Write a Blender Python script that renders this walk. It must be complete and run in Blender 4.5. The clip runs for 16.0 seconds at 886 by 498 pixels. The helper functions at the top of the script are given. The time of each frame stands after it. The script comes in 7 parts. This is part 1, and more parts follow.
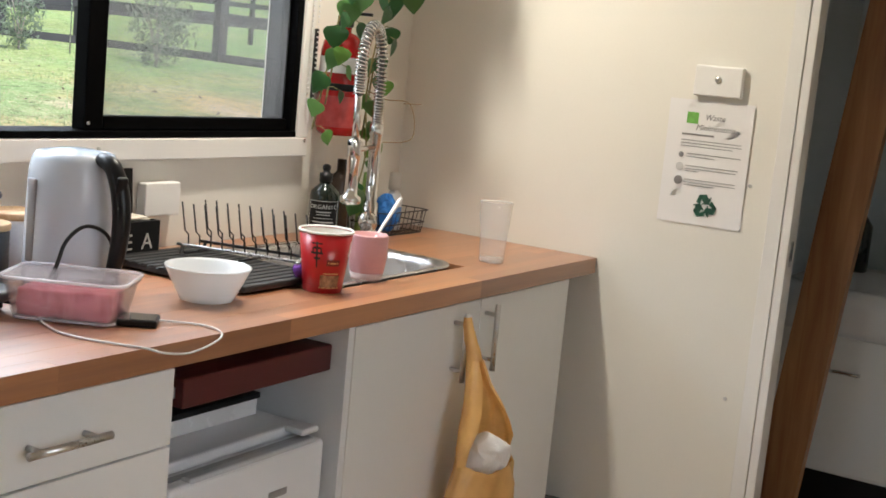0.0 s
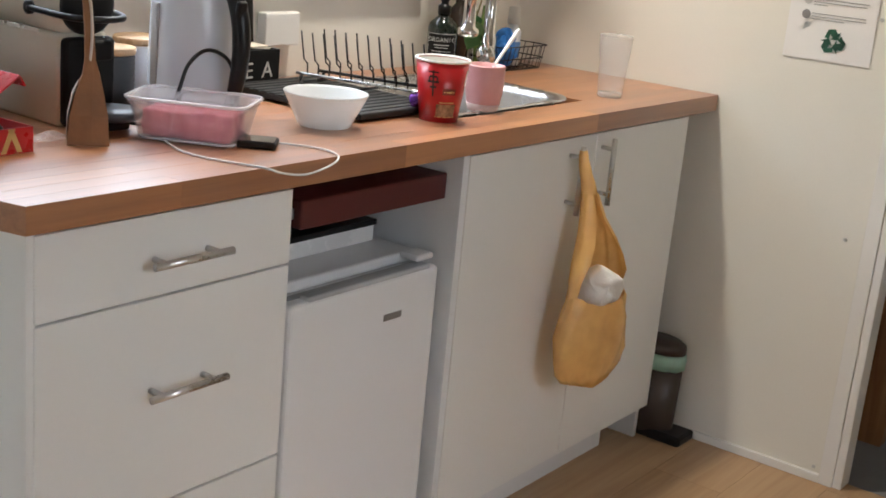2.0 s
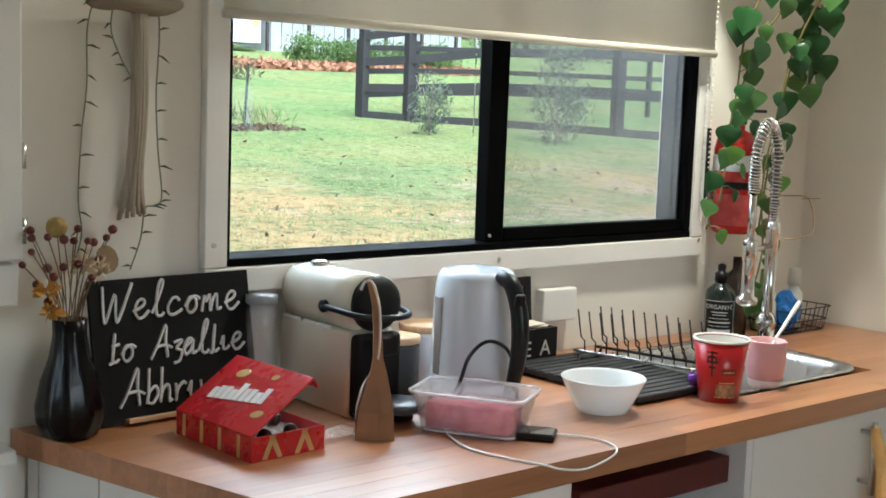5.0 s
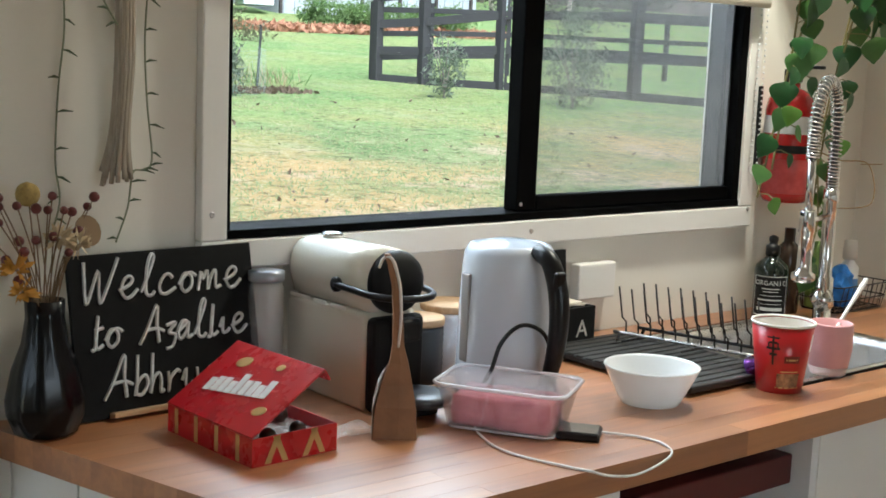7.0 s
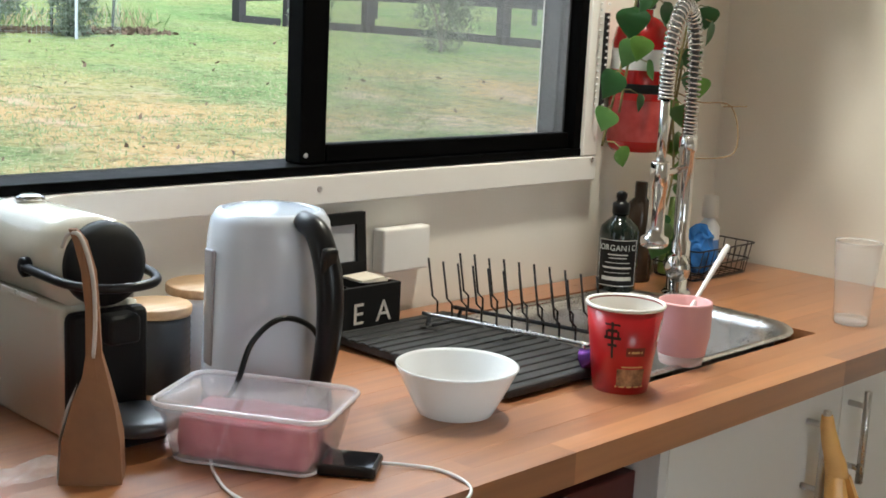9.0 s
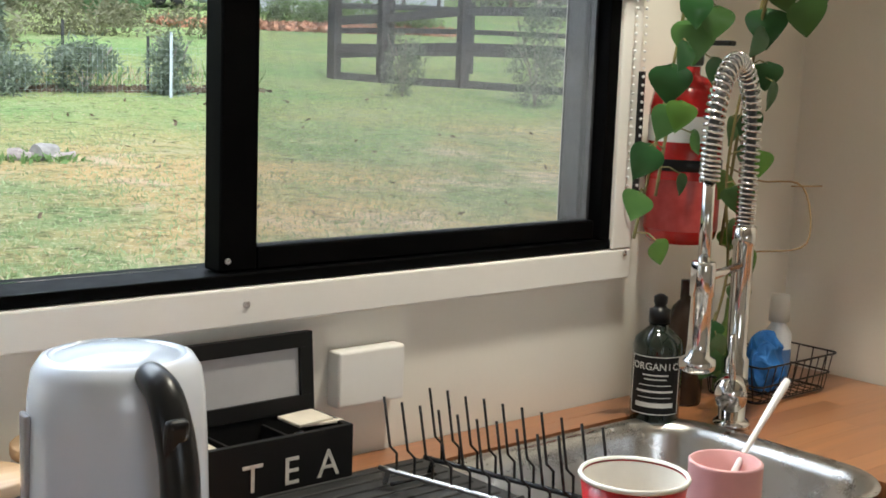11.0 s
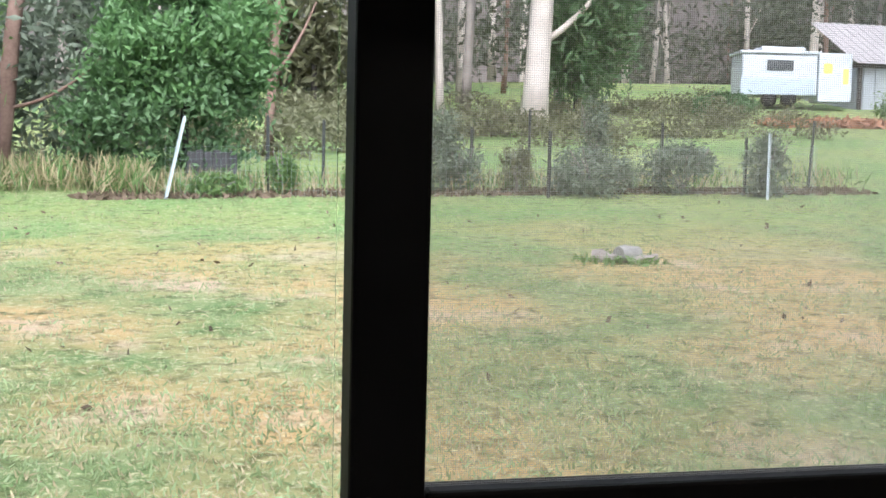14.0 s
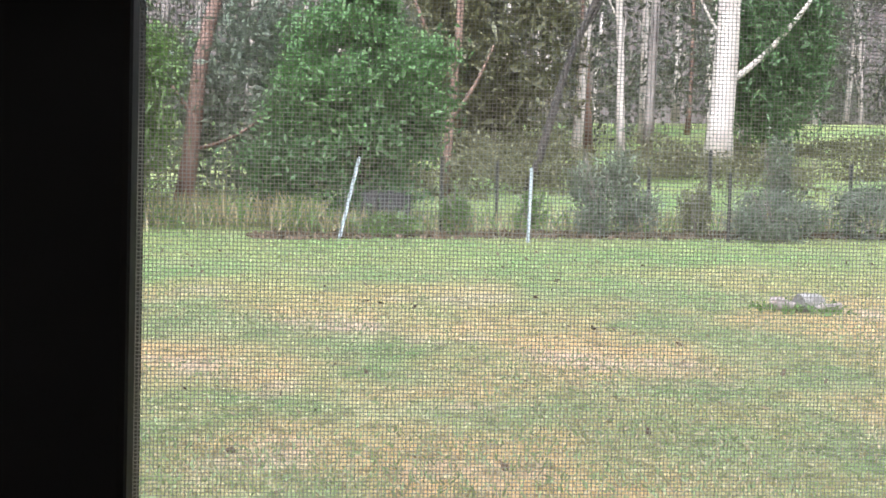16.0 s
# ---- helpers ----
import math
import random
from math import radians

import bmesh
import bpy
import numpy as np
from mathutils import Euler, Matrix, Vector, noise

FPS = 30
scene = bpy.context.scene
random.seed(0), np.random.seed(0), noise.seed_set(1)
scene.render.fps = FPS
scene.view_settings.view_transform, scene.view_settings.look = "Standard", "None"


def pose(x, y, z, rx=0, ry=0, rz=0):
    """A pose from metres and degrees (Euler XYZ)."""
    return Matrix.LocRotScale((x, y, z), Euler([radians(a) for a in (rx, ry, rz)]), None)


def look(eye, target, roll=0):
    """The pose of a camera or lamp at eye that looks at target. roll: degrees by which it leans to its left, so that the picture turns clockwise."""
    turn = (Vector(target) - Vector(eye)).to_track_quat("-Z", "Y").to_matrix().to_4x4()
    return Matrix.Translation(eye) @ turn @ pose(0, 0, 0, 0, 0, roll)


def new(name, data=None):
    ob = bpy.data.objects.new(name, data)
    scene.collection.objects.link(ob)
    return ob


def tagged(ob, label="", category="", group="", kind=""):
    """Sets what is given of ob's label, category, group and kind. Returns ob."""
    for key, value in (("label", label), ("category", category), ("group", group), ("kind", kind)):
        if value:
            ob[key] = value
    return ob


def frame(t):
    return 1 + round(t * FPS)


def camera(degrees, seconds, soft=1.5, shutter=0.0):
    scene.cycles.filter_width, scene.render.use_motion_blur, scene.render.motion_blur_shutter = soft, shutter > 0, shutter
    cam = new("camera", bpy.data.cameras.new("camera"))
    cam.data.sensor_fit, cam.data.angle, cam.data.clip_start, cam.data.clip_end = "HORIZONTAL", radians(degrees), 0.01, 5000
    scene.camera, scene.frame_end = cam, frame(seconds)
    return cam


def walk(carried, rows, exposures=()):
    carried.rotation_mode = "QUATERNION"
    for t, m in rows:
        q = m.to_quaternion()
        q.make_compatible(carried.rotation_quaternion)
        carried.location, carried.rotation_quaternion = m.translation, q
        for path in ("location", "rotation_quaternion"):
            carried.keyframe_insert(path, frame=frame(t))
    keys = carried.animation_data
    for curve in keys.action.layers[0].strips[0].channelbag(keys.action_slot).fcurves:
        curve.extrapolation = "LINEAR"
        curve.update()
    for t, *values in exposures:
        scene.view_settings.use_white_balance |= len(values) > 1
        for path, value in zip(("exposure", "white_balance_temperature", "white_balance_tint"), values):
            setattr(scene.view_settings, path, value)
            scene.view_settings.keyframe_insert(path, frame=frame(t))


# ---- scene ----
cam = camera(39.0, 16.0, soft=1.7)
PATH = [
    (0, (-2.884, -1.892, 1.357), (-1.187, -0.876, 1.058), 5.5),
    (0.5, (-2.886, -1.893, 1.344), (-1.247, -0.81, 0.968), 5.4),
    (1, (-2.887, -1.9, 1.326), (-1.285, -0.796, 0.863), 5.3),
    (1.5, (-2.891, -1.916, 1.326), (-1.309, -0.809, 0.802), 5.6),
    (2, (-2.893, -1.918, 1.322), (-1.335, -0.79, 0.774), 5.4),
    (2.5, (-2.89, -1.918, 1.326), (-1.374, -0.736, 0.775), 4.3),
    (3, (-2.883, -1.923, 1.329), (-1.397, -0.693, 0.8), 3.2),
    (3.5, (-2.89, -1.918, 1.349), (-1.435, -0.634, 0.866), 2.7),
    (4, (-2.895, -1.915, 1.38), (-1.488, -0.55, 0.985), 2.0),
    (4.5, (-2.891, -1.911, 1.41), (-1.554, -0.454, 1.114), 1.7),
    (5, (-2.893, -1.909, 1.437), (-1.6, -0.4, 1.205), 2.1),
    (5.2, (-2.891, -1.892, 1.439), (-1.601, -0.379, 1.222), 2.3),
    (7.3, (-2.711, -1.661, 1.413), (-1.437, -0.147, 1.119), 2.2),
    (7.5, (-2.69, -1.634, 1.412), (-1.388, -0.141, 1.138), 2.3),
    (8, (-2.617, -1.548, 1.408), (-1.24, -0.12, 1.151), 2.8),
    (8.5, (-2.485, -1.48, 1.385), (-1.042, -0.129, 1.081), 3.2),
    (8.7, (-2.418, -1.463, 1.379), (-0.987, -0.114, 1.018), 3.5),
    (10.8, (-1.917, -1.286, 1.399), (-0.599, 0.192, 1.115), 1.8),
    (11, (-1.885, -1.237, 1.397), (-0.583, 0.253, 1.108), 2.1),
    (11.5, (-1.772, -1.178, 1.403), (-0.591, 0.414, 1.137), 1.8),
    (12, (-1.639, -1.107, 1.409), (-0.694, 0.642, 1.185), 1.5),
    (12.5, (-1.57, -1.019, 1.395), (-0.776, 0.801, 1.155), 1.8),
    (13, (-1.489, -0.912, 1.395), (-0.744, 0.928, 1.152), 1.6),
    (13.5, (-1.426, -0.859, 1.395), (-0.783, 1.02, 1.156), 0.2),
    (14, (-1.273, -0.772, 1.400), (-0.808, 1.167, 1.242), 1.3),
    (14.5, (-1.149, -0.706, 1.408), (-0.836, 1.265, 1.276), 2.7),
    (15, (-1.105, -0.649, 1.410), (-0.842, 1.328, 1.271), 2.8),
    (15.5, (-1.07, -0.545, 1.402), (-0.836, 1.437, 1.281), 2.7),
    (16, (-1.023, -0.47, 1.396), (-0.847, 1.52, 1.297), 1.6),
]
walk(cam, [(t, look(eye, target, roll)) for t, eye, target, roll in PATH],
     exposures=[(0.0, 2.02, 5900, 8), (2.0, 2.04, 5820, 8), (3.2, 2.06, 5680, 6), (4.4, 2.04, 5600, 4), (5.2, 1.97, 5550, 1), (8.4, 1.87, 5750, 3), (11.0, 1.73, 5880, 5), (12.0, 1.72, 5920, 6), (13.0, 1.76, 5920, 7), (14.0, 1.87, 5900, 9), (16.0, 1.92, 5860, 10)])

# ---- light: overcast sky outside, added daylight fills, one warm ceiling lamp ----
world = bpy.data.worlds.new("world")
scene.world = world
world.use_nodes = True
wn = world.node_tree
wn.nodes.clear()
sky = wn.nodes.new("ShaderNodeTexSky")
sky.sky_type = "NISHITA"
sky.sun_disc = False
sky.sun_elevation, sky.sun_rotation = radians(50), radians(200)
sky.dust_density, sky.ozone_density = 4.0, 1.0
hsv = wn.nodes.new("ShaderNodeHueSaturation")
hsv.inputs["Saturation"].default_value = 0.35
bgn = wn.nodes.new("ShaderNodeBackground")
bgn.inputs["Strength"].default_value = 0.15
won = wn.nodes.new("ShaderNodeOutputWorld")
wn.links.new(sky.outputs[0], hsv.inputs["Color"])
wn.links.new(hsv.outputs[0], bgn.inputs["Color"])
wn.links.new(bgn.outputs[0], won.inputs["Surface"])


def lamp(name, kind, m, energy, colour, **more):
    data = bpy.data.lights.new(name, kind)
    data.energy, data.color = energy, colour
    if kind == "SUN":
        data.angle = more["angle"]
    if kind == "AREA":
        data.shape, data.size, data.size_y = "RECTANGLE", more["w"], more["h"]
    ob = new(name, data)
    ob.matrix_world = m
    return ob


# sun behind the house, widened by cloud
lamp("sun", "SUN", look((0, -10, 16), (0, 0, 0)), 0.7, (1.0, 0.99, 0.97), angle=radians(25))
# fill daylight from openings added out of view in the south and west walls
lamp("south_fill", "AREA", look((-2.05, -2.72, 1.45), (-2.05, 0, 1.15)), 0.15, (0.86, 0.95, 1.0), w=0.75, h=0.85)
lamp("west_fill", "AREA", look((-4.68, -0.72, 1.0), (0, -0.70, 0.85)), 0.32, (0.84, 0.95, 1.0), w=0.74, h=1.85)
# lamp added outside, above the view, to boost sky light through the kitchen window
lamp("window_sky_boost", "AREA", look((-1.13, 0.62, 2.05), (-1.13, -0.35, 0.95)), 7.2, (0.94, 0.98, 1.0), w=1.5, h=0.5)
# warm ceiling downlight above the sink end
lamp("ceiling_lamp_light", "AREA", look((-0.72, -0.34, 2.235), (-0.72, -0.34, 0)), 5.0, (1.0, 0.87, 0.68), w=0.09, h=0.09)

# ---- materials ----
def mat(name, base, rough=0.5, metal=0.0, vary=0.06, scale=8.0, fine=90.0, bump=0.05, spec=0.5, second=None, coat=0.0, rvary=0.1):
    """A surface with two scales of mottling in colour and gloss, and fine relief."""
    m = bpy.data.materials.new(name)
    m.use_nodes = True
    nt = m.node_tree
    b = nt.nodes["Principled BSDF"]
    b.inputs["Metallic"].default_value = metal
    b.inputs["Specular IOR Level"].default_value = spec
    b.inputs["Coat Weight"].default_value = coat
    co = nt.nodes.new("ShaderNodeTexCoord")
    n1 = nt.nodes.new("ShaderNodeTexNoise")
    n1.inputs["Scale"].default_value, n1.inputs["Detail"].default_value = scale, 5
    n2 = nt.nodes.new("ShaderNodeTexNoise")
    n2.inputs["Scale"].default_value, n2.inputs["Detail"].default_value = fine, 3
    for n in (n1, n2):
        nt.links.new(co.outputs["Object"], n.inputs["Vector"])
    add = nt.nodes.new("ShaderNodeMath")
    add.operation = "MULTIPLY_ADD"
    add.inputs[1].default_value = 0.35
    nt.links.new(n2.outputs["Fac"], add.inputs[0])
    nt.links.new(n1.outputs["Fac"], add.inputs[2])
    ramp = nt.nodes.new("ShaderNodeMapRange")
    ramp.inputs["From Min"].default_value, ramp.inputs["From Max"].default_value = 0.42, 0.93
    nt.links.new(add.outputs[0], ramp.inputs["Value"])
    mix = nt.nodes.new("ShaderNodeMix")
    mix.data_type = "RGBA"
    dark = [c * (1 - vary) for c in base]
    light = [min(1, c * (1 + vary)) for c in base] if second is None else second
    mix.inputs["A"].default_value = (*dark, 1)
    mix.inputs["B"].default_value = (*light, 1)
    nt.links.new(ramp.outputs[0], mix.inputs["Factor"])
    nt.links.new(mix.outputs["Result"], b.inputs["Base Color"])
    rr = nt.nodes.new("ShaderNodeMapRange")
    rr.inputs["To Min"].default_value, rr.inputs["To Max"].default_value = max(0.02, rough * (1 - rvary)), min(1, rough * (1 + rvary))
    nt.links.new(ramp.outputs[0], rr.inputs["Value"])
    nt.links.new(rr.outputs[0], b.inputs["Roughness"])
    if bump:
        bu = nt.nodes.new("ShaderNodeBump")
        bu.inputs["Strength"].default_value, bu.inputs["Distance"].default_value = bump, 0.002
        nt.links.new(n2.outputs["Fac"], bu.inputs["Height"])
        nt.links.new(bu.outputs[0], b.inputs["Normal"])
    return m


def wood(name, base, second, along=0, rough=0.4, grain=60.0, stretch=18.0, island=0.0, random_ob=0.0, spec=0.5, coat=0.0, coat_rough=0.03):
    """Timber with long grain along one axis; staves or planks differ a little from each other."""
    m = bpy.data.materials.new(name)
    m.use_nodes = True
    nt = m.node_tree
    b = nt.nodes["Principled BSDF"]
    b.inputs["Specular IOR Level"].default_value = spec
    b.inputs["Coat Roughness"].default_value = coat_rough
    b.inputs["Coat Weight"].default_value = coat
    co = nt.nodes.new("ShaderNodeTexCoord")
    mp = nt.nodes.new("ShaderNodeMapping")
    sc = [1.0, 1.0, 1.0]
    sc[along] = 1.0 / stretch
    mp.inputs["Scale"].default_value = sc
    nt.links.new(co.outputs["Object"], mp.inputs["Vector"])
    vec = mp.outputs[0]
    off = None
    if island or random_ob:
        src = nt.nodes.new("ShaderNodeNewGeometry").outputs["Random Per Island"] if island else nt.nodes.new("ShaderNodeObjectInfo").outputs["Random"]
        va = nt.nodes.new("ShaderNodeVectorMath")
        va.operation = "ADD"
        mu = nt.nodes.new("ShaderNodeMath")
        mu.operation = "MULTIPLY"
        mu.inputs[1].default_value = 37.0
        nt.links.new(src, mu.inputs[0])
        nt.links.new(vec, va.inputs[0])
        nt.links.new(mu.outputs[0], va.inputs[1])
        vec, off = va.outputs[0], src
    n1 = nt.nodes.new("ShaderNodeTexNoise")
    n1.inputs["Scale"].default_value, n1.inputs["Detail"].default_value, n1.inputs["Distortion"].default_value = grain, 6, 0.6
    n2 = nt.nodes.new("ShaderNodeTexNoise")
    n2.inputs["Scale"].default_value, n2.inputs["Detail"].default_value = grain * 0.12, 3
    for n in (n1, n2):
        nt.links.new(vec, n.inputs["Vector"])
    add = nt.nodes.new("ShaderNodeMath")
    add.operation = "ADD"
    nt.links.new(n1.outputs["Fac"], add.inputs[0])
    nt.links.new(n2.outputs["Fac"], add.inputs[1])
    last = add.outputs[0]
    if off is not None:
        ma = nt.nodes.new("ShaderNodeMath")
        ma.operation = "MULTIPLY_ADD"
        ma.inputs[1].default_value = max(island, random_ob)
        nt.links.new(off, ma.inputs[0])
        nt.links.new(last, ma.inputs[2])
        last = ma.outputs[0]
    rg = nt.nodes.new("ShaderNodeMapRange")
    rg.inputs["From Min"].default_value, rg.inputs["From Max"].default_value = 0.7, 1.3 + max(island, random_ob)
    nt.links.new(last, rg.inputs["Value"])
    mix = nt.nodes.new("ShaderNodeMix")
    mix.data_type = "RGBA"
    mix.inputs["A"].default_value, mix.inputs["B"].default_value = (*base, 1), (*second, 1)
    nt.links.new(rg.outputs[0], mix.inputs["Factor"])
    nt.links.new(mix.outputs["Result"], b.inputs["Base Color"])
    rr = nt.nodes.new("ShaderNodeMapRange")
    rr.inputs["To Min"].default_value, rr.inputs["To Max"].default_value = rough * 0.85, rough * 1.2
    nt.links.new(n1.outputs["Fac"], rr.inputs["Value"])
    nt.links.new(rr.outputs[0], b.inputs["Roughness"])
    bu = nt.nodes.new("ShaderNodeBump")
    bu.inputs["Strength"].default_value, bu.inputs["Distance"].default_value = 0.12, 0.001
    nt.links.new(n1.outputs["Fac"], bu.inputs["Height"])
    nt.links.new(bu.outputs[0], b.inputs["Normal"])
    return m


def clear(name, colour, rough=0.02, ior=1.45, transmission=1.0):
    m = bpy.data.materials.new(name)
    m.use_nodes = True
    b = m.node_tree.nodes["Principled BSDF"]
    b.inputs["Base Color"].default_value = (*colour, 1)
    b.inputs["Roughness"].default_value = rough
    b.inputs["IOR"].default_value = ior
    b.inputs["Transmission Weight"].default_value = transmission
    return m


def glassy(name, colour, share, rough):
    """Thin clear plastic or glass: see-through, a little cloudy, glossier at a glancing angle."""
    m = bpy.data.materials.new(name)
    m.use_nodes = True
    nt = m.node_tree
    b = nt.nodes["Principled BSDF"]
    b.inputs["Base Color"].default_value = (*colour, 1)
    b.inputs["Roughness"].default_value = 0.4
    clear_bsdf = nt.nodes.new("ShaderNodeBsdfTransparent")
    gloss = nt.nodes.new("ShaderNodeBsdfGlossy")
    gloss.inputs["Roughness"].default_value = rough
    edge = nt.nodes.new("ShaderNodeLayerWeight")
    edge.inputs["Blend"].default_value = 0.5
    steep = nt.nodes.new("ShaderNodeMath")
    steep.operation = "POWER"
    steep.inputs[1].default_value = 4.0
    nt.links.new(edge.outputs["Facing"], steep.inputs[0])
    fres = nt.nodes.new("ShaderNodeMath")
    fres.operation = "MULTIPLY_ADD"
    fres.inputs[1].default_value, fres.inputs[2].default_value = 0.55, 0.04
    nt.links.new(steep.outputs[0], fres.inputs[0])
    m1, m2 = nt.nodes.new("ShaderNodeMixShader"), nt.nodes.new("ShaderNodeMixShader")
    m1.inputs["Fac"].default_value = share
    nt.links.new(clear_bsdf.outputs[0], m1.inputs[1])
    nt.links.new(b.outputs[0], m1.inputs[2])
    nt.links.new(fres.outputs[0], m2.inputs["Fac"])
    nt.links.new(m1.outputs[0], m2.inputs[1])
    nt.links.new(gloss.outputs[0], m2.inputs[2])
    nt.links.new(m2.outputs[0], nt.nodes["Material Output"].inputs["Surface"])
    return m


def thin(name, colour, through_share, rough=0.3, scale=0.0):
    """A thin translucent sheet: plastic bag, leaf, fly mesh."""
    m = bpy.data.materials.new(name)
    m.use_nodes = True
    nt = m.node_tree
    b = nt.nodes["Principled BSDF"]
    b.inputs["Base Color"].default_value = (*colour, 1)
    b.inputs["Roughness"].default_value = rough
    tr = nt.nodes.new("ShaderNodeBsdfTranslucent")
    tr.inputs["Color"].default_value = (*colour, 1)
    mix = nt.nodes.new("ShaderNodeMixShader")
    mix.inputs["Fac"].default_value = through_share
    nt.links.new(b.outputs[0], mix.inputs[1])
    nt.links.new(tr.outputs[0], mix.inputs[2])
    nt.links.new(mix.outputs[0], nt.nodes["Material Output"].inputs["Surface"])
    if scale:
        n = nt.nodes.new("ShaderNodeTexNoise")
        n.inputs["Scale"].default_value = scale
        co = nt.nodes.new("ShaderNodeTexCoord")
        nt.links.new(co.outputs["Object"], n.inputs["Vector"])
        mx = nt.nodes.new("ShaderNodeMix")
        mx.data_type = "RGBA"
        mx.inputs["A"].default_value = (*[c * 0.75 for c in colour], 1)
        mx.inputs["B"].default_value = (*[min(1, c * 1.25) for c in colour], 1)
        nt.links.new(n.outputs["Fac"], mx.inputs["Factor"])
        nt.links.new(mx.outputs["Result"], b.inputs["Base Color"])
        nt.links.new(mx.outputs["Result"], tr.inputs["Color"])
    return m


M_WALL = mat("wall_paint", (0.80, 0.77, 0.70), 0.55, vary=0.025, scale=2.5, fine=160, bump=0.06)
M_TRIM = mat("trim_paint", (0.82, 0.80, 0.77), 0.45, vary=0.02, scale=5, bump=0.03)
M_CEIL = mat("ceiling_paint", (0.78, 0.77, 0.74), 0.7, vary=0.02)
M_FRONT = mat("cabinet_front", (0.80, 0.80, 0.78), 0.38, vary=0.015, scale=3, bump=0.02)
M_CARCASS = mat("cabinet_side", (0.74, 0.75, 0.76), 0.45, vary=0.015, scale=3, bump=0.02)
M_BLACK_ALU = mat("black_aluminium", (0.0018, 0.0018, 0.002), 0.5, vary=0.2, scale=20, bump=0.02, spec=0.03)
M_STEEL = mat("brushed_steel", (0.60, 0.59, 0.58), 0.28, 1.0, vary=0.04, scale=12, fine=400, bump=0.0)
M_CHROME = mat("chrome", (0.66, 0.65, 0.64), 0.10, 1.0, vary=0.03, scale=20, bump=0.0)
M_BLACK = mat("black_plastic", (0.006, 0.006, 0.007), 0.32, vary=0.2, scale=30, bump=0.02, spec=0.35)
M_MATT_BLACK = mat("matt_black", (0.006, 0.006, 0.006), 0.6, vary=0.2, scale=40, bump=0.08, spec=0.25)
M_WHITE_PL = mat("white_plastic", (0.80, 0.80, 0.80), 0.28, vary=0.02, scale=10, bump=0.01)
M_GLASS = clear("window_glass", (1, 1, 1), 0.0, 1.02)


# ---- mesh tools ----
def part(name, bm, material, parent=None, label="", smooth=False):
    """Links a bmesh as one mesh object, under a thing or part when one is given."""
    me = bpy.data.meshes.new(name)
    bm.normal_update()
    bm.to_mesh(me)
    bm.free()
    if smooth:
        for p in me.polygons:
            p.use_smooth = True
    me.materials.append(material)
    ob = new(name, me)
    if parent is not None:
        ob.parent = parent
        ob.matrix_parent_inverse = parent.matrix_world.inverted()
    if label:
        ob["label"] = label
    return ob


def thing(name, m, label, category, group="", kind=""):
    ob = new(name)
    ob.empty_display_size = 0.05
    ob.matrix_world = m
    bpy.context.view_layer.update()
    return tagged(ob, label, category, group, kind)


def under(name, bm, material, parent, label="", smooth=False):
    """A part whose mesh is given in its parent's own space."""
    ob = part(name, bm, material, None, label, smooth)
    ob.parent = parent
    return ob


def box(bm, x0, x1, y0, y1, z0, z1, bevel=0.0, seg=2, m=None):
    r = bmesh.ops.create_cube(bm, size=1.0)
    vs = r["verts"]
    for v in vs:
        v.co = Vector((x0 + (v.co.x + 0.5) * (x1 - x0), y0 + (v.co.y + 0.5) * (y1 - y0), z0 + (v.co.z + 0.5) * (z1 - z0)))
    if bevel:
        es = list({e for v in vs for e in v.link_edges})
        r = bmesh.ops.bevel(bm, geom=es, offset=bevel, segments=seg, affect="EDGES", profile=0.5)
        vs = list({v for f in r["faces"] for v in f.verts} | {v for v in vs if v.is_valid})
    if m is not None:
        bmesh.ops.transform(bm, matrix=m, verts=vs)
    return bm


def newbox(*a, **k):
    return box(bmesh.new(), *a, **k)


def prism(bm, pts, z0, z1, m=None):
    """An upright prism over a flat outline of (x, y)."""
    lo = [bm.verts.new((x, y, z0)) for x, y in pts]
    hi = [bm.verts.new((x, y, z1)) for x, y in pts]
    n = len(pts)
    bm.faces.new(lo[::-1])
    bm.faces.new(hi)
    for i in range(n):
        bm.faces.new((lo[i], lo[(i + 1) % n], hi[(i + 1) % n], hi[i]))
    if m is not None:
        bmesh.ops.transform(bm, matrix=m, verts=lo + hi)
    bmesh.ops.recalc_face_normals(bm, faces=bm.faces)
    return bm


def lathe(bm, profile, n=32, m=None, squash=None):
    """A body of revolution about z from (radius, height) pairs; radius 0 closes it."""
    rings = []
    made = []
    for r, z in profile:
        if r < 1e-6:
            ring = [bm.verts.new((0, 0, z))]
        else:
            ring = [bm.verts.new((r * math.cos(2 * math.pi * i / n), r * math.sin(2 * math.pi * i / n), z)) for i in range(n)]
        rings.append(ring)
        made += ring
    for a, b in zip(rings, rings[1:]):
        for i in range(n):
            j = (i + 1) % n
            if len(a) == 1 and len(b) == 1:
                continue
            if len(a) == 1:
                bm.faces.new((a[0], b[j], b[i]))
            elif len(b) == 1:
                bm.faces.new((a[i], a[j], b[0]))
            else:
                bm.faces.new((a[i], a[j], b[j], b[i]))
    if squash is not None:
        bmesh.ops.transform(bm, matrix=Matrix.Diagonal((*squash, 1)), verts=made)
    if m is not None:
        bmesh.ops.transform(bm, matrix=m, verts=made)
    bmesh.ops.recalc_face_normals(bm, faces=bm.faces)
    return bm


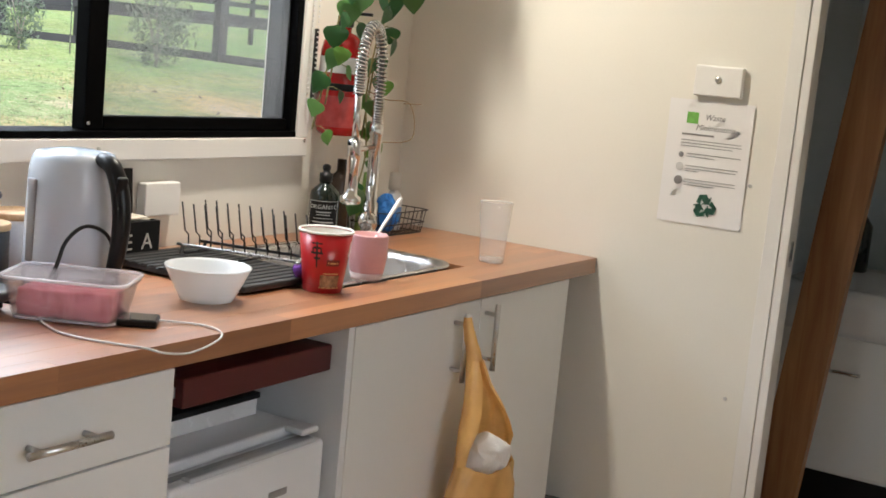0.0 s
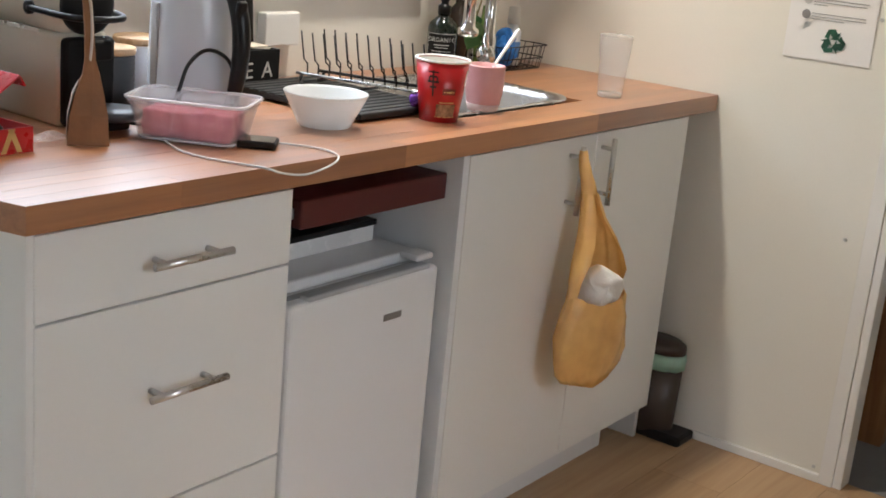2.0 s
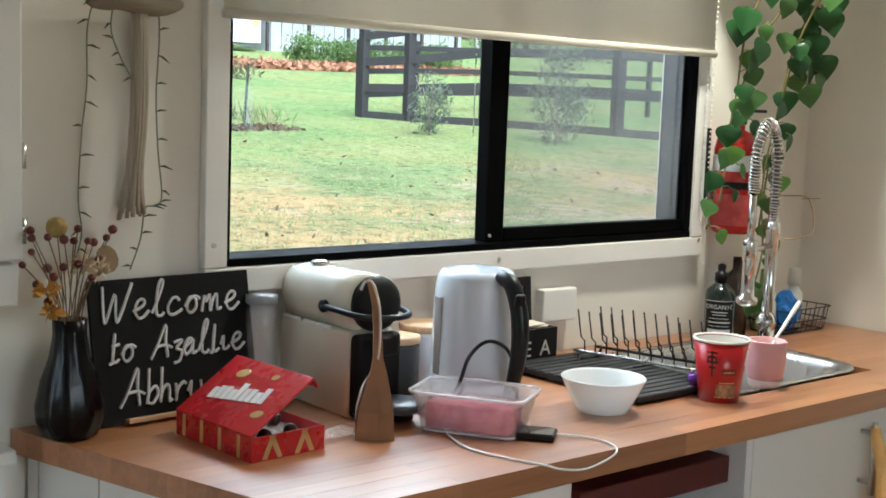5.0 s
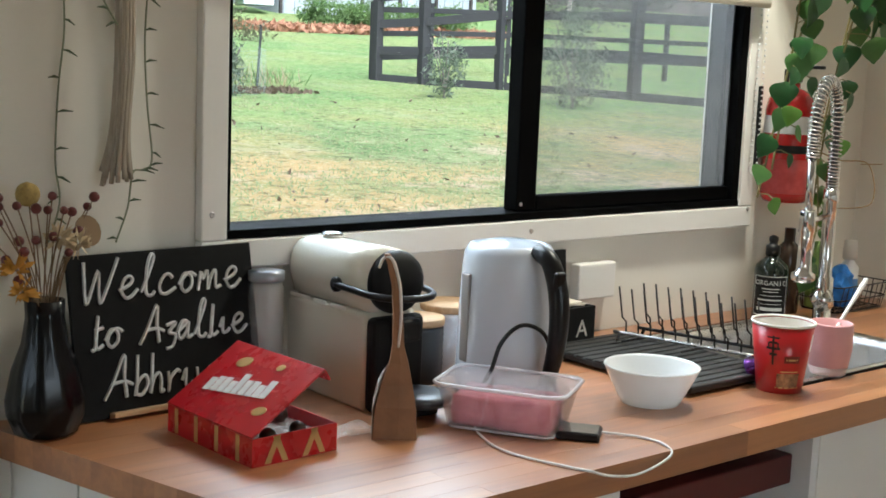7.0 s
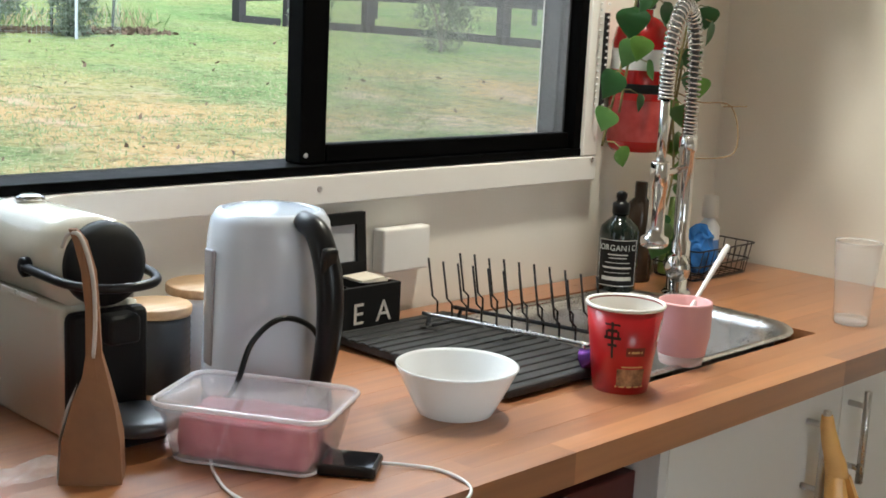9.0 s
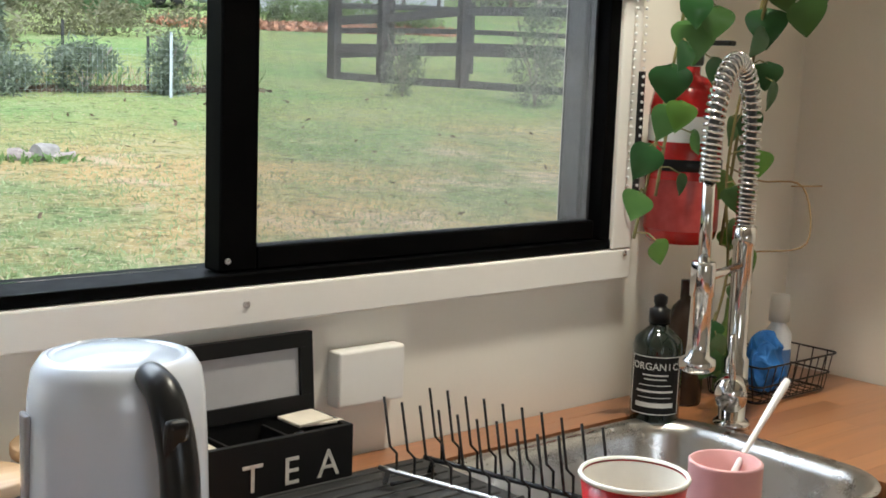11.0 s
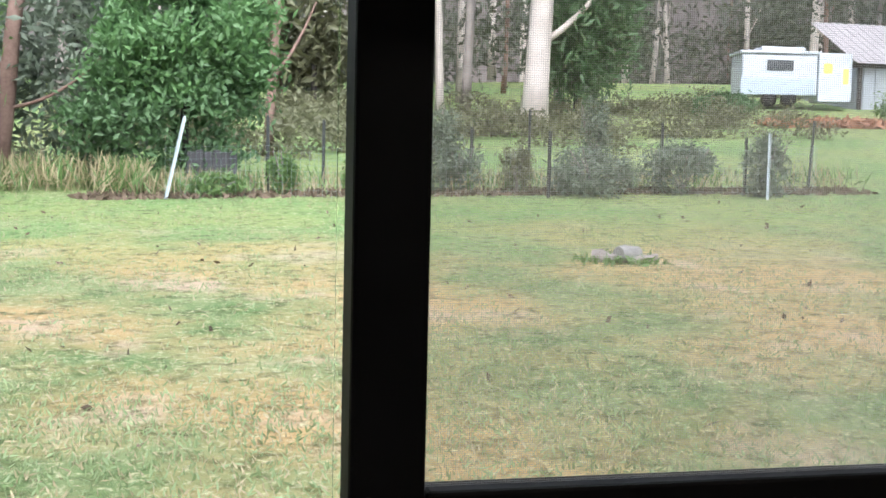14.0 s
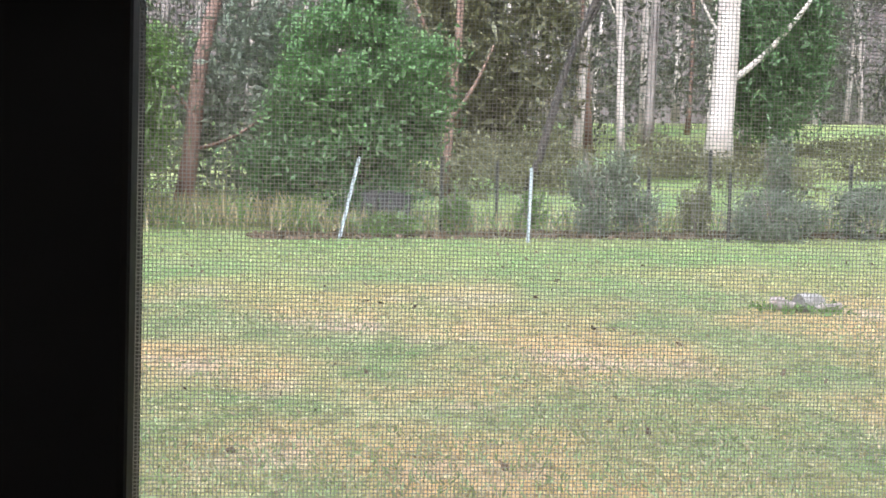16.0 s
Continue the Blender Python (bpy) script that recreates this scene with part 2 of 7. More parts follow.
def tube(bm, pts, r, n=8, radii=None, closed=False):
    """A round bar along a path."""
    pts = [Vector(p) for p in pts]
    rings = []
    up = Vector((0.31, 0.17, 0.93))
    for i, p in enumerate(pts):
        a = pts[i - 1] if i or closed else p
        b = pts[(i + 1) % len(pts)] if i + 1 < len(pts) or closed else p
        d = (b - a).normalized() if (b - a).length > 1e-9 else Vector((0, 0, 1))
        s = d.cross(up)
        if s.length < 1e-3:
            s = d.cross(Vector((1, 0, 0)))
        s.normalize()
        u = s.cross(d)
        up = u
        rr = radii[i] if radii else r
        rings.append([bm.verts.new(p + rr * (math.cos(2 * math.pi * k / n) * s + math.sin(2 * math.pi * k / n) * u)) for k in range(n)])
    seq = list(zip(rings, rings[1:])) + ([(rings[-1], rings[0])] if closed else [])
    for a, b in seq:
        for k in range(n):
            bm.faces.new((a[k], a[(k + 1) % n], b[(k + 1) % n], b[k]))
    if not closed:
        bm.faces.new(rings[0][::-1])
        bm.faces.new(rings[-1])
    return bm


def newtube(*a, **k):
    return tube(bmesh.new(), *a, **k)


def newlathe(*a, **k):
    return lathe(bmesh.new(), *a, **k)


def bend(pts, steps=6):
    """A smooth path through a few points."""
    pts = [Vector(p) for p in pts]
    out = []
    for i in range(len(pts) - 1):
        p0, p1, p2, p3 = pts[max(i - 1, 0)], pts[i], pts[i + 1], pts[min(i + 2, len(pts) - 1)]
        for k in range(steps):
            t = k / steps
            out.append(0.5 * ((2 * p1) + (p2 - p0) * t + (2 * p0 - 5 * p1 + 4 * p2 - p3) * t * t + (3 * p1 - p0 - 3 * p2 + p3) * t ** 3))
    out.append(pts[-1])
    return out


def writing(text, size, m, material, parent, name="writing", depth=0.0004, shear=0.0, spacing=1.0, bold=0.0):
    """Letters in the built-in font, lying in the pose m's own x-y plane, as a mesh part."""
    cu = bpy.data.curves.new(name, "FONT")
    cu.body, cu.size, cu.extrude, cu.align_x, cu.align_y, cu.shear, cu.space_character, cu.offset = text, size, depth, "CENTER", "CENTER", shear, spacing, bold
    ob = bpy.data.objects.new("lettering", cu)
    me = bpy.data.meshes.new_from_object(ob)
    bpy.data.objects.remove(ob)
    me.transform(m)
    me.materials.clear()
    me.materials.append(material)
    out = new(name, me)
    out.parent = parent
    return out


# ---- the room ----
def structure(name, bm, material, label, category, smooth=False):
    return tagged(part(name, bm, material, None, "", smooth), label, category, kind="structure")


WX0, WX1, WZ0, WZ1 = -1.775, -0.485, 1.135, 1.83   # opening in the window wall
ROOM_W, ROOM_S, ROOM_H = -4.7, -2.75, 2.3
bm = bmesh.new()
box(bm, ROOM_W - 0.1, WX0, 0, 0.10, -0.02, ROOM_H)
box(bm, WX1, 0.0, 0, 0.10, -0.02, ROOM_H)
box(bm, WX0, WX1, 0, 0.10, -0.02, WZ0)
box(bm, WX0, WX1, 0, 0.10, WZ1, ROOM_H)
structure("wall_north", bm, M_WALL, "cream painted panel wall with a window above the worktop", "wall")
DY0, DY1 = -1.075, -1.82                              # bathroom doorway
bm = bmesh.new()
box(bm, 0, 0.05, DY0, 0.10, -0.02, ROOM_H)
box(bm, 0, 0.05, ROOM_S - 0.1, DY1, -0.02, ROOM_H)
box(bm, 0, 0.05, DY1, DY0, 2.06, ROOM_H)
structure("wall_east", bm, M_WALL, "cream painted panel wall beside the bathroom doorway", "wall")
# south wall, with an unseen opening added for the fill lamp
bm = bmesh.new()
SX0, SX1 = -2.45, -1.65
box(bm, ROOM_W - 0.1, SX0, ROOM_S - 0.1, ROOM_S, -0.02, ROOM_H)
box(bm, SX1, 0, ROOM_S - 0.1, ROOM_S, -0.02, ROOM_H)
box(bm, SX0, SX1, ROOM_S - 0.1, ROOM_S, 1.9, ROOM_H)
box(bm, SX0, SX1, ROOM_S - 0.1, ROOM_S, -0.02, 1.0)
structure("wall_south", bm, M_WALL, "plain cream painted wall", "wall")
GY0, GY1 = -1.12, -0.32                               # unseen glazed door added in the west wall for the fill
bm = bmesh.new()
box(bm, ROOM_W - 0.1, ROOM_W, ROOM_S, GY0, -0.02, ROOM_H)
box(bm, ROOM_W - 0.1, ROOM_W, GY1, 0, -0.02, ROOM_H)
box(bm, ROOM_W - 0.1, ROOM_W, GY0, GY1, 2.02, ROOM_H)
structure("wall_west", bm, M_WALL, "plain cream painted wall with an added door opening", "wall")
gd = thing("added_door", pose(0, 0, 0), "unseen glazed door added for the west fill, black aluminium frame", "door", kind="structure")
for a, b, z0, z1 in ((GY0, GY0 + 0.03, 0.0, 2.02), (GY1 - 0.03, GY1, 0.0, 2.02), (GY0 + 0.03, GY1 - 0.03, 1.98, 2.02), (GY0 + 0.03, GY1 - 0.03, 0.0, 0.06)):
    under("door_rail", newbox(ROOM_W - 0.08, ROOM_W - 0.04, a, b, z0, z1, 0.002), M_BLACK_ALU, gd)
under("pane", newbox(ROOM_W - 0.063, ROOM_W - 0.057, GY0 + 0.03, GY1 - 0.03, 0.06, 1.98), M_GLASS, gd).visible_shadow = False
structure("ceiling", newbox(ROOM_W - 0.1, 1.6, ROOM_S - 0.1, 0.1, ROOM_H, ROOM_H + 0.1), M_CEIL, "plain white painted ceiling", "ceiling")
structure("floor", newbox(ROOM_W - 0.1, 0.045, ROOM_S - 0.1, 0.1, -0.06, -0.012), M_CARCASS, "sheet subfloor under the timber planks", "floor")

# ---- window: black aluminium slider with fly screen, white trim boards, roller blind ----
M_MESH = mat("fly_mesh", (0.22, 0.22, 0.22), 0.6, vary=0.1, bump=0)
M_ALU_GREY = mat("grey_channel", (0.02, 0.02, 0.024), 0.5, vary=0.06, bump=0.01)
win = thing("window_1", pose(0, 0, 0), "black aluminium sliding window with a fly screen on one half", "window", kind="structure")
FX0, FX1, FZ0, FZ1 = -1.768, -0.4865, 1.138, 1.825
bm = bmesh.new()
box(bm, FX0, FX1, -0.016, 0.075, FZ0, FZ0 + 0.014, 0.002)
box(bm, FX0, FX1, -0.012, 0.075, FZ1 - 0.03, FZ1, 0.002)
box(bm, FX0, FX0 + 0.008, -0.012, 0.075, FZ0 + 0.014, FZ1 - 0.03)
box(bm, FX1 - 0.025, FX1, -0.014, 0.075, FZ0 + 0.014, FZ1 - 0.03, 0.002)
under("window_frame", bm, M_BLACK_ALU, win)
bm = bmesh.new()
box(bm, FX1 - 0.036, FX1 - 0.0275, 0.026, 0.058, FZ0 + 0.045, FZ1 - 0.03)
box(bm, FX1 - 0.032, FX1 - 0.0255, 0.010, 0.018, FZ0 + 0.045, FZ1 - 0.03)
under("side_channel", bm, M_ALU_GREY, win, "grey inner channel of the frame")
sash = under("sash", newbox(-1.147, -1.097, -0.006, 0.031, FZ0 + 0.015, FZ1 - 0.032, 0.003), M_BLACK_ALU, win)
bm = bmesh.new()
box(bm, -1.096, FX1 - 0.029, -0.006, 0.022, FZ0 + 0.0145, FZ0 + 0.043, 0.003)
box(bm, -1.096, FX1 - 0.029, -0.006, 0.022, FZ1 - 0.06, FZ1 - 0.033, 0.003)
under("sash_rail", bm, M_BLACK_ALU, sash)
under("meeting_stile", newbox(-1.132, -1.108, 0.026, 0.044, FZ0 + 0.015, FZ1 - 0.032, 0.002), M_BLACK_ALU, win)
for n, (a, b, y) in enumerate(((FX0 + 0.009, -1.150, 0.040), (-1.112, FX1 - 0.028, 0.060))):
    ob = under("pane", newbox(a, b, y, y + 0.004, FZ0 + 0.016, FZ1 - 0.034), M_GLASS, win)
    ob.visible_shadow = False
pitch, wire, z0, z1 = 0.0015, 0.000155, FZ0 + 0.043, 1.60


def wires(nv, nh, w):
    """Fly screen of fine square wires, crossing."""
    vs, fs = [], []
    for k in range(nv):
        x = -1.0965 + k * pitch
        vs += [(x - w, 0.009, z0), (x + w, 0.009, z0), (x, 0.0094, z0), (x - w, 0.009, z1), (x + w, 0.009, z1), (x, 0.0094, z1)]
    for k in range(nh):
        z = z0 + k * pitch
        vs += [(-1.0965, 0.0087, z - w), (-1.0965, 0.0087, z + w), (-1.0965, 0.0091, z), (FX1 - 0.03, 0.0087, z - w), (FX1 - 0.03, 0.0087, z + w), (FX1 - 0.03, 0.0091, z)]
    for k in range(nv + nh):
        a = 6 * k
        fs += [(a, a + 1, a + 4, a + 3), (a + 1, a + 2, a + 5, a + 4), (a + 2, a, a + 3, a + 5)]
    return vs, fs


vs, fs = wires(int((FX1 - 0.03 + 1.0965) / pitch), int((z1 - z0) / pitch), wire)
me = bpy.data.meshes.new("fly_screen")
me.from_pydata(vs, [], fs)
me.materials.append(M_MESH)
ob = new("fly_screen", me)
ob.parent = win
tagged(ob, "fine grey woven fly mesh", kind="stuff")


def screw(x, y, z, axis="y", parent=None, r=0.005):
    bm = newlathe([(0, 0), (r, 0), (r * 0.9, 0.0016), (r * 0.35, 0.0024), (r * 0.3, 0.0012), (0, 0.0012)], 12, pose(x, y, z, 90) if axis == "y" else pose(x, y, z, 0, -90))
    return under("screw", bm, M_STEEL, parent, "", True)


screw(-1.137, -0.0062, FZ0 + 0.028, "y", win, 0.004)
trim = thing("trim", pose(0, 0, 0), "white painted boards framing the window", "window trim", kind="structure")
under("bottom_board", newbox(-1.815, -0.449, -0.022, -0.0005, 1.092, 1.1365, 0.0025), M_TRIM, trim)
under("side_board", newbox(-1.815, -1.770, -0.0215, -0.0005, 1.1375, 1.92, 0.0025), M_TRIM, trim)
under("side_board", newbox(-0.4905, -0.449, -0.0215, -0.0005, 1.1375, 1.92, 0.0025), M_TRIM, trim)
for x, z in ((-1.797, 1.178), (-1.121, 1.117), (-0.463, 1.13)):
    screw(x, -0.022, z, "y", trim)
M_BLIND = thin("blind_fabric", (0.72, 0.67, 0.58), 0.35, 0.8, 3.0)
blind = thing("roller_blind", pose(0, 0, 0), "cream fabric roller blind pulled partly down over the window", "blind")
bm = bmesh.new()
n = 24
ring = []
for i in range(n + 1):
    x = -1.80 + (1.80 - 0.475) * i / n
    y = -0.047 + 0.003 * math.sin(i * 1.1)
    ring.append((bm.verts.new((x, y, 1.575)), bm.verts.new((x, y, 1.95)), bm.verts.new((x, y - 0.0012, 1.575)), bm.verts.new((x, y - 0.0012, 1.95))))
for a, b in zip(ring, ring[1:]):
    bm.faces.new((a[0], b[0], b[1], a[1]))
    bm.faces.new((a[3], b[3], b[2], a[2]))
    bm.faces.new((a[2], b[2], b[0], a[0]))
under("fabric", bm, M_BLIND, blind, smooth=True)
under("bottom_rail", newtube([(-1.80, -0.047, 1.574), (-0.475, -0.047, 1.574)], 0.009, 12), M_BLIND, blind, smooth=True)
under("roller", newtube([(-1.815, -0.03, 1.95), (-0.455, -0.03, 1.95)], 0.022, 16), M_TRIM, blind, smooth=True)
bm = bmesh.new()
for k in range(118):
    s = k / 117
    if s < 0.5:
        p = (-0.474, -0.030, 1.93 - (1.93 - 1.215) * 2 * s)
    else:
        p = (-0.460, -0.036, 1.215 + (1.93 - 1.215) * (2 * s - 1))
    bmesh.ops.create_icosphere(bm, subdivisions=1, radius=0.0027, matrix=pose(*p))
tube(bm, [(-0.474, -0.030, 1.215), (-0.467, -0.033, 1.207), (-0.460, -0.036, 1.215)], 0.0012, 6)
under("bead_chain", bm, M_WHITE_PL, blind, "white plastic bead chain", True)


# ---- outdoors ----
def lawn(x, y):
    yy = max(-8.0, y)
    far = max(0.0, min(yy, 62.0) - 18.0)
    z = -0.62 + 0.049 * min(yy, 62.0) + 0.0012 * far * far + 0.025 * x * max(0.0, min(1.0, yy / 20.0)) * (1.0 if abs(x) < 60 else 60 / abs(x))
    return z + 0.03 * noise.noise(Vector((x * 0.35, y * 0.35, 0.3))) * (1 if y < 60 else 0)


def lawn_material():
    m = bpy.data.materials.new("lawn")
    m.use_nodes = True
    nt = m.node_tree
    b = nt.nodes["Principled BSDF"]
    b.inputs["Roughness"].default_value = 0.9
    b.inputs["Specular IOR Level"].default_value = 0.15
    co = nt.nodes.new("ShaderNodeTexCoord")

    def field(scale, detail, lo, hi):
        n = nt.nodes.new("ShaderNodeTexNoise")
        n.inputs["Scale"].default_value, n.inputs["Detail"].default_value, n.inputs["Roughness"].default_value = scale, detail, 0.62
        nt.links.new(co.outputs["Object"], n.inputs["Vector"])
        r = nt.nodes.new("ShaderNodeMapRange")
        r.inputs["From Min"].default_value, r.inputs["From Max"].default_value = lo, hi
        nt.links.new(n.outputs["Fac"], r.inputs["Value"])
        return r.outputs[0]

    def blend(a, b2, fac):
        x = nt.nodes.new("ShaderNodeMix")
        x.data_type = "RGBA"
        for sock, v in (("A", a), ("B", b2)):
            if isinstance(v, tuple):
                x.inputs[sock].default_value = (*v, 1)
            else:
                nt.links.new(v, x.inputs[sock])
        nt.links.new(fac, x.inputs["Factor"])
        return x.outputs["Result"]

    c = blend((0.13, 0.20, 0.070), (0.27, 0.30, 0.145), field(0.8, 6, 0.35, 0.65))
    c = blend(c, (0.45, 0.315, 0.15), field(0.26, 8, 0.43, 0.56))
    c = blend(c, (0.50, 0.37, 0.27), field(0.55, 9, 0.54, 0.66))
    # greener grass towards the far edge of the lawn, with a ragged border
    axes = nt.nodes.new("ShaderNodeSeparateXYZ")
    nt.links.new(co.outputs["Object"], axes.inputs[0])
    ragged = nt.nodes.new("ShaderNodeMath")
    ragged.operation = "MULTIPLY_ADD"
    ragged.inputs[1].default_value = 6.0
    nt.links.new(field(0.35, 6, 0.2, 0.8), ragged.inputs[0])
    nt.links.new(axes.outputs["Y"], ragged.inputs[2])
    lush = nt.nodes.new("ShaderNodeMapRange")
    lush.inputs["From Min"].default_value, lush.inputs["From Max"].default_value = 15.5, 21.0
    lush.inputs["To Max"].default_value = 0.72
    nt.links.new(ragged.outputs[0], lush.inputs["Value"])
    c = blend(c, (0.17, 0.30, 0.095), lush.outputs[0])
    c = blend(c, (0.075, 0.085, 0.030), field(5.0, 9, 0.50, 0.70))
    c = blend(c, (0.52, 0.49, 0.30), field(16.0, 6, 0.53, 0.72))
    nt.links.new(c, b.inputs["Base Color"])
    bu = nt.nodes.new("ShaderNodeBump")
    bu.inputs["Strength"].default_value, bu.inputs["Distance"].default_value = 1.0, 0.05
    nt.links.new(field(30.0, 5, 0.2, 0.8), bu.inputs["Height"])
    nt.links.new(bu.outputs[0], b.inputs["Normal"])
    return m


def axis_steps(lo, hi, near_lo, near_hi, near, far):
    out, v = [], lo
    while v < hi:
        out.append(v)
        v += near if near_lo <= v < near_hi else far
    out.append(hi)
    return out


bm = bmesh.new()
gx = axis_steps(-302, 400, -14, 40, 0.5, 14)
gy = axis_steps(-120, 500, -8, 60, 0.5, 14)
rows_g = [[bm.verts.new((x, y, lawn(x, y))) for x in gx] for y in gy]
for a, b in zip(rows_g, rows_g[1:]):
    for i in range(len(gx) - 1):
        bm.faces.new((a[i], a[i + 1], b[i + 1], b[i]))
structure("ground", bm, lawn_material(), "sloping lawn of green and straw-coloured grass", "lawn", True)
RNG = np.random.default_rng(5)


def leaf_mesh(name, centres, size, material, long=1.0, parent=None, kind="", label="", lift=0.0, width=0.28):
    """Many small leaves, each a bent pair of triangles, at the given places."""
    n = len(centres)
    c = np.asarray(centres, float)
    d = RNG.normal(size=(n, 3))
    d[:, 2] += lift
    d /= np.linalg.norm(d, axis=1, keepdims=True)
    s = np.cross(d, RNG.normal(size=(n, 3)))
    s /= np.linalg.norm(s, axis=1, keepdims=True)
    L = (size * RNG.uniform(0.6, 1.4, (n, 1)))
    v = np.stack([c - d * L * 0.5 * long, c + s * L * width, c + d * L * 0.5 * long, c - s * L * width + np.cross(d, s) * L * width * 0.4], 1).reshape(-1, 3)
    f = (np.arange(n)[:, None] * 4 + np.array([[0, 1, 2, 3]])).tolist()
    me = bpy.data.meshes.new(name)
    me.from_pydata(v.tolist(), [], f)
    me.materials.append(material)
    ob = new(name, me)
    ob.parent = parent
    if kind:
        ob["kind"] = kind
    if label:
        ob["label"] = label
    return ob


def clumped(n, centre, radii, clumps, spread, floor=-1.0):
    """Places gathered in clumps over an uneven crown."""
    k = RNG.normal(size=(clumps, 3))
    k /= np.linalg.norm(k, axis=1, keepdims=True)
    k *= RNG.uniform(0.35, 1.0, (clumps, 1)) ** 0.5
    k[:, 2] = np.maximum(k[:, 2], floor)
    pick = k[RNG.integers(0, clumps, n)]
    p = pick + RNG.normal(size=(n, 3)) * spread
    return np.asarray(centre) + p * np.asarray(radii)


def leafy(name, colour, share=0.35):
    return thin(name, colour, share, 0.55, 1.6)


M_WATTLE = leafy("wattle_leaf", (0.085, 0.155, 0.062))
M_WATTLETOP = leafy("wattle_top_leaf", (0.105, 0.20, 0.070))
M_BRIGHT = leafy("willow_leaf", (0.125, 0.20, 0.062))
M_SAGE = leafy("sage_leaf", (0.135, 0.165, 0.115))
M_DARKLEAF = leafy("forest_leaf", (0.085, 0.095, 0.062))
M_OLIVE = leafy("olive_leaf", (0.140, 0.140, 0.075))
M_DRYGRASS = leafy("dry_grass", (0.36, 0.30, 0.18))
M_GREENGRASS = leafy("green_grass", (0.22, 0.28, 0.13))
M_GUM = mat("gum_bark", (0.40, 0.335, 0.30), 0.75, vary=0.15, scale=1.2, fine=14, bump=0.3, second=(0.60, 0.53, 0.49))
M_GREYBARK = mat("grey_bark", (0.16, 0.135, 0.125), 0.85, vary=0.3, scale=1.5, fine=16, bump=0.5, second=(0.34, 0.29, 0.27))
M_REDBARK = mat("red_bark", (0.13, 0.07, 0.05), 0.85, vary=0.35, scale=2.0, fine=18, bump=0.5, second=(0.27, 0.175, 0.14))
M_DARKBARK = mat("dark_bark", (0.045, 0.038, 0.034), 0.9, vary=0.3, scale=4, bump=0.5)


def trunk_mesh(base, top, r0, r1, wob=0.12, n=10, limbs=()):
    bm = bmesh.new()
    base, top = Vector(base), Vector(top)
    pts, radii = [], []
    ph = random.uniform(0, 50)
    for i in range(n + 1):
        s = i / n
        p = base.lerp(top, s) + wob * s * noise.noise_vector(Vector((ph, s * 2.2, 0)))
        pts.append(p)
        radii.append((r0 * (1.25 if i == 0 else 1.0)) * (1 - s) + r1 * s)
    tube(bm, pts, r0, 9, radii)
    for s, way, length, r in limbs:
        i = min(n - 1, int(s * n))
        a = pts[i]
        way = Vector(way)
        tube(bm, bend([a, a + way * length * 0.35, a + way * length * 0.7 + Vector((0, 0, length * 0.10)), a + way * length + Vector((0, 0, length * 0.28))], 3), r, 7, [r * (1 - 0.07 * k) for k in range(10)])
    return bm


def tree(name, label, x, y, h, r, bark, crown=None, lean=(0, 0), limbs=(), group="", wob=0.3):
    """A tapered trunk with limbs, and a crown of many small leaves."""
    z = lawn(x, y)
    t = thing(name, pose(x, y, z - 0.05), label, "tree", group)
    under("trunk", trunk_mesh((0, 0, 0), (lean[0], lean[1], h), r, r * 0.45, wob, 12, limbs), bark, t, "", True)
    if crown:
        for leaves, centre, radii, clumps, spread, size, long, material in crown:
            leaf_mesh("crown", clumped(leaves, centre, radii, clumps, spread), size, material, long, t)
    return t


random.seed(9)
# the big pale gum and its neighbours
tree("gum_tree", "tall pale gum tree with a forking trunk", 11.62, 40.2, 17, 0.46, M_GUM, None, (0.9, 0.5), ((0.22, (0.75, -0.1, 0.62), 4.6, 0.13), (0.40, (0.30, 0, 0.95), 7.0, 0.26), (0.30, (-0.6, 0, 0.7), 2.0, 0.07)))
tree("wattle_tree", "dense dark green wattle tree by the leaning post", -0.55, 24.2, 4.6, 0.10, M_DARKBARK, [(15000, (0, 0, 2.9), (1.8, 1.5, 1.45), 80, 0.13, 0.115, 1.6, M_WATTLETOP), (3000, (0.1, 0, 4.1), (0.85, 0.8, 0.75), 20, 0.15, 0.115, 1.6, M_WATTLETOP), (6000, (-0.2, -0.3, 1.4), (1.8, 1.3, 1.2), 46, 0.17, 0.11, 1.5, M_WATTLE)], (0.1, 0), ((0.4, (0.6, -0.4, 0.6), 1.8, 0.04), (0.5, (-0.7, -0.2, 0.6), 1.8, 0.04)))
tree("willow_shrub", "bright green willow-leaved shrub at the lawn edge", -5.9, 23.6, 3.6, 0.06, M_DARKBARK, [(24000, (0, 0, 2.6), (1.75, 1.3, 2.0), 80, 0.15, 0.095, 2.4, M_BRIGHT)], (0.1, 0), ((0.25, (0.5, -0.5, 0.7), 1.6, 0.03), (0.3, (-0.6, -0.3, 0.7), 1.6, 0.03), (0.2, (0.1, -0.6, 0.7), 1.4, 0.03)))
tree("red_gum", "crooked gum with peeling reddish bark", -4.15, 25.6, 8.5, 0.20, M_REDBARK, None, (1.2, 0.3), ((0.33, (-0.65, -0.1, 0.75), 1.3, 0.06), (0.22, (0.9, -0.3, 0.25), 2.2, 0.045)), "", 0.9)
tree("understorey_tree", "grey-green understorey tree behind the lawn", -2.6, 27.0, 4.5, 0.08, M_DARKBARK, [(5500, (0, 0, 2.5), (1.9, 1.5, 2.2), 60, 0.2, 0.17, 1.6, M_SAGE)])
tree("understorey_tree", "olive understorey tree behind the lawn", -8.3, 27.5, 6.0, 0.10, M_DARKBARK, [(6000, (0, 0, 3.6), (2.4, 1.6, 3.0), 60, 0.2, 0.2, 1.6, M_WATTLE)])
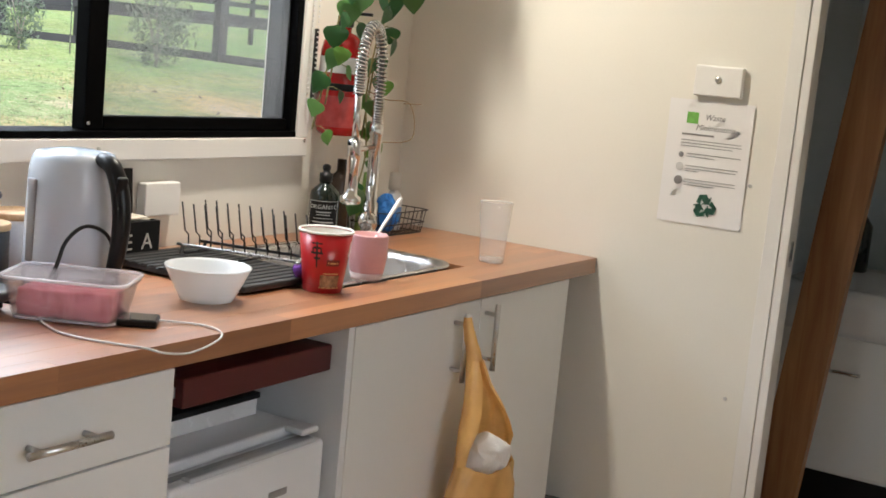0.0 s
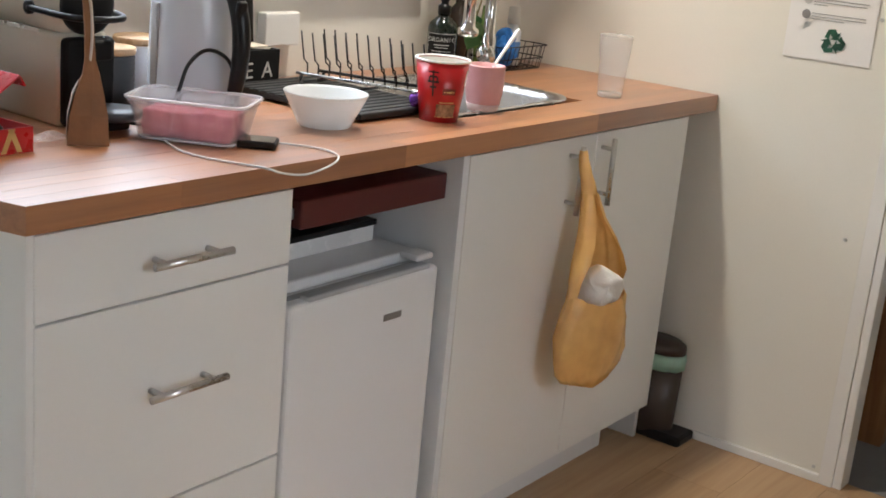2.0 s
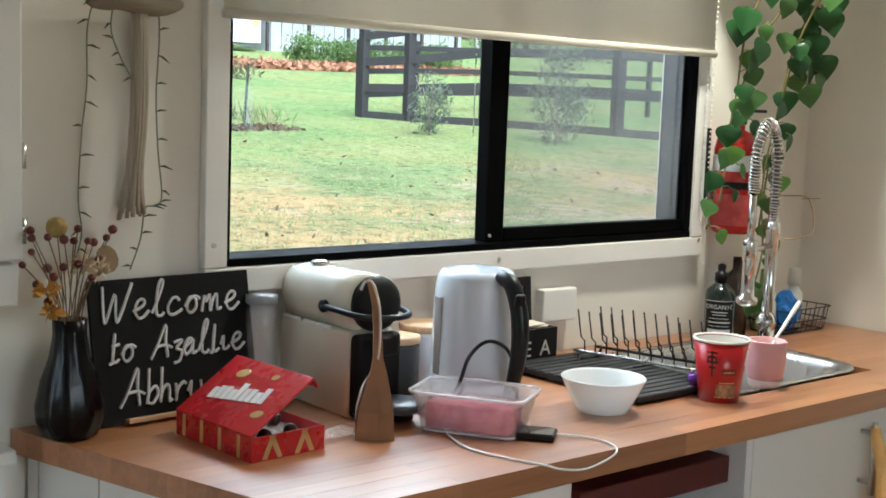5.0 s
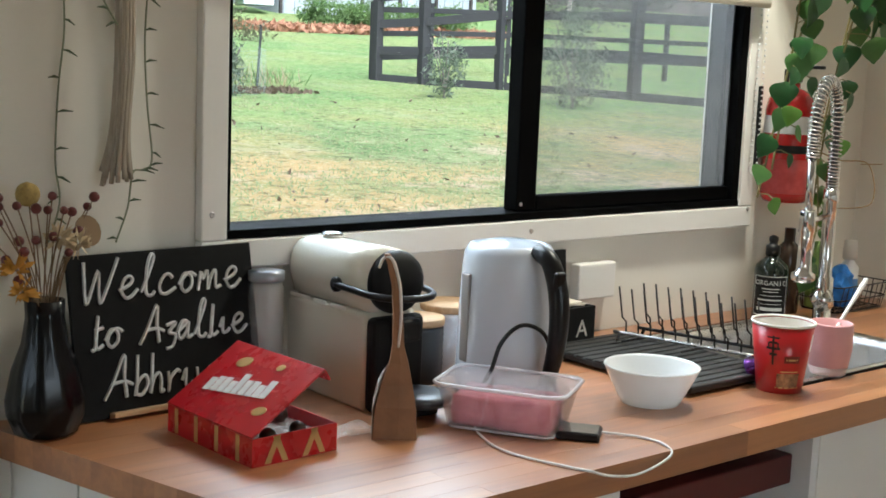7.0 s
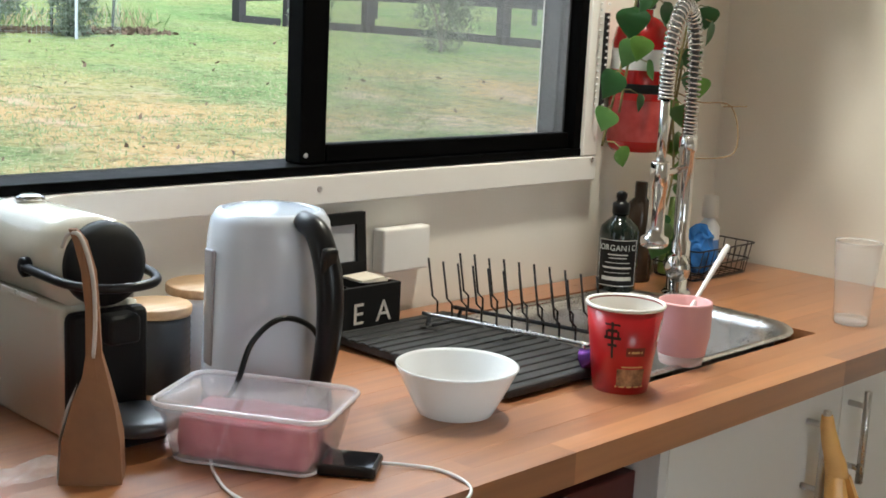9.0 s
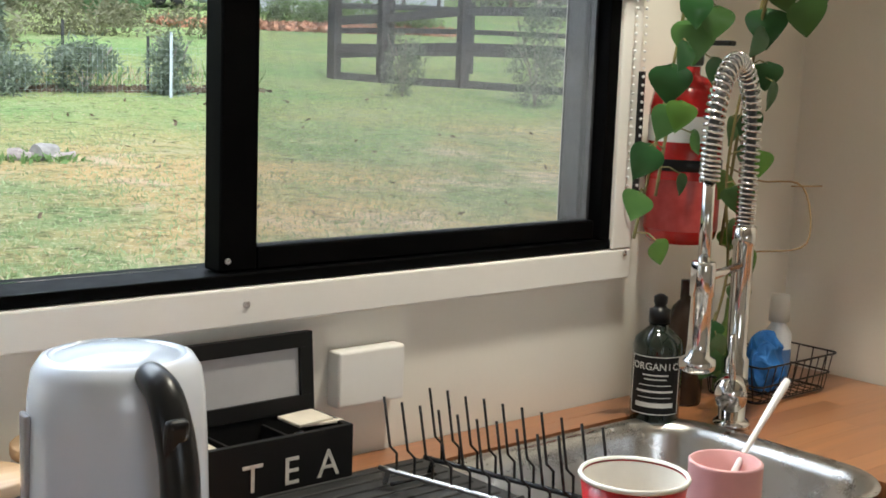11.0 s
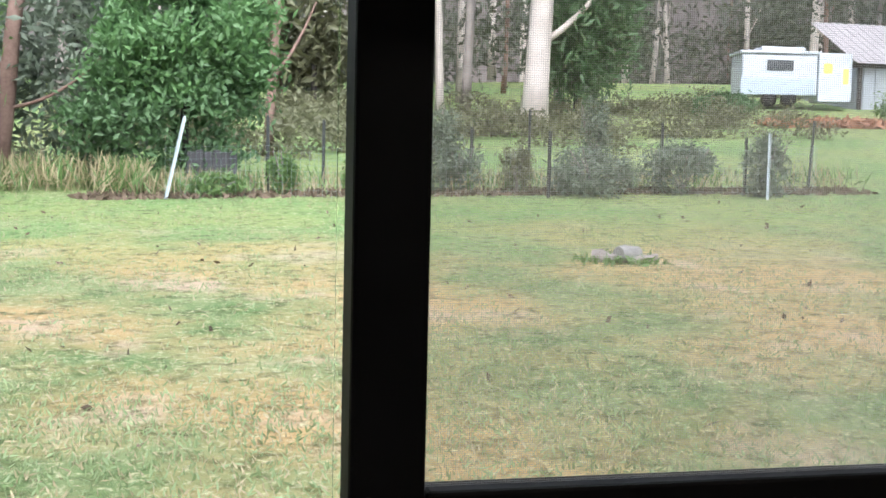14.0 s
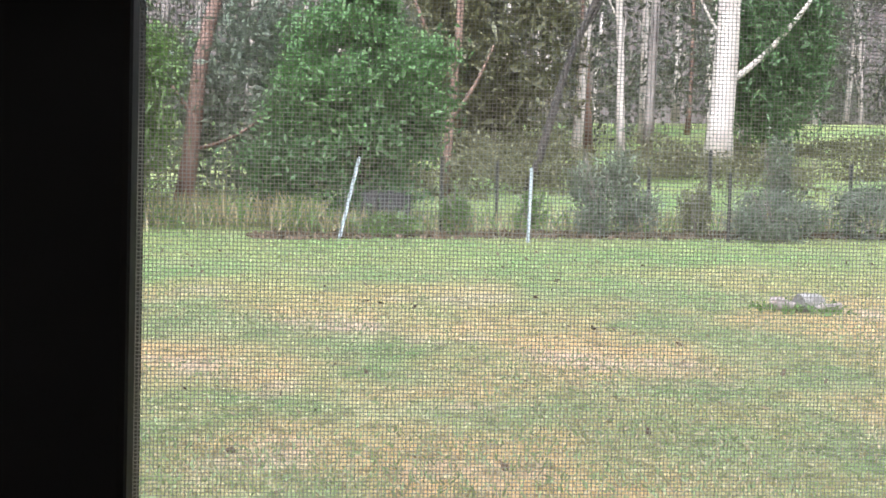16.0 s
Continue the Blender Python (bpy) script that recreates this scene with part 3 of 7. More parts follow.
tree("casuarina", "soft green casuarina beside the big gum", 13.6, 41.5, 6.5, 0.10, M_DARKBARK, [(8000, (0.2, 0, 4.2), (1.7, 1.4, 2.9), 60, 0.2, 0.17, 2.6, M_WATTLE)])
tree("casuarina", "soft green casuarina at the forest edge", 4.6, 44.0, 8.0, 0.12, M_DARKBARK, [(6500, (0, 0, 4.5), (3.0, 1.6, 3.6), 60, 0.2, 0.24, 2.2, M_OLIVE)])
tree("red_gum", "slim gum with pinkish peeling bark", 1.75, 31.0, 12, 0.12, M_REDBARK, None, (0.5, 0.2), ((0.2, (0.6, 0, 0.8), 1.8, 0.06), (0.28, (-0.5, 0.1, 0.8), 2.6, 0.07)), "", 0.7)
tree("dead_tree", "dark leaning dead tree with bare limbs", 4.2, 33.0, 10, 0.13, M_DARKBARK, None, (3.2, 0.4), ((0.45, (0.5, 0, 0.8), 2.5, 0.05),), "", 0.8)
# forest of thin trunks
for k in range(120):
    y = random.uniform(44, 88)
    x = random.uniform(-0.42 * y - 4, 0.95 * y + 4)
    if 20 < x < 42 and y < 58:
        continue
    pale = random.random() < 0.42
    r = random.uniform(0.09, 0.27) * (1.1 if pale else 0.9)
    tree("forest_tree", "slim forest gum with pale bark" if pale else "slim forest tree with dark bark", x, y, random.uniform(13, 20), r, M_GUM if pale else (M_GREYBARK if k % 3 else M_REDBARK), None, (random.uniform(-1.2, 1.2), 0), tuple((random.uniform(0.15, 0.6), (random.uniform(-0.8, 0.8), 0, 0.7), random.uniform(1.5, 3), r * 0.3) for _ in range(random.randint(0, 2))), "forest trees", 0.8)
forest = []
for k in range(150):
    y = random.uniform(46, 96)
    x = random.uniform(-0.5 * y - 6, 1.0 * y + 8)
    if 18 < x < 42 and y < 60:
        y += 20
    forest.append(clumped(620, (x, y, lawn(x, y) + random.uniform(0.6, 7.5)), (3.4, 2.0, random.uniform(1.4, 3.6)), 14, 0.28))
leaf_mesh("forest_foliage", np.concatenate(forest), 0.26, M_DARKLEAF, 1.5, None, "stuff", "dark olive forest undergrowth and canopy")
low = []
for k in range(58):
    x = random.uniform(-16, 22)
    y = random.uniform(30, 45) + (5 if x > 12 else 0)
    low.append(clumped(620, (x, y, lawn(x, y) + 0.35), (1.3, 0.9, random.uniform(0.2, 0.75)), 8, 0.28))
leaf_mesh("forest_scrub", np.concatenate(low), 0.12, M_OLIVE, 1.8, None, "stuff", "olive scrub along the forest edge")
# far wall of woods closing the view
bm = bmesh.new()
col = []
for i in range(41):
    a = radians(-75 + 150 * i / 40)
    x, y = 8 + 118 * math.sin(a), 118 * math.cos(a)
    col.append([bm.verts.new((x, y, z)) for z in (-4, 30)])
for a, b in zip(col, col[1:]):
    bm.faces.new((a[0], b[0], b[1], a[1]))
M_WOODS = wood("far_woods", (0.05, 0.045, 0.045), (0.22, 0.185, 0.18), along=2, rough=1.0, grain=0.9, stretch=14, spec=0.05)
structure("backdrop", bm, M_WOODS, "distant dark wall of forest", "forest")

# lawn edge: tall grass, litter bed, shrubs in a row
g = []
for k in range(5200):
    x = random.uniform(-9, 0.2) if k % 3 else random.uniform(-2.2, 13)
    y = 22.3 + random.uniform(-0.4, 1.4) + (1.2 if x < -2 else 0)
    g.append((x, y, lawn(x, y) + random.uniform(0.1, 0.5 if x < -1.2 else 0.25)))
leaf_mesh("tall_grass", g[:3000], 0.5, M_DRYGRASS, 1.0, None, "stuff", "tall dry grass along the lawn edge", 2.4, 0.025)
leaf_mesh("green_edge_grass", g[3000:], 0.5, M_BRIGHT, 1.0, None, "stuff", "tall green grass along the lawn edge", 2.2, 0.03)
g = []
for k in range(90000):
    y = 4.2 + 19.0 * random.random() ** 2.0
    x = -1.1 + (y + 0.8) * random.uniform(-0.35, 0.95)
    if noise.noise(Vector((x * 0.5, y * 0.5, 4.0))) < random.uniform(-0.5, 0.35):
        continue
    g.append((x, y, lawn(x, y) + 0.012))
h = len(g) // 3
leaf_mesh("grass_tufts", g[:2 * h], 0.058, M_GREENGRASS, 1.3, None, "stuff", "short green grass tufts in the lawn", 1.6, 0.10)
leaf_mesh("dry_tufts", g[2 * h:], 0.055, M_DRYGRASS, 1.3, None, "stuff", "straw-coloured grass tufts in the lawn", 1.0, 0.10)
M_LITTER = mat("leaf_litter", (0.10, 0.07, 0.045), 0.9, vary=0.3, scale=20)
g = [(random.uniform(-2.5, 12.5), 21.4 + random.uniform(0, 1.2)) for _ in range(2600)]
leaf_mesh("leaf_litter", [(x, y - 0.12 * max(0, x - 7), lawn(x, y - 0.12 * max(0, x - 7)) + 0.025) for x, y in g], 0.12, M_LITTER, 1.4, None, "stuff", "brown leaf litter under the shrubs")
g = [(random.uniform(-4, 14), random.uniform(6, 20)) for _ in range(150)]
leaf_mesh("fallen_leaves", [(x, y, lawn(x, y) + 0.02) for x, y in g], 0.075, M_LITTER, 1.4, None, "stuff", "dark fallen leaves on the lawn")


def shrub(x, y, w, h, n, material, label):
    s = thing("garden_shrub", pose(x, y, lawn(x, y) - 0.02), label, "shrub", "shrubs in the fenced bed")
    bm = bmesh.new()
    for k in range(7):
        a = random.uniform(0, 6.28)
        tube(bm, bend([(0, 0, 0), (0.15 * w * math.cos(a), 0.15 * w * math.sin(a), 0.4 * h), (0.5 * w * math.cos(a), 0.5 * w * math.sin(a), h * random.uniform(0.7, 1.05))], 3), 0.012, 5)
    under("stems", bm, M_GREYBARK, s)
    leaf_mesh("foliage", clumped(int(1.9 * n), (0, 0, 0.52 * h), (0.62 * w, 0.5 * w, 0.52 * h), 26, 0.22), 0.060, material, 2.4, s)


for x, y, w, h, n, m, lab in ((3.85, 22.0, 0.9, 1.55, 1500, M_SAGE, "tall grey-green shrub in the fenced bed"), (4.6, 22.3, 0.6, 0.9, 600, M_SAGE, "small grey-green shrub in the fenced bed"), (5.6, 22.0, 0.45, 0.9, 400, M_OLIVE, "thin olive shrub in the fenced bed"), (6.9, 21.4, 1.3, 0.85, 1700, M_SAGE, "broad grey-green shrub in the fenced bed"), (7.4, 22.8, 0.5, 1.7, 500, M_SAGE, "young sapling in the fenced bed"), (8.6, 21.2, 1.0, 0.9, 1100, M_SAGE, "broad grey-green shrub in the fenced bed"), (10.1, 20.7, 0.75, 1.05, 900, M_SAGE, "netted grey-green shrub in the fenced bed"), (1.2, 22.2, 0.4, 0.8, 400, M_BRIGHT, "young bright green shrub in the fenced bed"), (2.6, 22.4, 0.45, 0.75, 350, M_BRIGHT, "young bright green shrub in the fenced bed"), (15.1, 19.7, 0.7, 1.35, 420, M_SAGE, "thin sapling in front of the horse fence"), (17.0, 17.6, 1.1, 1.9, 900, M_SAGE, "wispy sapling in front of the horse fence"), (0.0, 22.0, 0.7, 0.4, 500, M_BRIGHT, "low green clump by the leaning post")):
    shrub(x, y, w, h, n, m, lab)

# star pickets and netting of the garden bed
M_PALEPOST = mat("galvanised_post", (0.36, 0.40, 0.43), 0.5, 0.3, vary=0.1)
M_DARKPOST = mat("dark_picket", (0.025, 0.026, 0.025), 0.7, vary=0.2)
posts = [(-0.92, 21.5, 1.5, 1, 0.22), (0.93, 22.4, 1.45, 0, 0.0), (2.03, 22.9, 1.35, 0, 0), (2.33, 20.9, 1.32, 1, 0.02), (4.8, 22.4, 1.25, 0, 0), (5.9, 21.0, 1.25, 0, 0), (7.6, 23.0, 1.7, 0, 0.02), (8.6, 22.2, 1.35, 0, 0), (10.0, 21.4, 1.1, 0, 0), (9.85, 20.2, 1.25, 1, 0), (11.63, 21.9, 1.4, 0, 0.06), (6.6, 24.5, 1.5, 0, 0)]
for x, y, h, pale, lean in posts:
    p = thing("fence_post", pose(x, y, lawn(x, y) - 0.05, 0, math.degrees(math.atan(lean)), 0), "pale galvanised fence post in the lawn" if pale else "dark steel picket of the garden fence", "fence post", "garden fence posts")
    bm = bmesh.new()
    for a in (0, 120, 240):
        box(bm, -0.004, 0.004, 0.0, 0.034, 0, h, m=pose(0, 0, 0, 0, 0, a))
    under("picket", bm, M_PALEPOST if pale else M_DARKPOST, p)
    under("cap", newbox(-0.02, 0.02, -0.02, 0.02, h, h + 0.03, 0.006), M_PALEPOST if pale else M_DARKPOST, p)
net_v, net_f = [], []
line = [(-0.92, 21.5), (0.93, 22.0), (2.4, 20.95), (5.9, 21.0), (9.85, 20.2), (11.3, 21.0), (11.63, 21.9)]


def wire_seg(a, b, r=0.0016):
    a, b = Vector(a), Vector(b)
    d = (b - a).normalized()
    s = d.orthogonal().normalized() * r
    u2 = d.cross(s)
    k = len(net_v)
    for p in (a, b):
        net_v.extend([tuple(p + s), tuple(p - s * 0.5 + u2 * 0.87), tuple(p - s * 0.5 - u2 * 0.87)])
    net_f.extend([(k, k + 1, k + 4, k + 3), (k + 1, k + 2, k + 5, k + 4), (k + 2, k, k + 3, k + 5)])


for (xa, ya), (xb, yb) in zip(line, line[1:]):
    n = max(2, int(math.hypot(xb - xa, yb - ya) / 0.09))
    for j in range(9):
        wire_seg((xa, ya, lawn(xa, ya) + 0.02 + 0.11 * j), (xb, yb, lawn(xb, yb) + 0.02 + 0.11 * j))
    for i in range(n):
        x, y = xa + (xb - xa) * i / n, ya + (yb - ya) * i / n
        wire_seg((x, y, lawn(x, y)), (x, y, lawn(x, y) + 0.92))
me = bpy.data.meshes.new("wire_netting")
me.from_pydata(net_v, [], net_f)
me.materials.append(mat("netting_wire", (0.30, 0.36, 0.36), 0.5, 0.4))
tagged(new("wire_netting", me), "fine wire netting round the garden bed", "netting", kind="stuff")
cr = thing("timber_crate", pose(-0.05, 23.2, lawn(-0.05, 23.2)), "dark weathered timber crate behind the netting", "crate")
for k in range(6):
    under("slat", newbox(-0.45 + 0.155 * k, -0.31 + 0.155 * k, -0.3, -0.27, 0.0, 0.72 + 0.03 * (k % 2), 0.004), mat("weathered_slat", (0.035, 0.033, 0.036), 0.85, vary=0.3, scale=9, bump=0.4), cr)
under("crate_back", newbox(-0.45, 0.46, -0.265, 0.3, 0.0, 0.70), M_DARKPOST, cr)

# horse fence of black timber
M_BLACKTIMBER = mat("black_timber", (0.022, 0.021, 0.023), 0.75, vary=0.3, scale=6, bump=0.4)
hf = thing("horse_fence", pose(0, 0, 0), "black stained timber post-and-rail horse fence", "fence")


def fence_run(places, heights, post_r, post_h, rail_r, rise):
    """Posts and rails; rise: how much taller the fence stands at each post."""
    for (x, y), k in zip(places, rise):
        under("post", newbox(x - post_r * k, x + post_r * k, y - post_r, y + post_r, lawn(x, y) - 0.1, lawn(x, y) + post_h * k, 0.01), M_BLACKTIMBER, hf)
    for (xa, ya), (xb, yb), ka, kb in zip(places, places[1:], rise, rise[1:]):
        for hgt in heights:
            a, b = Vector((xa, ya - post_r, lawn(xa, ya) + hgt * ka)), Vector((xb, yb - post_r, lawn(xb, yb) + hgt * kb))
            d = b - a
            m = Matrix.Translation((a + b) / 2) @ d.to_track_quat("X", "Z").to_matrix().to_4x4()
            under("rail", newbox(-d.length / 2 - 0.03, d.length / 2 + 0.03, -0.022, 0.022, -rail_r, rail_r, 0.005, m=m), M_BLACKTIMBER, hf)


fence_run([(16.35, 23.9), (17.0, 22.85), (18.3, 21.4), (20.3, 18.8), (22.3, 16.3), (24.4, 13.7)], (0.06, 0.75, 1.40, 2.05), 0.105, 2.9, 0.105, (1.0, 1.1, 1.3, 1.42, 1.45, 1.45))
fence_run([(16.35, 24.1), (18.8, 24.8), (21.8, 25.0), (26.7, 23.3), (31.0, 21.5)], (0.55, 1.15, 1.75), 0.06, 1.95, 0.07, (1.0, 1.0, 1.0, 1.0, 1.0))

# heap of cut logs on the lawn
lg = thing("log_pile", pose(4.35, 13.3, lawn(4.35, 13.3)) @ Matrix.Diagonal((0.85, 0.85, 0.85, 1)), "small heap of weathered grey logs on the lawn", "log pile")
for k, (x, y, z, r, L, rz, ry) in enumerate(((0.05, 0, 0.10, 0.13, 0.34, 20, 0), (-0.28, 0.05, 0.06, 0.09, 0.34, -35, 8), (0.28, -0.03, 0.05, 0.06, 0.42, 10, -6), (0.02, 0.2, 0.06, 0.08, 0.5, 70, 0))):
    bm = bmesh.new()
    tube(bm, [(-L / 2, 0, 0), (-L / 6, 0, 0.01), (L / 6, 0, 0), (L / 2, 0, 0)], r, 12, [r, r * 1.08, r, r * 0.92])
    for v in bm.verts:
        v.co += 0.02 * noise.noise_vector(v.co * 9 + Vector((k, 0, 0)))
    bmesh.ops.transform(bm, matrix=pose(x, y, z, 0, ry, rz), verts=bm.verts)
    under("log", bm, M_GREYBARK if k else mat("pale_log", (0.19, 0.18, 0.17), 0.9, vary=0.3, scale=9, bump=0.4), lg)
leaf_mesh("weeds", clumped(170, (0, 0, 0.02), (0.55, 0.35, 0.06), 14, 0.3), 0.10, M_BRIGHT, 2.0, lg, "", "green weeds round the logs", 1.0)

# caravan, shed, bark bed and bushes at the far edge
M_VAN = mat("caravan_white", (0.50, 0.53, 0.58), 0.4, vary=0.03, scale=2)
M_VANBLUE = mat("caravan_grey", (0.42, 0.48, 0.56), 0.4, vary=0.05, scale=2)
vz = lawn(25.3, 48.6)
vn2 = thing("caravan", pose(25.2, 48.6, vz, 0, 0, -14) @ Matrix.Diagonal((1.03, 1.03, 1.06, 1)), "parked white caravan with a pop-up roof", "caravan")
under("body", newbox(-1.75, 1.35, -1.05, 1.05, 0.45, 2.1, 0.10, 3), M_VAN, vn2)
under("lower_skin", newbox(-1.77, 1.2, -1.07, -1.052, 0.5, 1.15), M_VANBLUE, vn2, "pale grey lower band")
under("roof", newbox(-1.85, 1.45, -1.12, 1.12, 2.1, 2.22, 0.05), M_VAN, vn2)
under("roof_hatch", newbox(-0.9, 0.9, -0.7, 0.7, 2.22, 2.42, 0.06), M_VAN, vn2)
under("window", newbox(-0.75, 0.35, -1.075, -1.055, 1.45, 1.85), mat("dark_window", (0.05, 0.055, 0.06), 0.1), vn2, "dark window")
under("annexe_wall", newbox(1.36, 2.7, -1.15, 0.2, 0.25, 2.15, 0.03), M_VAN, vn2, "white canvas annexe")
for x, z0, z1, w in ((1.55, 1.35, 1.75, 0.35), (2.35, 0.95, 1.55, 0.22)):
    under("yellow_panel", newbox(x, x + w, -1.165, -1.152, z0, z1), mat("yellow_panel", (0.70, 0.60, 0.12), 0.5), vn2, "yellow panel")
for x in (-0.6, 0.2):
    wh = under("wheel", newlathe([(0, -0.1), (0.2, -0.1), (0.32, -0.08), (0.32, 0.08), (0.2, 0.1), (0, 0.1)], 24, pose(x, -0.95, 0.32, 90)), M_BLACK, vn2, "", True)
under("drawbar", newbox(-3.0, -1.75, -0.1, 0.1, 0.4, 0.5), M_BLACK, vn2)
under("jockey_post", newbox(-2.9, -2.8, -0.05, 0.05, 0.0, 0.42), M_PALEPOST, vn2)
sz = lawn(33, 50)
sh = thing("shed", pose(34.6, 51, sz - 0.55), "grey corrugated shed with a pale metal roof", "shed")
M_SHEDWALL = mat("grey_sheet", (0.33, 0.35, 0.38), 0.5, vary=0.08, scale=2)
for k in range(40):
    under("wall_sheet", newbox(-6.0 + 0.3 * k, -5.72 + 0.3 * k, -3.0 - 0.03 * (k % 2), -2.9, 0, 2.0), M_SHEDWALL, sh)
for k in range(6):
    under("frame_post", newbox(-6.0 + 2.3 * k, -5.85 + 2.3 * k, -3.15, -3.04, 0, 2.1), M_DARKBARK, sh)
under("eave_beam", newbox(-6.2, 6.2, -3.2, -3.0, 2.0, 2.18), M_DARKBARK, sh)
bm = bmesh.new()
for k in range(62):
    x = -6.3 + 0.205 * k
    box(bm, x, x + 0.205, 0.0, 4.6, 0.0, 0.02 + 0.02 * (k % 2), m=Matrix.Translation((0, -3.5, 2.15)) @ pose(0, 0, 0, 27))
under("roof", bm, mat("pale_roof", (0.32, 0.29, 0.29), 0.5, vary=0.06, scale=1.0), sh, "pale ribbed metal roof")
under("side_wall", newbox(-6.0, 6.0, -2.89, 3.0, 0, 2.0), M_SHEDWALL, sh)
bark = []
for k in range(3500):
    s = random.random()
    x, y = 20.6 + 13 * s, 40.8 - 1.4 * s + random.uniform(-0.8, 0.8)
    bark.append((x, y, lawn(x, y) + random.uniform(0.0, 0.22)))
leaf_mesh("bark_mulch", bark, 0.32, mat("bark_mulch", (0.33, 0.165, 0.10), 0.9, vary=0.3, scale=5), 1.2, None, "stuff", "orange bark mulch along the far bed")
for x, y, w, h in ((26.9, 41.4, 1.5, 1.15), (28.4, 41.0, 1.4, 1.2), (30.3, 40.4, 1.5, 1.1), (32.0, 39.9, 1.4, 1.1), (20.3, 44.0, 1.2, 0.9), (21.5, 45.2, 1.0, 0.8)):
    b_ = thing("far_bush", pose(x, y, lawn(x, y)), "rounded green garden bush on the bark bed", "bush", "bushes on the bark bed")
    leaf_mesh("foliage", clumped(2600, (0, 0, h * 0.5), (w * 0.75, w * 0.6, h * 0.5), 30, 0.25), 0.11, M_WATTLE if x < 26 else M_BRIGHT, 1.5, b_)
    under("stems", newtube([(0, 0, 0), (0.05, 0, h * 0.6)], 0.04, 6), M_DARKBARK, b_)


# ---- worktop and cabinets ----
TOP, UND = 0.90, 0.861


def left_x(y):
    """The worktop's open end, cut at a slant."""
    return -1.988 - 0.26 * (y + 0.62)


worktop = thing("worktop", pose(0, 0, 0), "oiled reddish-brown timber worktop made of glued staves", "worktop")
SX0, SX1, SY0, SY1 = -0.985, -0.462, -0.478, -0.112   # sink cut-out
random.seed(4)
stave_w = 0.0385
k = 0
y = -0.62
stave_meshes = []
while y < -0.004:
    y1 = min(y + stave_w, -0.004)
    x = None
    cuts = [None]
    pos = -1.9 + random.uniform(0.0, 0.7)
    while pos < -0.1:
        cuts.append(pos)
        pos += random.uniform(0.45, 0.95)
    cuts.append(-0.003)
    for a, b in zip(cuts, cuts[1:]):
        segs = [(a, b)]
        if y1 > SY0 and y < SY1:
            segs = []
            aa = left_x(y) if a is None else a
            if aa < SX0:
                segs.append((a, min(b, SX0)))
            if b > SX1:
                segs.append((max(aa, SX1), b))
        for s0, s1 in segs:
            e0a, e0b = (left_x(y), left_x(y1)) if s0 is None else (s0, s0)
            if s1 - max(e0a, e0b) < 0.01:
                continue
            bm = bmesh.new()
            g = 0.00012
            prism(bm, [(e0a, y + g), (s1 - g, y + g), (s1 - g, y1 - g), (e0b, y1 - g)], UND, TOP + random.uniform(-0.0001, 0.0001))
            stave_meshes.append(bm)
    y = y1
M_STAVE = wood("worktop_stave", (0.23, 0.080, 0.025), (0.53, 0.235, 0.088), along=0, rough=0.42, grain=70, stretch=22, random_ob=0.45, spec=0.7, coat=1.0, coat_rough=0.36)
for bm in stave_meshes:
    under("stave", bm, M_STAVE, worktop)


def bar_handle(parent, p, q, out=0.030):
    """A steel bar handle on two posts; p and q are the bar's ends on the front's face."""
    p, q = Vector(p), Vector(q)
    d = Vector((0, -out, 0))
    h = under("handle", newtube([p + d, q + d], 0.006, 14), M_STEEL, parent, "brushed steel bar handle", True)
    for s in (0.16, 0.84):
        a = p.lerp(q, s)
        under("post", newtube([a, a + d], 0.0048, 10), M_STEEL, h, "", True)
    return h


def front(parent, name, x0, x1, z0, z1):
    return under(name, newbox(x0, x1, -0.601, -0.583, z0, z1, 0.0015), M_FRONT, parent)


dc = thing("drawer_cabinet", pose(0, 0, 0), "white cabinet of three drawers under the worktop", "cabinet")
under("side_panel", newbox(-1.962, -1.944, -0.580, -0.03, 0.0, UND - 0.002), M_CARCASS, dc)
under("side_panel", newbox(-1.503, -1.487, -0.580, -0.03, 0.0, UND - 0.002), M_CARCASS, dc)
under("back_panel", newbox(-1.944, -1.503, -0.045, -0.03, 0.05, UND - 0.002), M_CARCASS, dc)
under("bottom_panel", newbox(-1.944, -1.503, -0.58, -0.045, 0.05, 0.066), M_CARCASS, dc)
for z0, z1, hz in ((0.7305, 0.852, 0.786), (0.398, 0.727, 0.586), (0.085, 0.394, 0.27)):
    d = front(dc, "drawer", -1.961, -1.488, z0, z1)
    bar_handle(d, (-1.788, -0.601, hz), (-1.641, -0.601, hz))
end = thing("end_panel", pose(0, 0, 0), "white grooved board panel closing the open end of the bench", "panel")
yy = -0.60
while yy < -0.02:
    y1 = min(yy + 0.14, -0.012)
    bm = bmesh.new()
    o = 0.022
    prism(bm, [(left_x(yy + 0.003) + o, yy + 0.003), (left_x(yy + 0.003) + o + 0.014, yy + 0.003), (left_x(y1 - 0.001) + o + 0.014, y1 - 0.001), (left_x(y1 - 0.001) + o, y1 - 0.001)], 0.0, UND - 0.002)
    under("board", bm, M_FRONT, end)
    yy = y1
sc = thing("sink_cabinet", pose(0, 0, 0), "white two-door cabinet beneath the kitchen sink", "cabinet")
under("side_panel", newbox(-1.032, -1.014, -0.600, -0.03, 0.0, UND - 0.002), M_CARCASS, sc)
under("side_panel", newbox(-0.126, -0.110, -0.580, -0.03, 0.0, UND - 0.002), M_CARCASS, sc)
under("back_panel", newbox(-1.014, -0.126, -0.045, -0.03, 0.09, UND - 0.002), M_CARCASS, sc)
under("bottom_panel", newbox(-1.014, -0.126, -0.58, -0.045, 0.09, 0.106), M_CARCASS, sc)
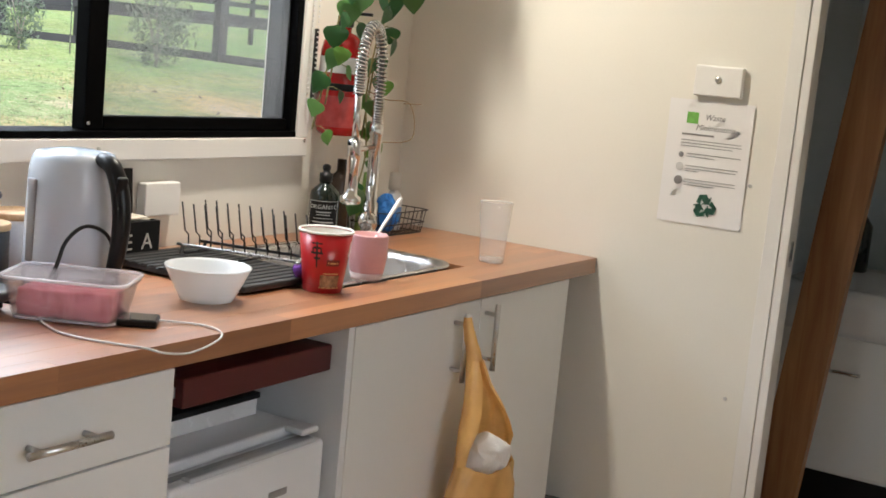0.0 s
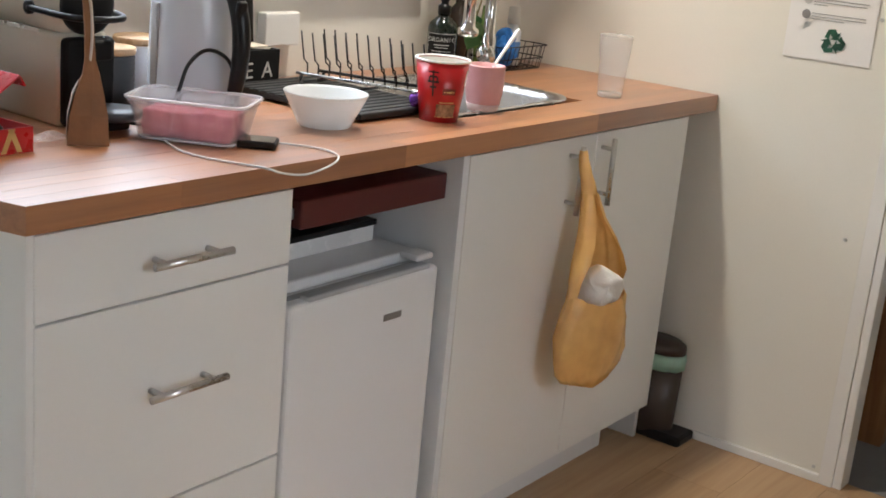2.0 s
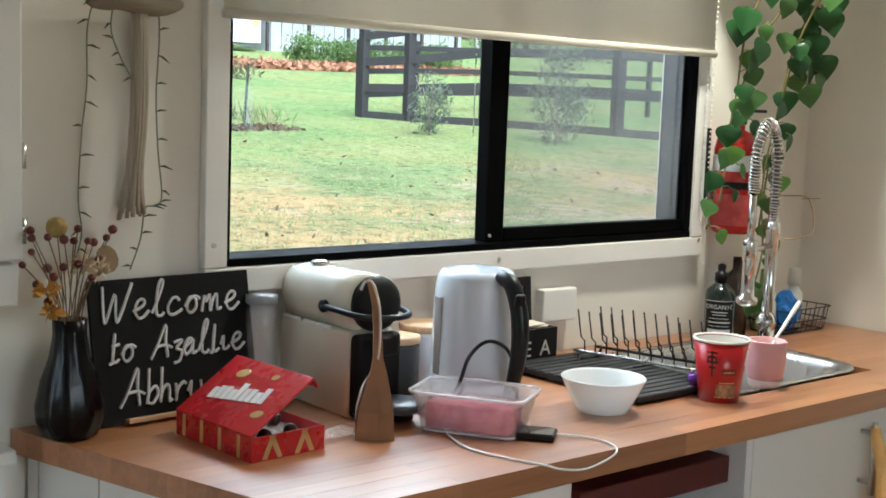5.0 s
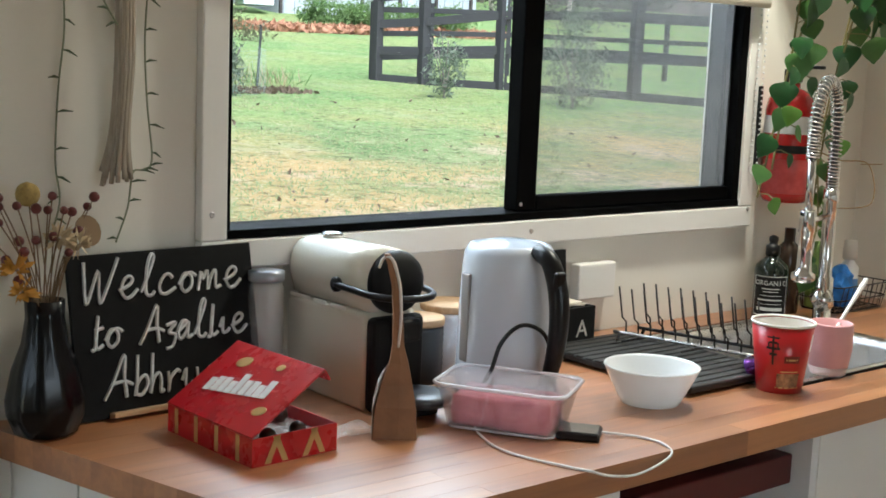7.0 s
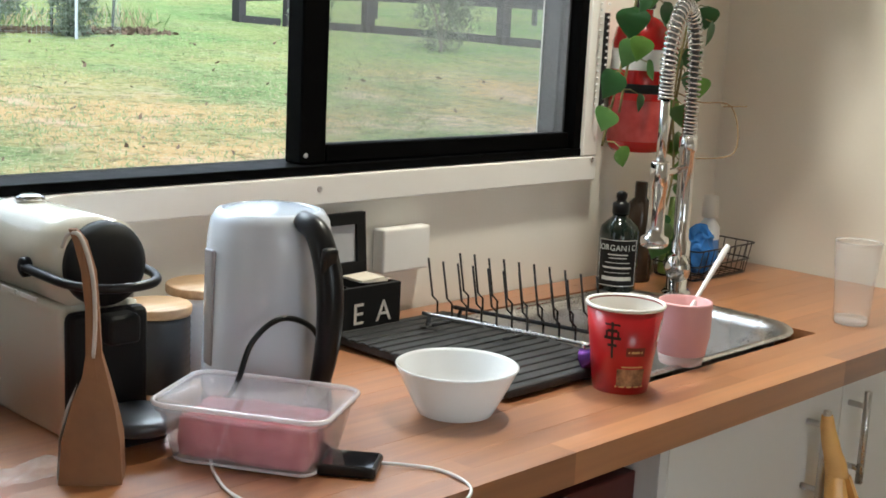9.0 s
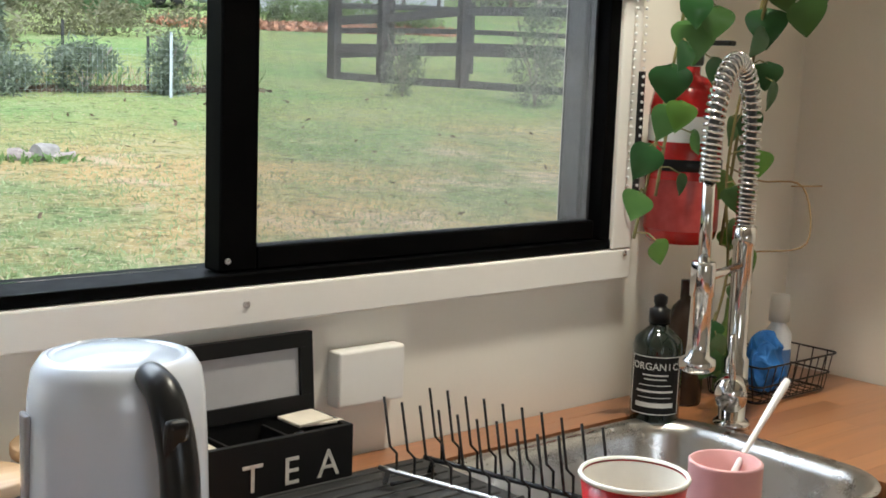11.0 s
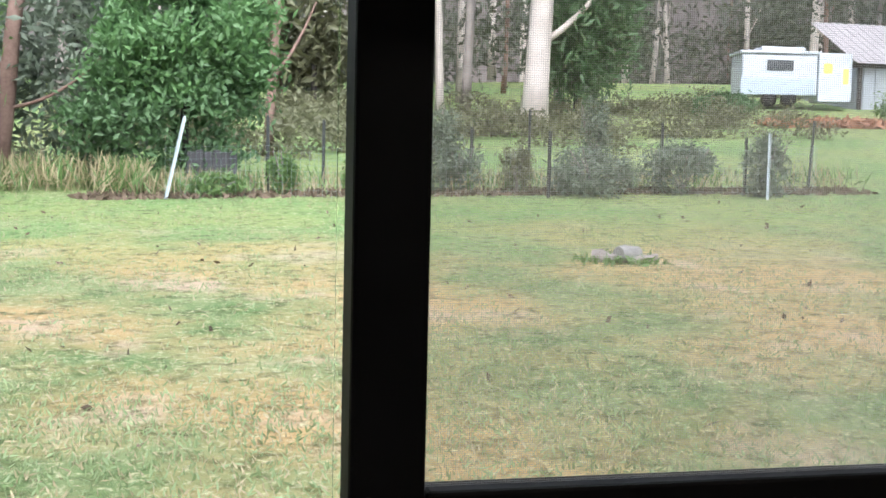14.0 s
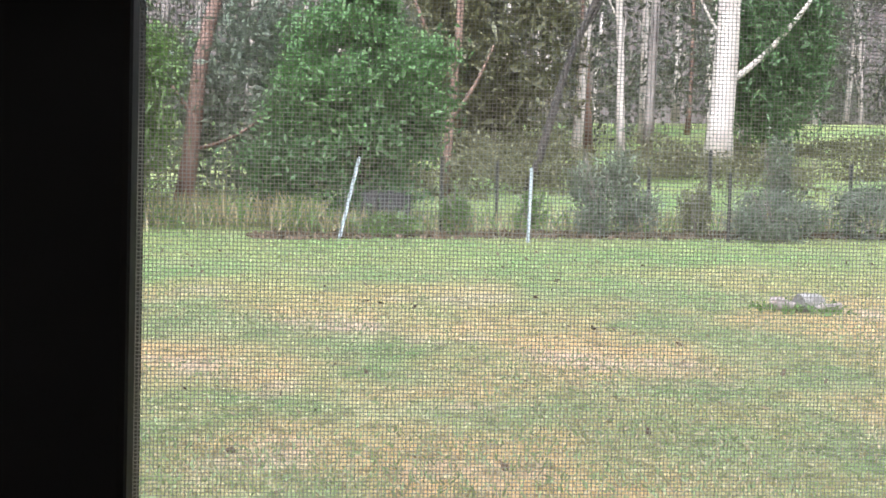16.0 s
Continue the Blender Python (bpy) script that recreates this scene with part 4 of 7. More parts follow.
under("kickboard", newbox(-1.014, -0.24, -0.545, -0.53, 0.0, 0.089), M_CARCASS, sc)
dl = front(sc, "door", -1.012, -0.5465, 0.092, 0.852)
dr = front(sc, "door", -0.5435, -0.109, 0.092, 0.852)
bar_handle(dl, (-0.650, -0.601, 0.690), (-0.650, -0.601, 0.838))
bar_handle(dr, (-0.520, -0.601, 0.694), (-0.520, -0.601, 0.842))

# under-bench fridge, the board drawer above it and the papers lying on it
M_FRIDGE = mat("fridge_enamel", (0.80, 0.81, 0.83), 0.25, vary=0.012, scale=3, fine=250, bump=0.05)
M_MAROON = mat("maroon_board", (0.085, 0.014, 0.013), 0.45, vary=0.15, scale=12, bump=0.05)
fr = thing("bar_fridge", pose(0, 0, 0), "small white bar fridge standing under the worktop", "fridge")
under("body", newbox(-1.462, -1.058, -0.530, -0.06, 0.02, 0.640, 0.006), M_FRIDGE, fr)
lid_f = under("lid", newbox(-1.464, -1.056, -0.528, -0.055, 0.641, 0.662, 0.006), M_FRIDGE, fr)
under("hinge_cover", newbox(-1.112, -1.062, -0.572, -0.5285, 0.655, 0.667, 0.004), M_FRIDGE, lid_f)
bm = newbox(-1.462, -1.058, -0.585, -0.534, 0.05, 0.644, 0.009, 3)
fd = under("door", bm, M_FRIDGE, fr)
under("grip", newbox(-1.415, -1.082, -0.5815, -0.5600, 0.6385, 0.6505, 0.0035), mat("grip_grey", (0.50, 0.52, 0.55), 0.2, vary=0.03), fd, "pale grey moulded door grip")
# the groove's shade is laid on as a grey strip
under("groove_shade", newbox(-1.440, -1.080, -0.5585, -0.5405, 0.640, 0.6455, 0.002), mat("groove_shade_grey", (0.30, 0.31, 0.33), 0.4), fd, "grey strip painting the shade of the groove behind the grip")
under("badge", newbox(-1.215, -1.165, -0.5865, -0.5855, 0.565, 0.578), mat("badge_grey", (0.35, 0.35, 0.36), 0.35, 0.6), fd, "small grey badge")
for x in (-1.44, -1.08):
    for yv in (-0.50, -0.09):
        under("foot", newlathe([(0, 0), (0.015, 0), (0.015, 0.021), (0, 0.021)], 12, pose(x, yv, 0)), M_BLACK, fr)
bd = thing("pull_out_board", pose(0, 0, 0), "dark maroon pull-out board fixed under the worktop", "shelf")
under("board", newbox(-1.428, -1.033, -0.566, -0.10, 0.766, 0.816, 0.003), M_MAROON, bd)
under("runner", newbox(-1.486, -1.429, -0.55, -0.10, 0.782, 0.800), M_STEEL, bd, "steel runner")
under("hanger", newbox(-1.40, -1.06, -0.3, -0.12, 0.8165, UND - 0.001), M_MAROON, bd)
bx = thing("flat_box", pose(0, 0, 0), "flat white box with a black top lying on the fridge", "box")
under("tray", newbox(-1.395, -1.085, -0.44, -0.16, 0.6625, 0.694, 0.002), M_WHITE_PL, bx)
under("cover", newbox(-1.40, -1.082, -0.445, -0.155, 0.6945, 0.706, 0.002), M_BLACK, bx, "black cover")

# bin in the gap beside the wall
M_BIN = mat("bin_brown", (0.045, 0.028, 0.020), 0.4, vary=0.1)
M_LINER = thin("bin_liner", (0.50, 0.78, 0.66), 0.4, 0.35, 20)
bn = thing("waste_bin", pose(-0.058, -0.585, 0) @ Matrix.Diagonal((1, 1, 0.89, 1)), "brown plastic pedal bin with a mint green liner", "bin")
under("bucket", newlathe([(0, 0.012), (0.044, 0.012), (0.046, 0.02), (0.050, 0.25), (0.047, 0.25), (0.043, 0.03), (0, 0.03)], 28, None, (1, 1.5, 1)), M_BIN, bn, "", True)
bm = newlathe([(0.047, 0.22), (0.0525, 0.215), (0.0535, 0.245), (0.051, 0.262), (0.046, 0.258), (0.044, 0.20)], 40, None, (1, 1.5, 1))
for v in bm.verts:
    v.co += 0.003 * noise.noise_vector(v.co * 60) 
under("liner", bm, M_LINER, bn, "mint green bin liner", True)
under("rim", newlathe([(0.045, 0.262), (0.051, 0.263), (0.050, 0.285), (0.040, 0.296), (0.0, 0.298)], 28, None, (1, 1.5, 1)), M_BIN, bn, "", True)
under("pedal_base", newbox(-0.045, 0.045, -0.115, 0.05, 0, 0.03, 0.008), M_BLACK, bn)

# orange carrier bag on the door handle
M_BAG = thin("orange_plastic", (1.0, 0.53, 0.18), 0.22, 0.22, 25)
bag = thing("carrier_bag", pose(-0.624, -0.69, 0.335), "thin orange plastic carrier bag hanging from a door handle", "plastic bag")


def crumple(bm, big, small):
    for v in bm.verts:
        v.co += big * noise.noise_vector(v.co * 15) + small * noise.noise_vector(v.co * 44)
    return bm


bm = bmesh.new()
rings = []
for rx, ry, z in ((0.030, 0.020, 0.004), (0.085, 0.040, 0.0), (0.112, 0.048, 0.025), (0.122, 0.050, 0.06), (0.124, 0.050, 0.10), (0.118, 0.049, 0.14), (0.108, 0.046, 0.175), (0.100, 0.042, 0.205)):
    ring = []
    for i in range(64):
        a = 2 * math.pi * i / 64
        fold = 1 + 0.035 * math.sin(7 * a + z * 30) * min(1, z * 8) + 0.02 * math.sin(15 * a - z * 50)
        dip = 0.022 * max(0.0, -math.sin(a)) if z > 0.19 else 0.0
        ring.append(bm.verts.new((rx * math.cos(a) * fold - 0.05 * (0.2 - z) * (0.2 - z), ry * math.sin(a) * fold, z - dip)))
    rings.append(ring)
for a, b in zip(rings, rings[1:]):
    for i in range(64):
        bm.faces.new((a[i], a[(i + 1) % 64], b[(i + 1) % 64], b[i]))
bm.faces.new(rings[0][::-1])
under("sack", crumple(bm, 0.008, 0.004), M_BAG, bag, "", True)
# gathered upper part, open to the front, running together into the neck
bm = bmesh.new()
strip = []
for s_, z, rx, ry, cx, cy in ((0.0, 0.200, 0.103, 0.043, 0.0, 0.0), (0.2, 0.235, 0.097, 0.042, 0.0, 0.002), (0.4, 0.270, 0.084, 0.037, -0.002, 0.006), (0.6, 0.310, 0.063, 0.030, -0.007, 0.014), (0.8, 0.355, 0.040, 0.023, -0.014, 0.024), (1.0, 0.410, 0.019, 0.015, -0.019, 0.036)):
    open_half = radians(78 - 62 * s_)
    row = []
    for i in range(41):
        a = -math.pi / 2 + open_half + (2 * math.pi - 2 * open_half) * i / 40
        fold = 1 + 0.08 * math.sin(9 * a + 3 * s_) * (0.4 + s_)
        row.append(bm.verts.new((cx + rx * math.cos(a) * fold, cy + ry * math.sin(a) * fold, z)))
    strip.append(row)
for a, b in zip(strip, strip[1:]):
    for k in range(40):
        bm.faces.new((a[k], a[k + 1], b[k + 1], b[k]))
under("gathered_top", crumple(bm, 0.004, 0.003), M_BAG, bag, "", True)
under("neck", crumple(newtube(bend([(-0.019, 0.036, 0.405), (-0.023, 0.045, 0.44), (-0.025, 0.055, 0.47), (-0.026, 0.058, 0.495)], 5), 0.012, 14, [0.017 - 0.0006 * k for k in range(16)]), 0.002, 0.002), M_BAG, bag, "twisted bag straps", True)
bm = bmesh.new()
bmesh.ops.create_icosphere(bm, subdivisions=4, radius=0.046, matrix=pose(0.0, -0.004, 0.205))
for v in bm.verts:
    v.co += 0.022 * noise.noise_vector(v.co * 28)
under("crumpled_tissue", bm, mat("tissue", (0.82, 0.80, 0.77), 0.9, vary=0.04, scale=30), bag, "white crumpled paper", False)

# ---- sink, drainer, tap ----
sink = thing("kitchen_sink", pose(0, 0, 0), "stainless steel kitchen sink set into the timber worktop", "sink")


def rrect(x0, x1, y0, y1, r, n=8):
    out = []
    for cx, cy, a0 in ((x1 - r, y1 - r, 0), (x0 + r, y1 - r, 90), (x0 + r, y0 + r, 180), (x1 - r, y0 + r, 270)):
        for i in range(n + 1):
            a = radians(a0 + 90 * i / n)
            out.append((cx + r * math.cos(a), cy + r * math.sin(a)))
    return out


bm = bmesh.new()
rings = []
for d, z, r in ((0.022, 0.9006, 0.095), (0.020, 0.9035, 0.094), (0.004, 0.9035, 0.085), (-0.004, 0.900, 0.082), (-0.012, 0.885, 0.080), (-0.022, 0.745, 0.075), (-0.05, 0.725, 0.06), (-0.14, 0.720, 0.03)):
    rings.append([bm.verts.new((x, y, z)) for x, y in rrect(SX0 - d + 0.001, SX1 + d - 0.001, SY0 - d * 0.6, SY1 + d * 0.6, r)])
for a, b in zip(rings, rings[1:]):
    n = len(a)
    for i in range(n):
        bm.faces.new((a[i], b[i], b[(i + 1) % n], a[(i + 1) % n]))
bm.faces.new(rings[-1])
bmesh.ops.recalc_face_normals(bm, faces=bm.faces)
under("bowl", bm, M_STEEL, sink, "", True)
under("waste", newlathe([(0, 0.7215), (0.04, 0.7215), (0.043, 0.724), (0.036, 0.725), (0.03, 0.722), (0, 0.7225)], 24, pose(-0.72, -0.29, 0)), M_CHROME, sink, "", True)

M_RUBBER = mat("ridged_black_tray", (0.016, 0.016, 0.017), 0.62, vary=0.2, scale=25, bump=0.1)
tray = thing("draining_tray", pose(-1.045, -0.275, 0.9045), "black ridged draining tray laid over the sink edge", "draining tray")
bm = newbox(-0.115, 0.135, -0.175, 0.175, 0.0, 0.013, 0.004)
under("base", bm, M_RUBBER, tray)
for k in range(15):
    yv = -0.160 + k * 0.0228
    under("ridge", newbox(-0.1165, 0.122, yv, yv + 0.015, 0.0105, 0.0152, 0.0022), M_RUBBER, tray)
M_WIRE = mat("coated_wire", (0.03, 0.03, 0.032), 0.28, 0.6, vary=0.2)
rk = thing("plate_rack", pose(0, 0, 0.923), "black wire plate rack with upright prongs", "dish rack")
for xx, y0, y1 in ((-1.022, -0.175, -0.41), (-0.955, -0.175, -0.41)):
    d = Vector((0.06, 0, 0)) * 0.8
    a, b = Vector((xx, y0, 0.018)), Vector((xx + 0.055, y1, 0.018))
    under("rail", newtube(bend([a + Vector((0, 0.012, -0.018)), a + Vector((0, 0.006, -0.002)), a, b, b + Vector((0, -0.006, -0.002)), b + Vector((0, -0.01, -0.018))], 4), 0.0032, 8), M_STEEL if xx < -1 else M_WIRE, rk, "", True)
    for k in range(10):
        p = a.lerp(b, 0.03 + 0.94 * k / 9)
        lean = -0.012
        under("prong", newtube([p + Vector((0.0, 0, -0.001)), p + Vector((0.0, 0.001, 0.022)), p + Vector((lean * 0.5, 0.006, 0.030)), p + Vector((lean, 0.012, 0.085 + 0.004 * random.random()))], 0.0017, 6), M_WIRE, rk, "", True)
for s in (0.0, 0.5, 1.0):
    a = Vector((-1.022, -0.175, 0.002)).lerp(Vector((-0.967, -0.41, 0.002)), s)
    under("cross_wire", newtube([a, a + Vector((0.067, 0, 0))], 0.0025, 6), M_WIRE, rk, "", True)

tap = thing("spring_tap", pose(-0.417, -0.200, 0.9), "chrome pull-down kitchen tap with a coiled spring hose", "tap")
under("base_ring", newlathe([(0, 0), (0.027, 0), (0.027, 0.006), (0.022, 0.012), (0.019, 0.012), (0.019, 0.10), (0.0145, 0.105), (0.0145, 0.262), (0.0165, 0.264), (0.0165, 0.290), (0, 0.290)], 28), M_CHROME, tap, "", True)
OFF = Vector((-0.155, -0.05, 0))
u = OFF.normalized()
under("lever_body", newtube([(0, 0, 0.062), u * 0.02 + Vector((0, 0, 0.062)), u * 0.062 + Vector((0.0, -0.02, 0.060))], 0.022, 20), M_CHROME, tap, "", True)
under("lever", newtube([u * 0.058 + Vector((0, -0.02, 0.070)), u * 0.066 + Vector((0, -0.02, 0.10)), u * 0.072 + Vector((0, -0.02, 0.15))], 0.0045, 10), M_CHROME, tap, "", True)
arch = [Vector((0, 0, 0.288)), Vector((0, 0, 0.33)), Vector((0, 0, 0.37))]
for i in range(33):
    a = math.pi * i / 32
    arch.append(OFF * (0.5 - 0.5 * math.cos(a)) + Vector((0, 0, 0.405 + 0.112 * math.sin(a))))
arch.append(OFF + Vector((0, 0, 0.362)))
under("hose", newtube(arch, 0.0070, 12), mat("grey_hose", (0.07, 0.07, 0.07), 0.35), tap, "grey hose inside the spring", True)


def along(path, s):
    d = [0.0]
    for p, q in zip(path, path[1:]):
        d.append(d[-1] + (q - p).length)
    t = s * d[-1]
    for i in range(len(path) - 1):
        if d[i + 1] >= t:
            f = (t - d[i]) / max(1e-9, d[i + 1] - d[i])
            return path[i].lerp(path[i + 1], f), (path[i + 1] - path[i]).normalized()
    return path[-1], (path[-1] - path[-2]).normalized()


coil = []
side = u.cross(Vector((0, 0, 1)))
turns = 52
for i in range(turns * 10 + 1):
    s = i / (turns * 10)
    s2 = s - 0.055 * math.sin(2 * math.pi * s)  # closer turns at both ends
    p, d = along(arch, s2)
    nrm = side.cross(d)
    a = 2 * math.pi * i / 10
    coil.append(p + 0.0125 * (math.cos(a) * side + math.sin(a) * nrm))
under("spring", newtube(coil, 0.0022, 6), M_CHROME, tap, "coiled chrome spring", True)
under("down_pipe", newtube([OFF + Vector((0, 0, 0.375)), OFF + Vector((0, 0, 0.24))], 0.0082, 16), M_CHROME, tap, "", True)
under("spray_head", newlathe([(0, 0.112), (0.018, 0.112), (0.0235, 0.116), (0.0245, 0.122), (0.0235, 0.130), (0.0160, 0.134), (0.0148, 0.15), (0.0140, 0.212), (0.0162, 0.214), (0.0162, 0.254), (0.0150, 0.258), (0.009, 0.259), (0, 0.259)], 24, Matrix.Translation(OFF)), M_CHROME, tap, "", True)
under("holder_arm", newtube([(0, 0, 0.235), OFF + Vector((0, 0, 0.235))], 0.006, 10), M_CHROME, tap, "", True)


# ---- things on the worktop ----
M_KETTLE = mat("kettle_white", (0.64, 0.68, 0.76), 0.20, vary=0.01, bump=0.0, coat=0.3)
kt = thing("electric_kettle", pose(-1.405, -0.270, TOP, 0, 0, -42), "white plastic electric kettle with a black handle", "kettle")
under("base", newlathe([(0, 0), (0.078, 0), (0.080, 0.006), (0.078, 0.016), (0.06, 0.019), (0, 0.019)], 40), M_BLACK, kt, "black power base", True)
under("body", newlathe([(0, 0.019), (0.076, 0.019), (0.0795, 0.026), (0.0795, 0.05), (0.077, 0.16), (0.0745, 0.21), (0.071, 0.232), (0.064, 0.243), (0.058, 0.245)], 48), M_KETTLE, kt, "", True)
under("lid", newlathe([(0.058, 0.245), (0.0555, 0.242), (0.052, 0.244), (0.03, 0.250), (0, 0.252)], 40), mat("lid_grey", (0.38, 0.42, 0.49), 0.15, vary=0.02, bump=0), kt, "glossy grey lid", True)
bm = bmesh.new()
path = bend([(0.040, -0.052, 0.240), (0.060, -0.078, 0.228), (0.074, -0.092, 0.18), (0.076, -0.094, 0.12), (0.068, -0.085, 0.06), (0.058, -0.072, 0.03)], 6)
tube(bm, path, 0.014, 14, [0.009 + 0.007 * math.sin(math.pi * min(1, 0.15 + 0.85 * i / (len(path) - 1))) for i in range(len(path))])
hd = under("handle", bm, M_BLACK, kt, "black curved handle", True)
under("switch", newbox(-0.010, 0.010, -0.006, 0.006, -0.022, 0.022, 0.005, 3, m=Matrix.Translation((0.0725, -0.098, 0.196)) @ pose(0, 0, 0, 12, 0, 38)), M_BLACK, hd)
under("gauge", newbox(-0.011, 0.011, -0.003, 0.003, 0.06, 0.20, 0.0028, 3, m=Matrix.Translation((-0.066, -0.040, 0.0)) @ pose(0, 0, 0, 0, 0, -58)), mat("gauge_grey", (0.30, 0.28, 0.29), 0.15), kt, "grey water gauge", True)
under("spout", newlathe([(0, 0.17), (0.018, 0.185), (0.024, 0.220), (0.020, 0.231), (0, 0.232)], 20, Matrix.Translation((-0.045, 0.055, 0))), M_KETTLE, kt, "", True)
writing("|||||", 0.006, pose(-0.060, -0.0535, 0.045, 90, 0, -42), M_STEEL, kt, "maker_mark")
cord = thing("kettle_cord", pose(0, 0, 0), "black power cord looping up beside the kettle", "power cord")
under("cable", newtube(bend([(-1.55, -0.20, 0.904), (-1.535, -0.30, 0.906), (-1.512, -0.345, 0.955), (-1.492, -0.353, 1.010), (-1.454, -0.356, 1.033), (-1.407, -0.356, 1.015), (-1.385, -0.354, 0.97), (-1.376, -0.350, 0.905), (-1.31, -0.2, 0.904), (-1.29, -0.05, 0.904)], 7), 0.0034, 8), M_BLACK, cord, "", True)

# capsule coffee machine
M_CREAM = mat("cream_gloss", (0.66, 0.63, 0.53), 0.20, vary=0.02, bump=0, coat=0.4)
cm = thing("coffee_machine", pose(-1.614, -0.140, TOP), "glossy cream capsule coffee machine with a black lever", "coffee machine")


def side_body(outline, x0, x1, bevel):
    bm = bmesh.new()
    lo = [bm.verts.new((x0, y, z)) for y, z in outline]
    hi = [bm.verts.new((x1, y, z)) for y, z in outline]
    n = len(outline)
    f0, f1 = bm.faces.new(lo), bm.faces.new(hi[::-1])
    for i in range(n):
        bm.faces.new((lo[i], hi[i], hi[(i + 1) % n], lo[(i + 1) % n]))
    bmesh.ops.recalc_face_normals(bm, faces=bm.faces)
    es = [e for e in bm.edges if (len([f for f in e.link_faces if f in (f0, f1)]) == 1)]
    bmesh.ops.bevel(bm, geom=es, offset=bevel, segments=4, affect="EDGES", profile=0.5)
    return bm


low = [(-0.098, 0.0), (0.108, 0.0), (0.114, 0.012), (0.113, 0.140), (0.104, 0.1485), (-0.098, 0.1485)]
under("body", side_body(low, -0.049, 0.049, 0.008), M_CREAM, cm, "", True)


def head_shell(y0, y1, w, z0, z1, round_back):
    """A lying loaf: flat underside, upright flanks and a full round top."""
    bm = bmesh.new()
    rings = []
    for y, k in ((y0, 1.0), (y0 + 0.3 * (y1 - y0), 1.0), (y1 - 0.030, 0.99), (y1 - 0.012, 0.96), (y1 - 0.003, 0.90), (y1, round_back)):
        ring = [bm.verts.new((sx * w * k, y, z0 + 0.004 * (1 - k))) for sx in (-0.8, 0.8)]
        zc, rz = z0 + 0.036, (z1 - z0 - 0.036)
        for i in range(17):
            a = math.pi * i / 16
            ring.append(bm.verts.new((w * k * math.copysign(abs(math.cos(a)) ** 0.72, math.cos(a)), y, zc + rz * k * math.sin(a) ** 0.80)))
        rings.append(ring)
    n = len(rings[0])
    for a, b in zip(rings, rings[1:]):
        for i in range(n):
            bm.faces.new((a[i], a[(i + 1) % n], b[(i + 1) % n], b[i]))
    bm.faces.new(rings[0])
    bm.faces.new(rings[-1][::-1])
    bmesh.ops.recalc_face_normals(bm, faces=bm.faces)
    return bm


under("head", head_shell(-0.100, 0.116, 0.050, 0.1515, 0.243, 0.78), M_CREAM, cm, "", True)
under("head_cap", newlathe([(0, 0), (0.0475, 0), (0.0475, 0.010), (0.044, 0.019), (0.034, 0.026), (0.016, 0.030), (0, 0.031)], 36, pose(0, -0.1002, 0.1955, 90)), M_MATT_BLACK, cm, "black domed front cap", True)
under("front_panel", newbox(-0.0485, 0.0485, -0.122, -0.0985, 0.002, 0.146, 0.010, 3), M_MATT_BLACK, cm, "black front panel")
under("spout_block", newbox(-0.020, 0.020, -0.152, -0.1222, 0.112, 0.146, 0.007, 3), M_MATT_BLACK, cm)
under("drip_tray", newlathe([(0, 0.022), (0.040, 0.022), (0.047, 0.029), (0.048, 0.036), (0.042, 0.039), (0, 0.037)], 28, Matrix.Translation((0.008, -0.165, 0))), mat("tray_grey", (0.05, 0.055, 0.065), 0.3), cm, "dark grey drip tray", True)
under("tray_foot", newbox(-0.03, 0.045, -0.165, -0.1222, 0.0, 0.0225, 0.004), M_BLACK, cm)
lev = bend([(-0.055, -0.030, 0.184), (-0.056, -0.075, 0.183), (-0.053, -0.120, 0.181), (-0.034, -0.154, 0.180), (0.0, -0.166, 0.180), (0.034, -0.154, 0.180), (0.053, -0.120, 0.181), (0.056, -0.075, 0.183), (0.055, -0.030, 0.184)], 6)
bm = newtube(lev, 0.0055, 10)
lathe(bm, [(0, 0), (0.0115, 0), (0.0115, 0.007), (0.008, 0.009), (0, 0.009)], 18, pose(-0.0502, -0.030, 0.184, 0, -90))
lathe(bm, [(0, 0), (0.0115, 0), (0.0115, 0.007), (0.008, 0.009), (0, 0.009)], 18, pose(0.0502, -0.030, 0.184, 0, 90))
under("lever", bm, M_BLACK, cm, "black looped lever", True)
# pale strips paint the highlight along the joint of head and body
for a, b in ((0.045, 0.100), (0.000, 0.034), (-0.050, -0.012)):
    under("joint_highlight", newbox(-0.0512, -0.0485, a, b, 0.1465, 0.1525, 0.001), mat("highlight_cream", (0.75, 0.73, 0.66), 0.12, vary=0.01, bump=0), cm)
under("water_lid", newlathe([(0, 0), (0.017, 0), (0.017, 0.005), (0.010, 0.008), (0, 0.008)], 18, pose(0.0, 0.060, 0.2425)), M_CHROME, cm, "small chrome button", True)
under("water_tank", newbox(-0.040, 0.040, 0.1165, 0.150, 0.012, 0.205, 0.008, 3), glassy("tank_plastic", (0.72, 0.74, 0.76), 0.25, 0.08), cm, "clear water tank")

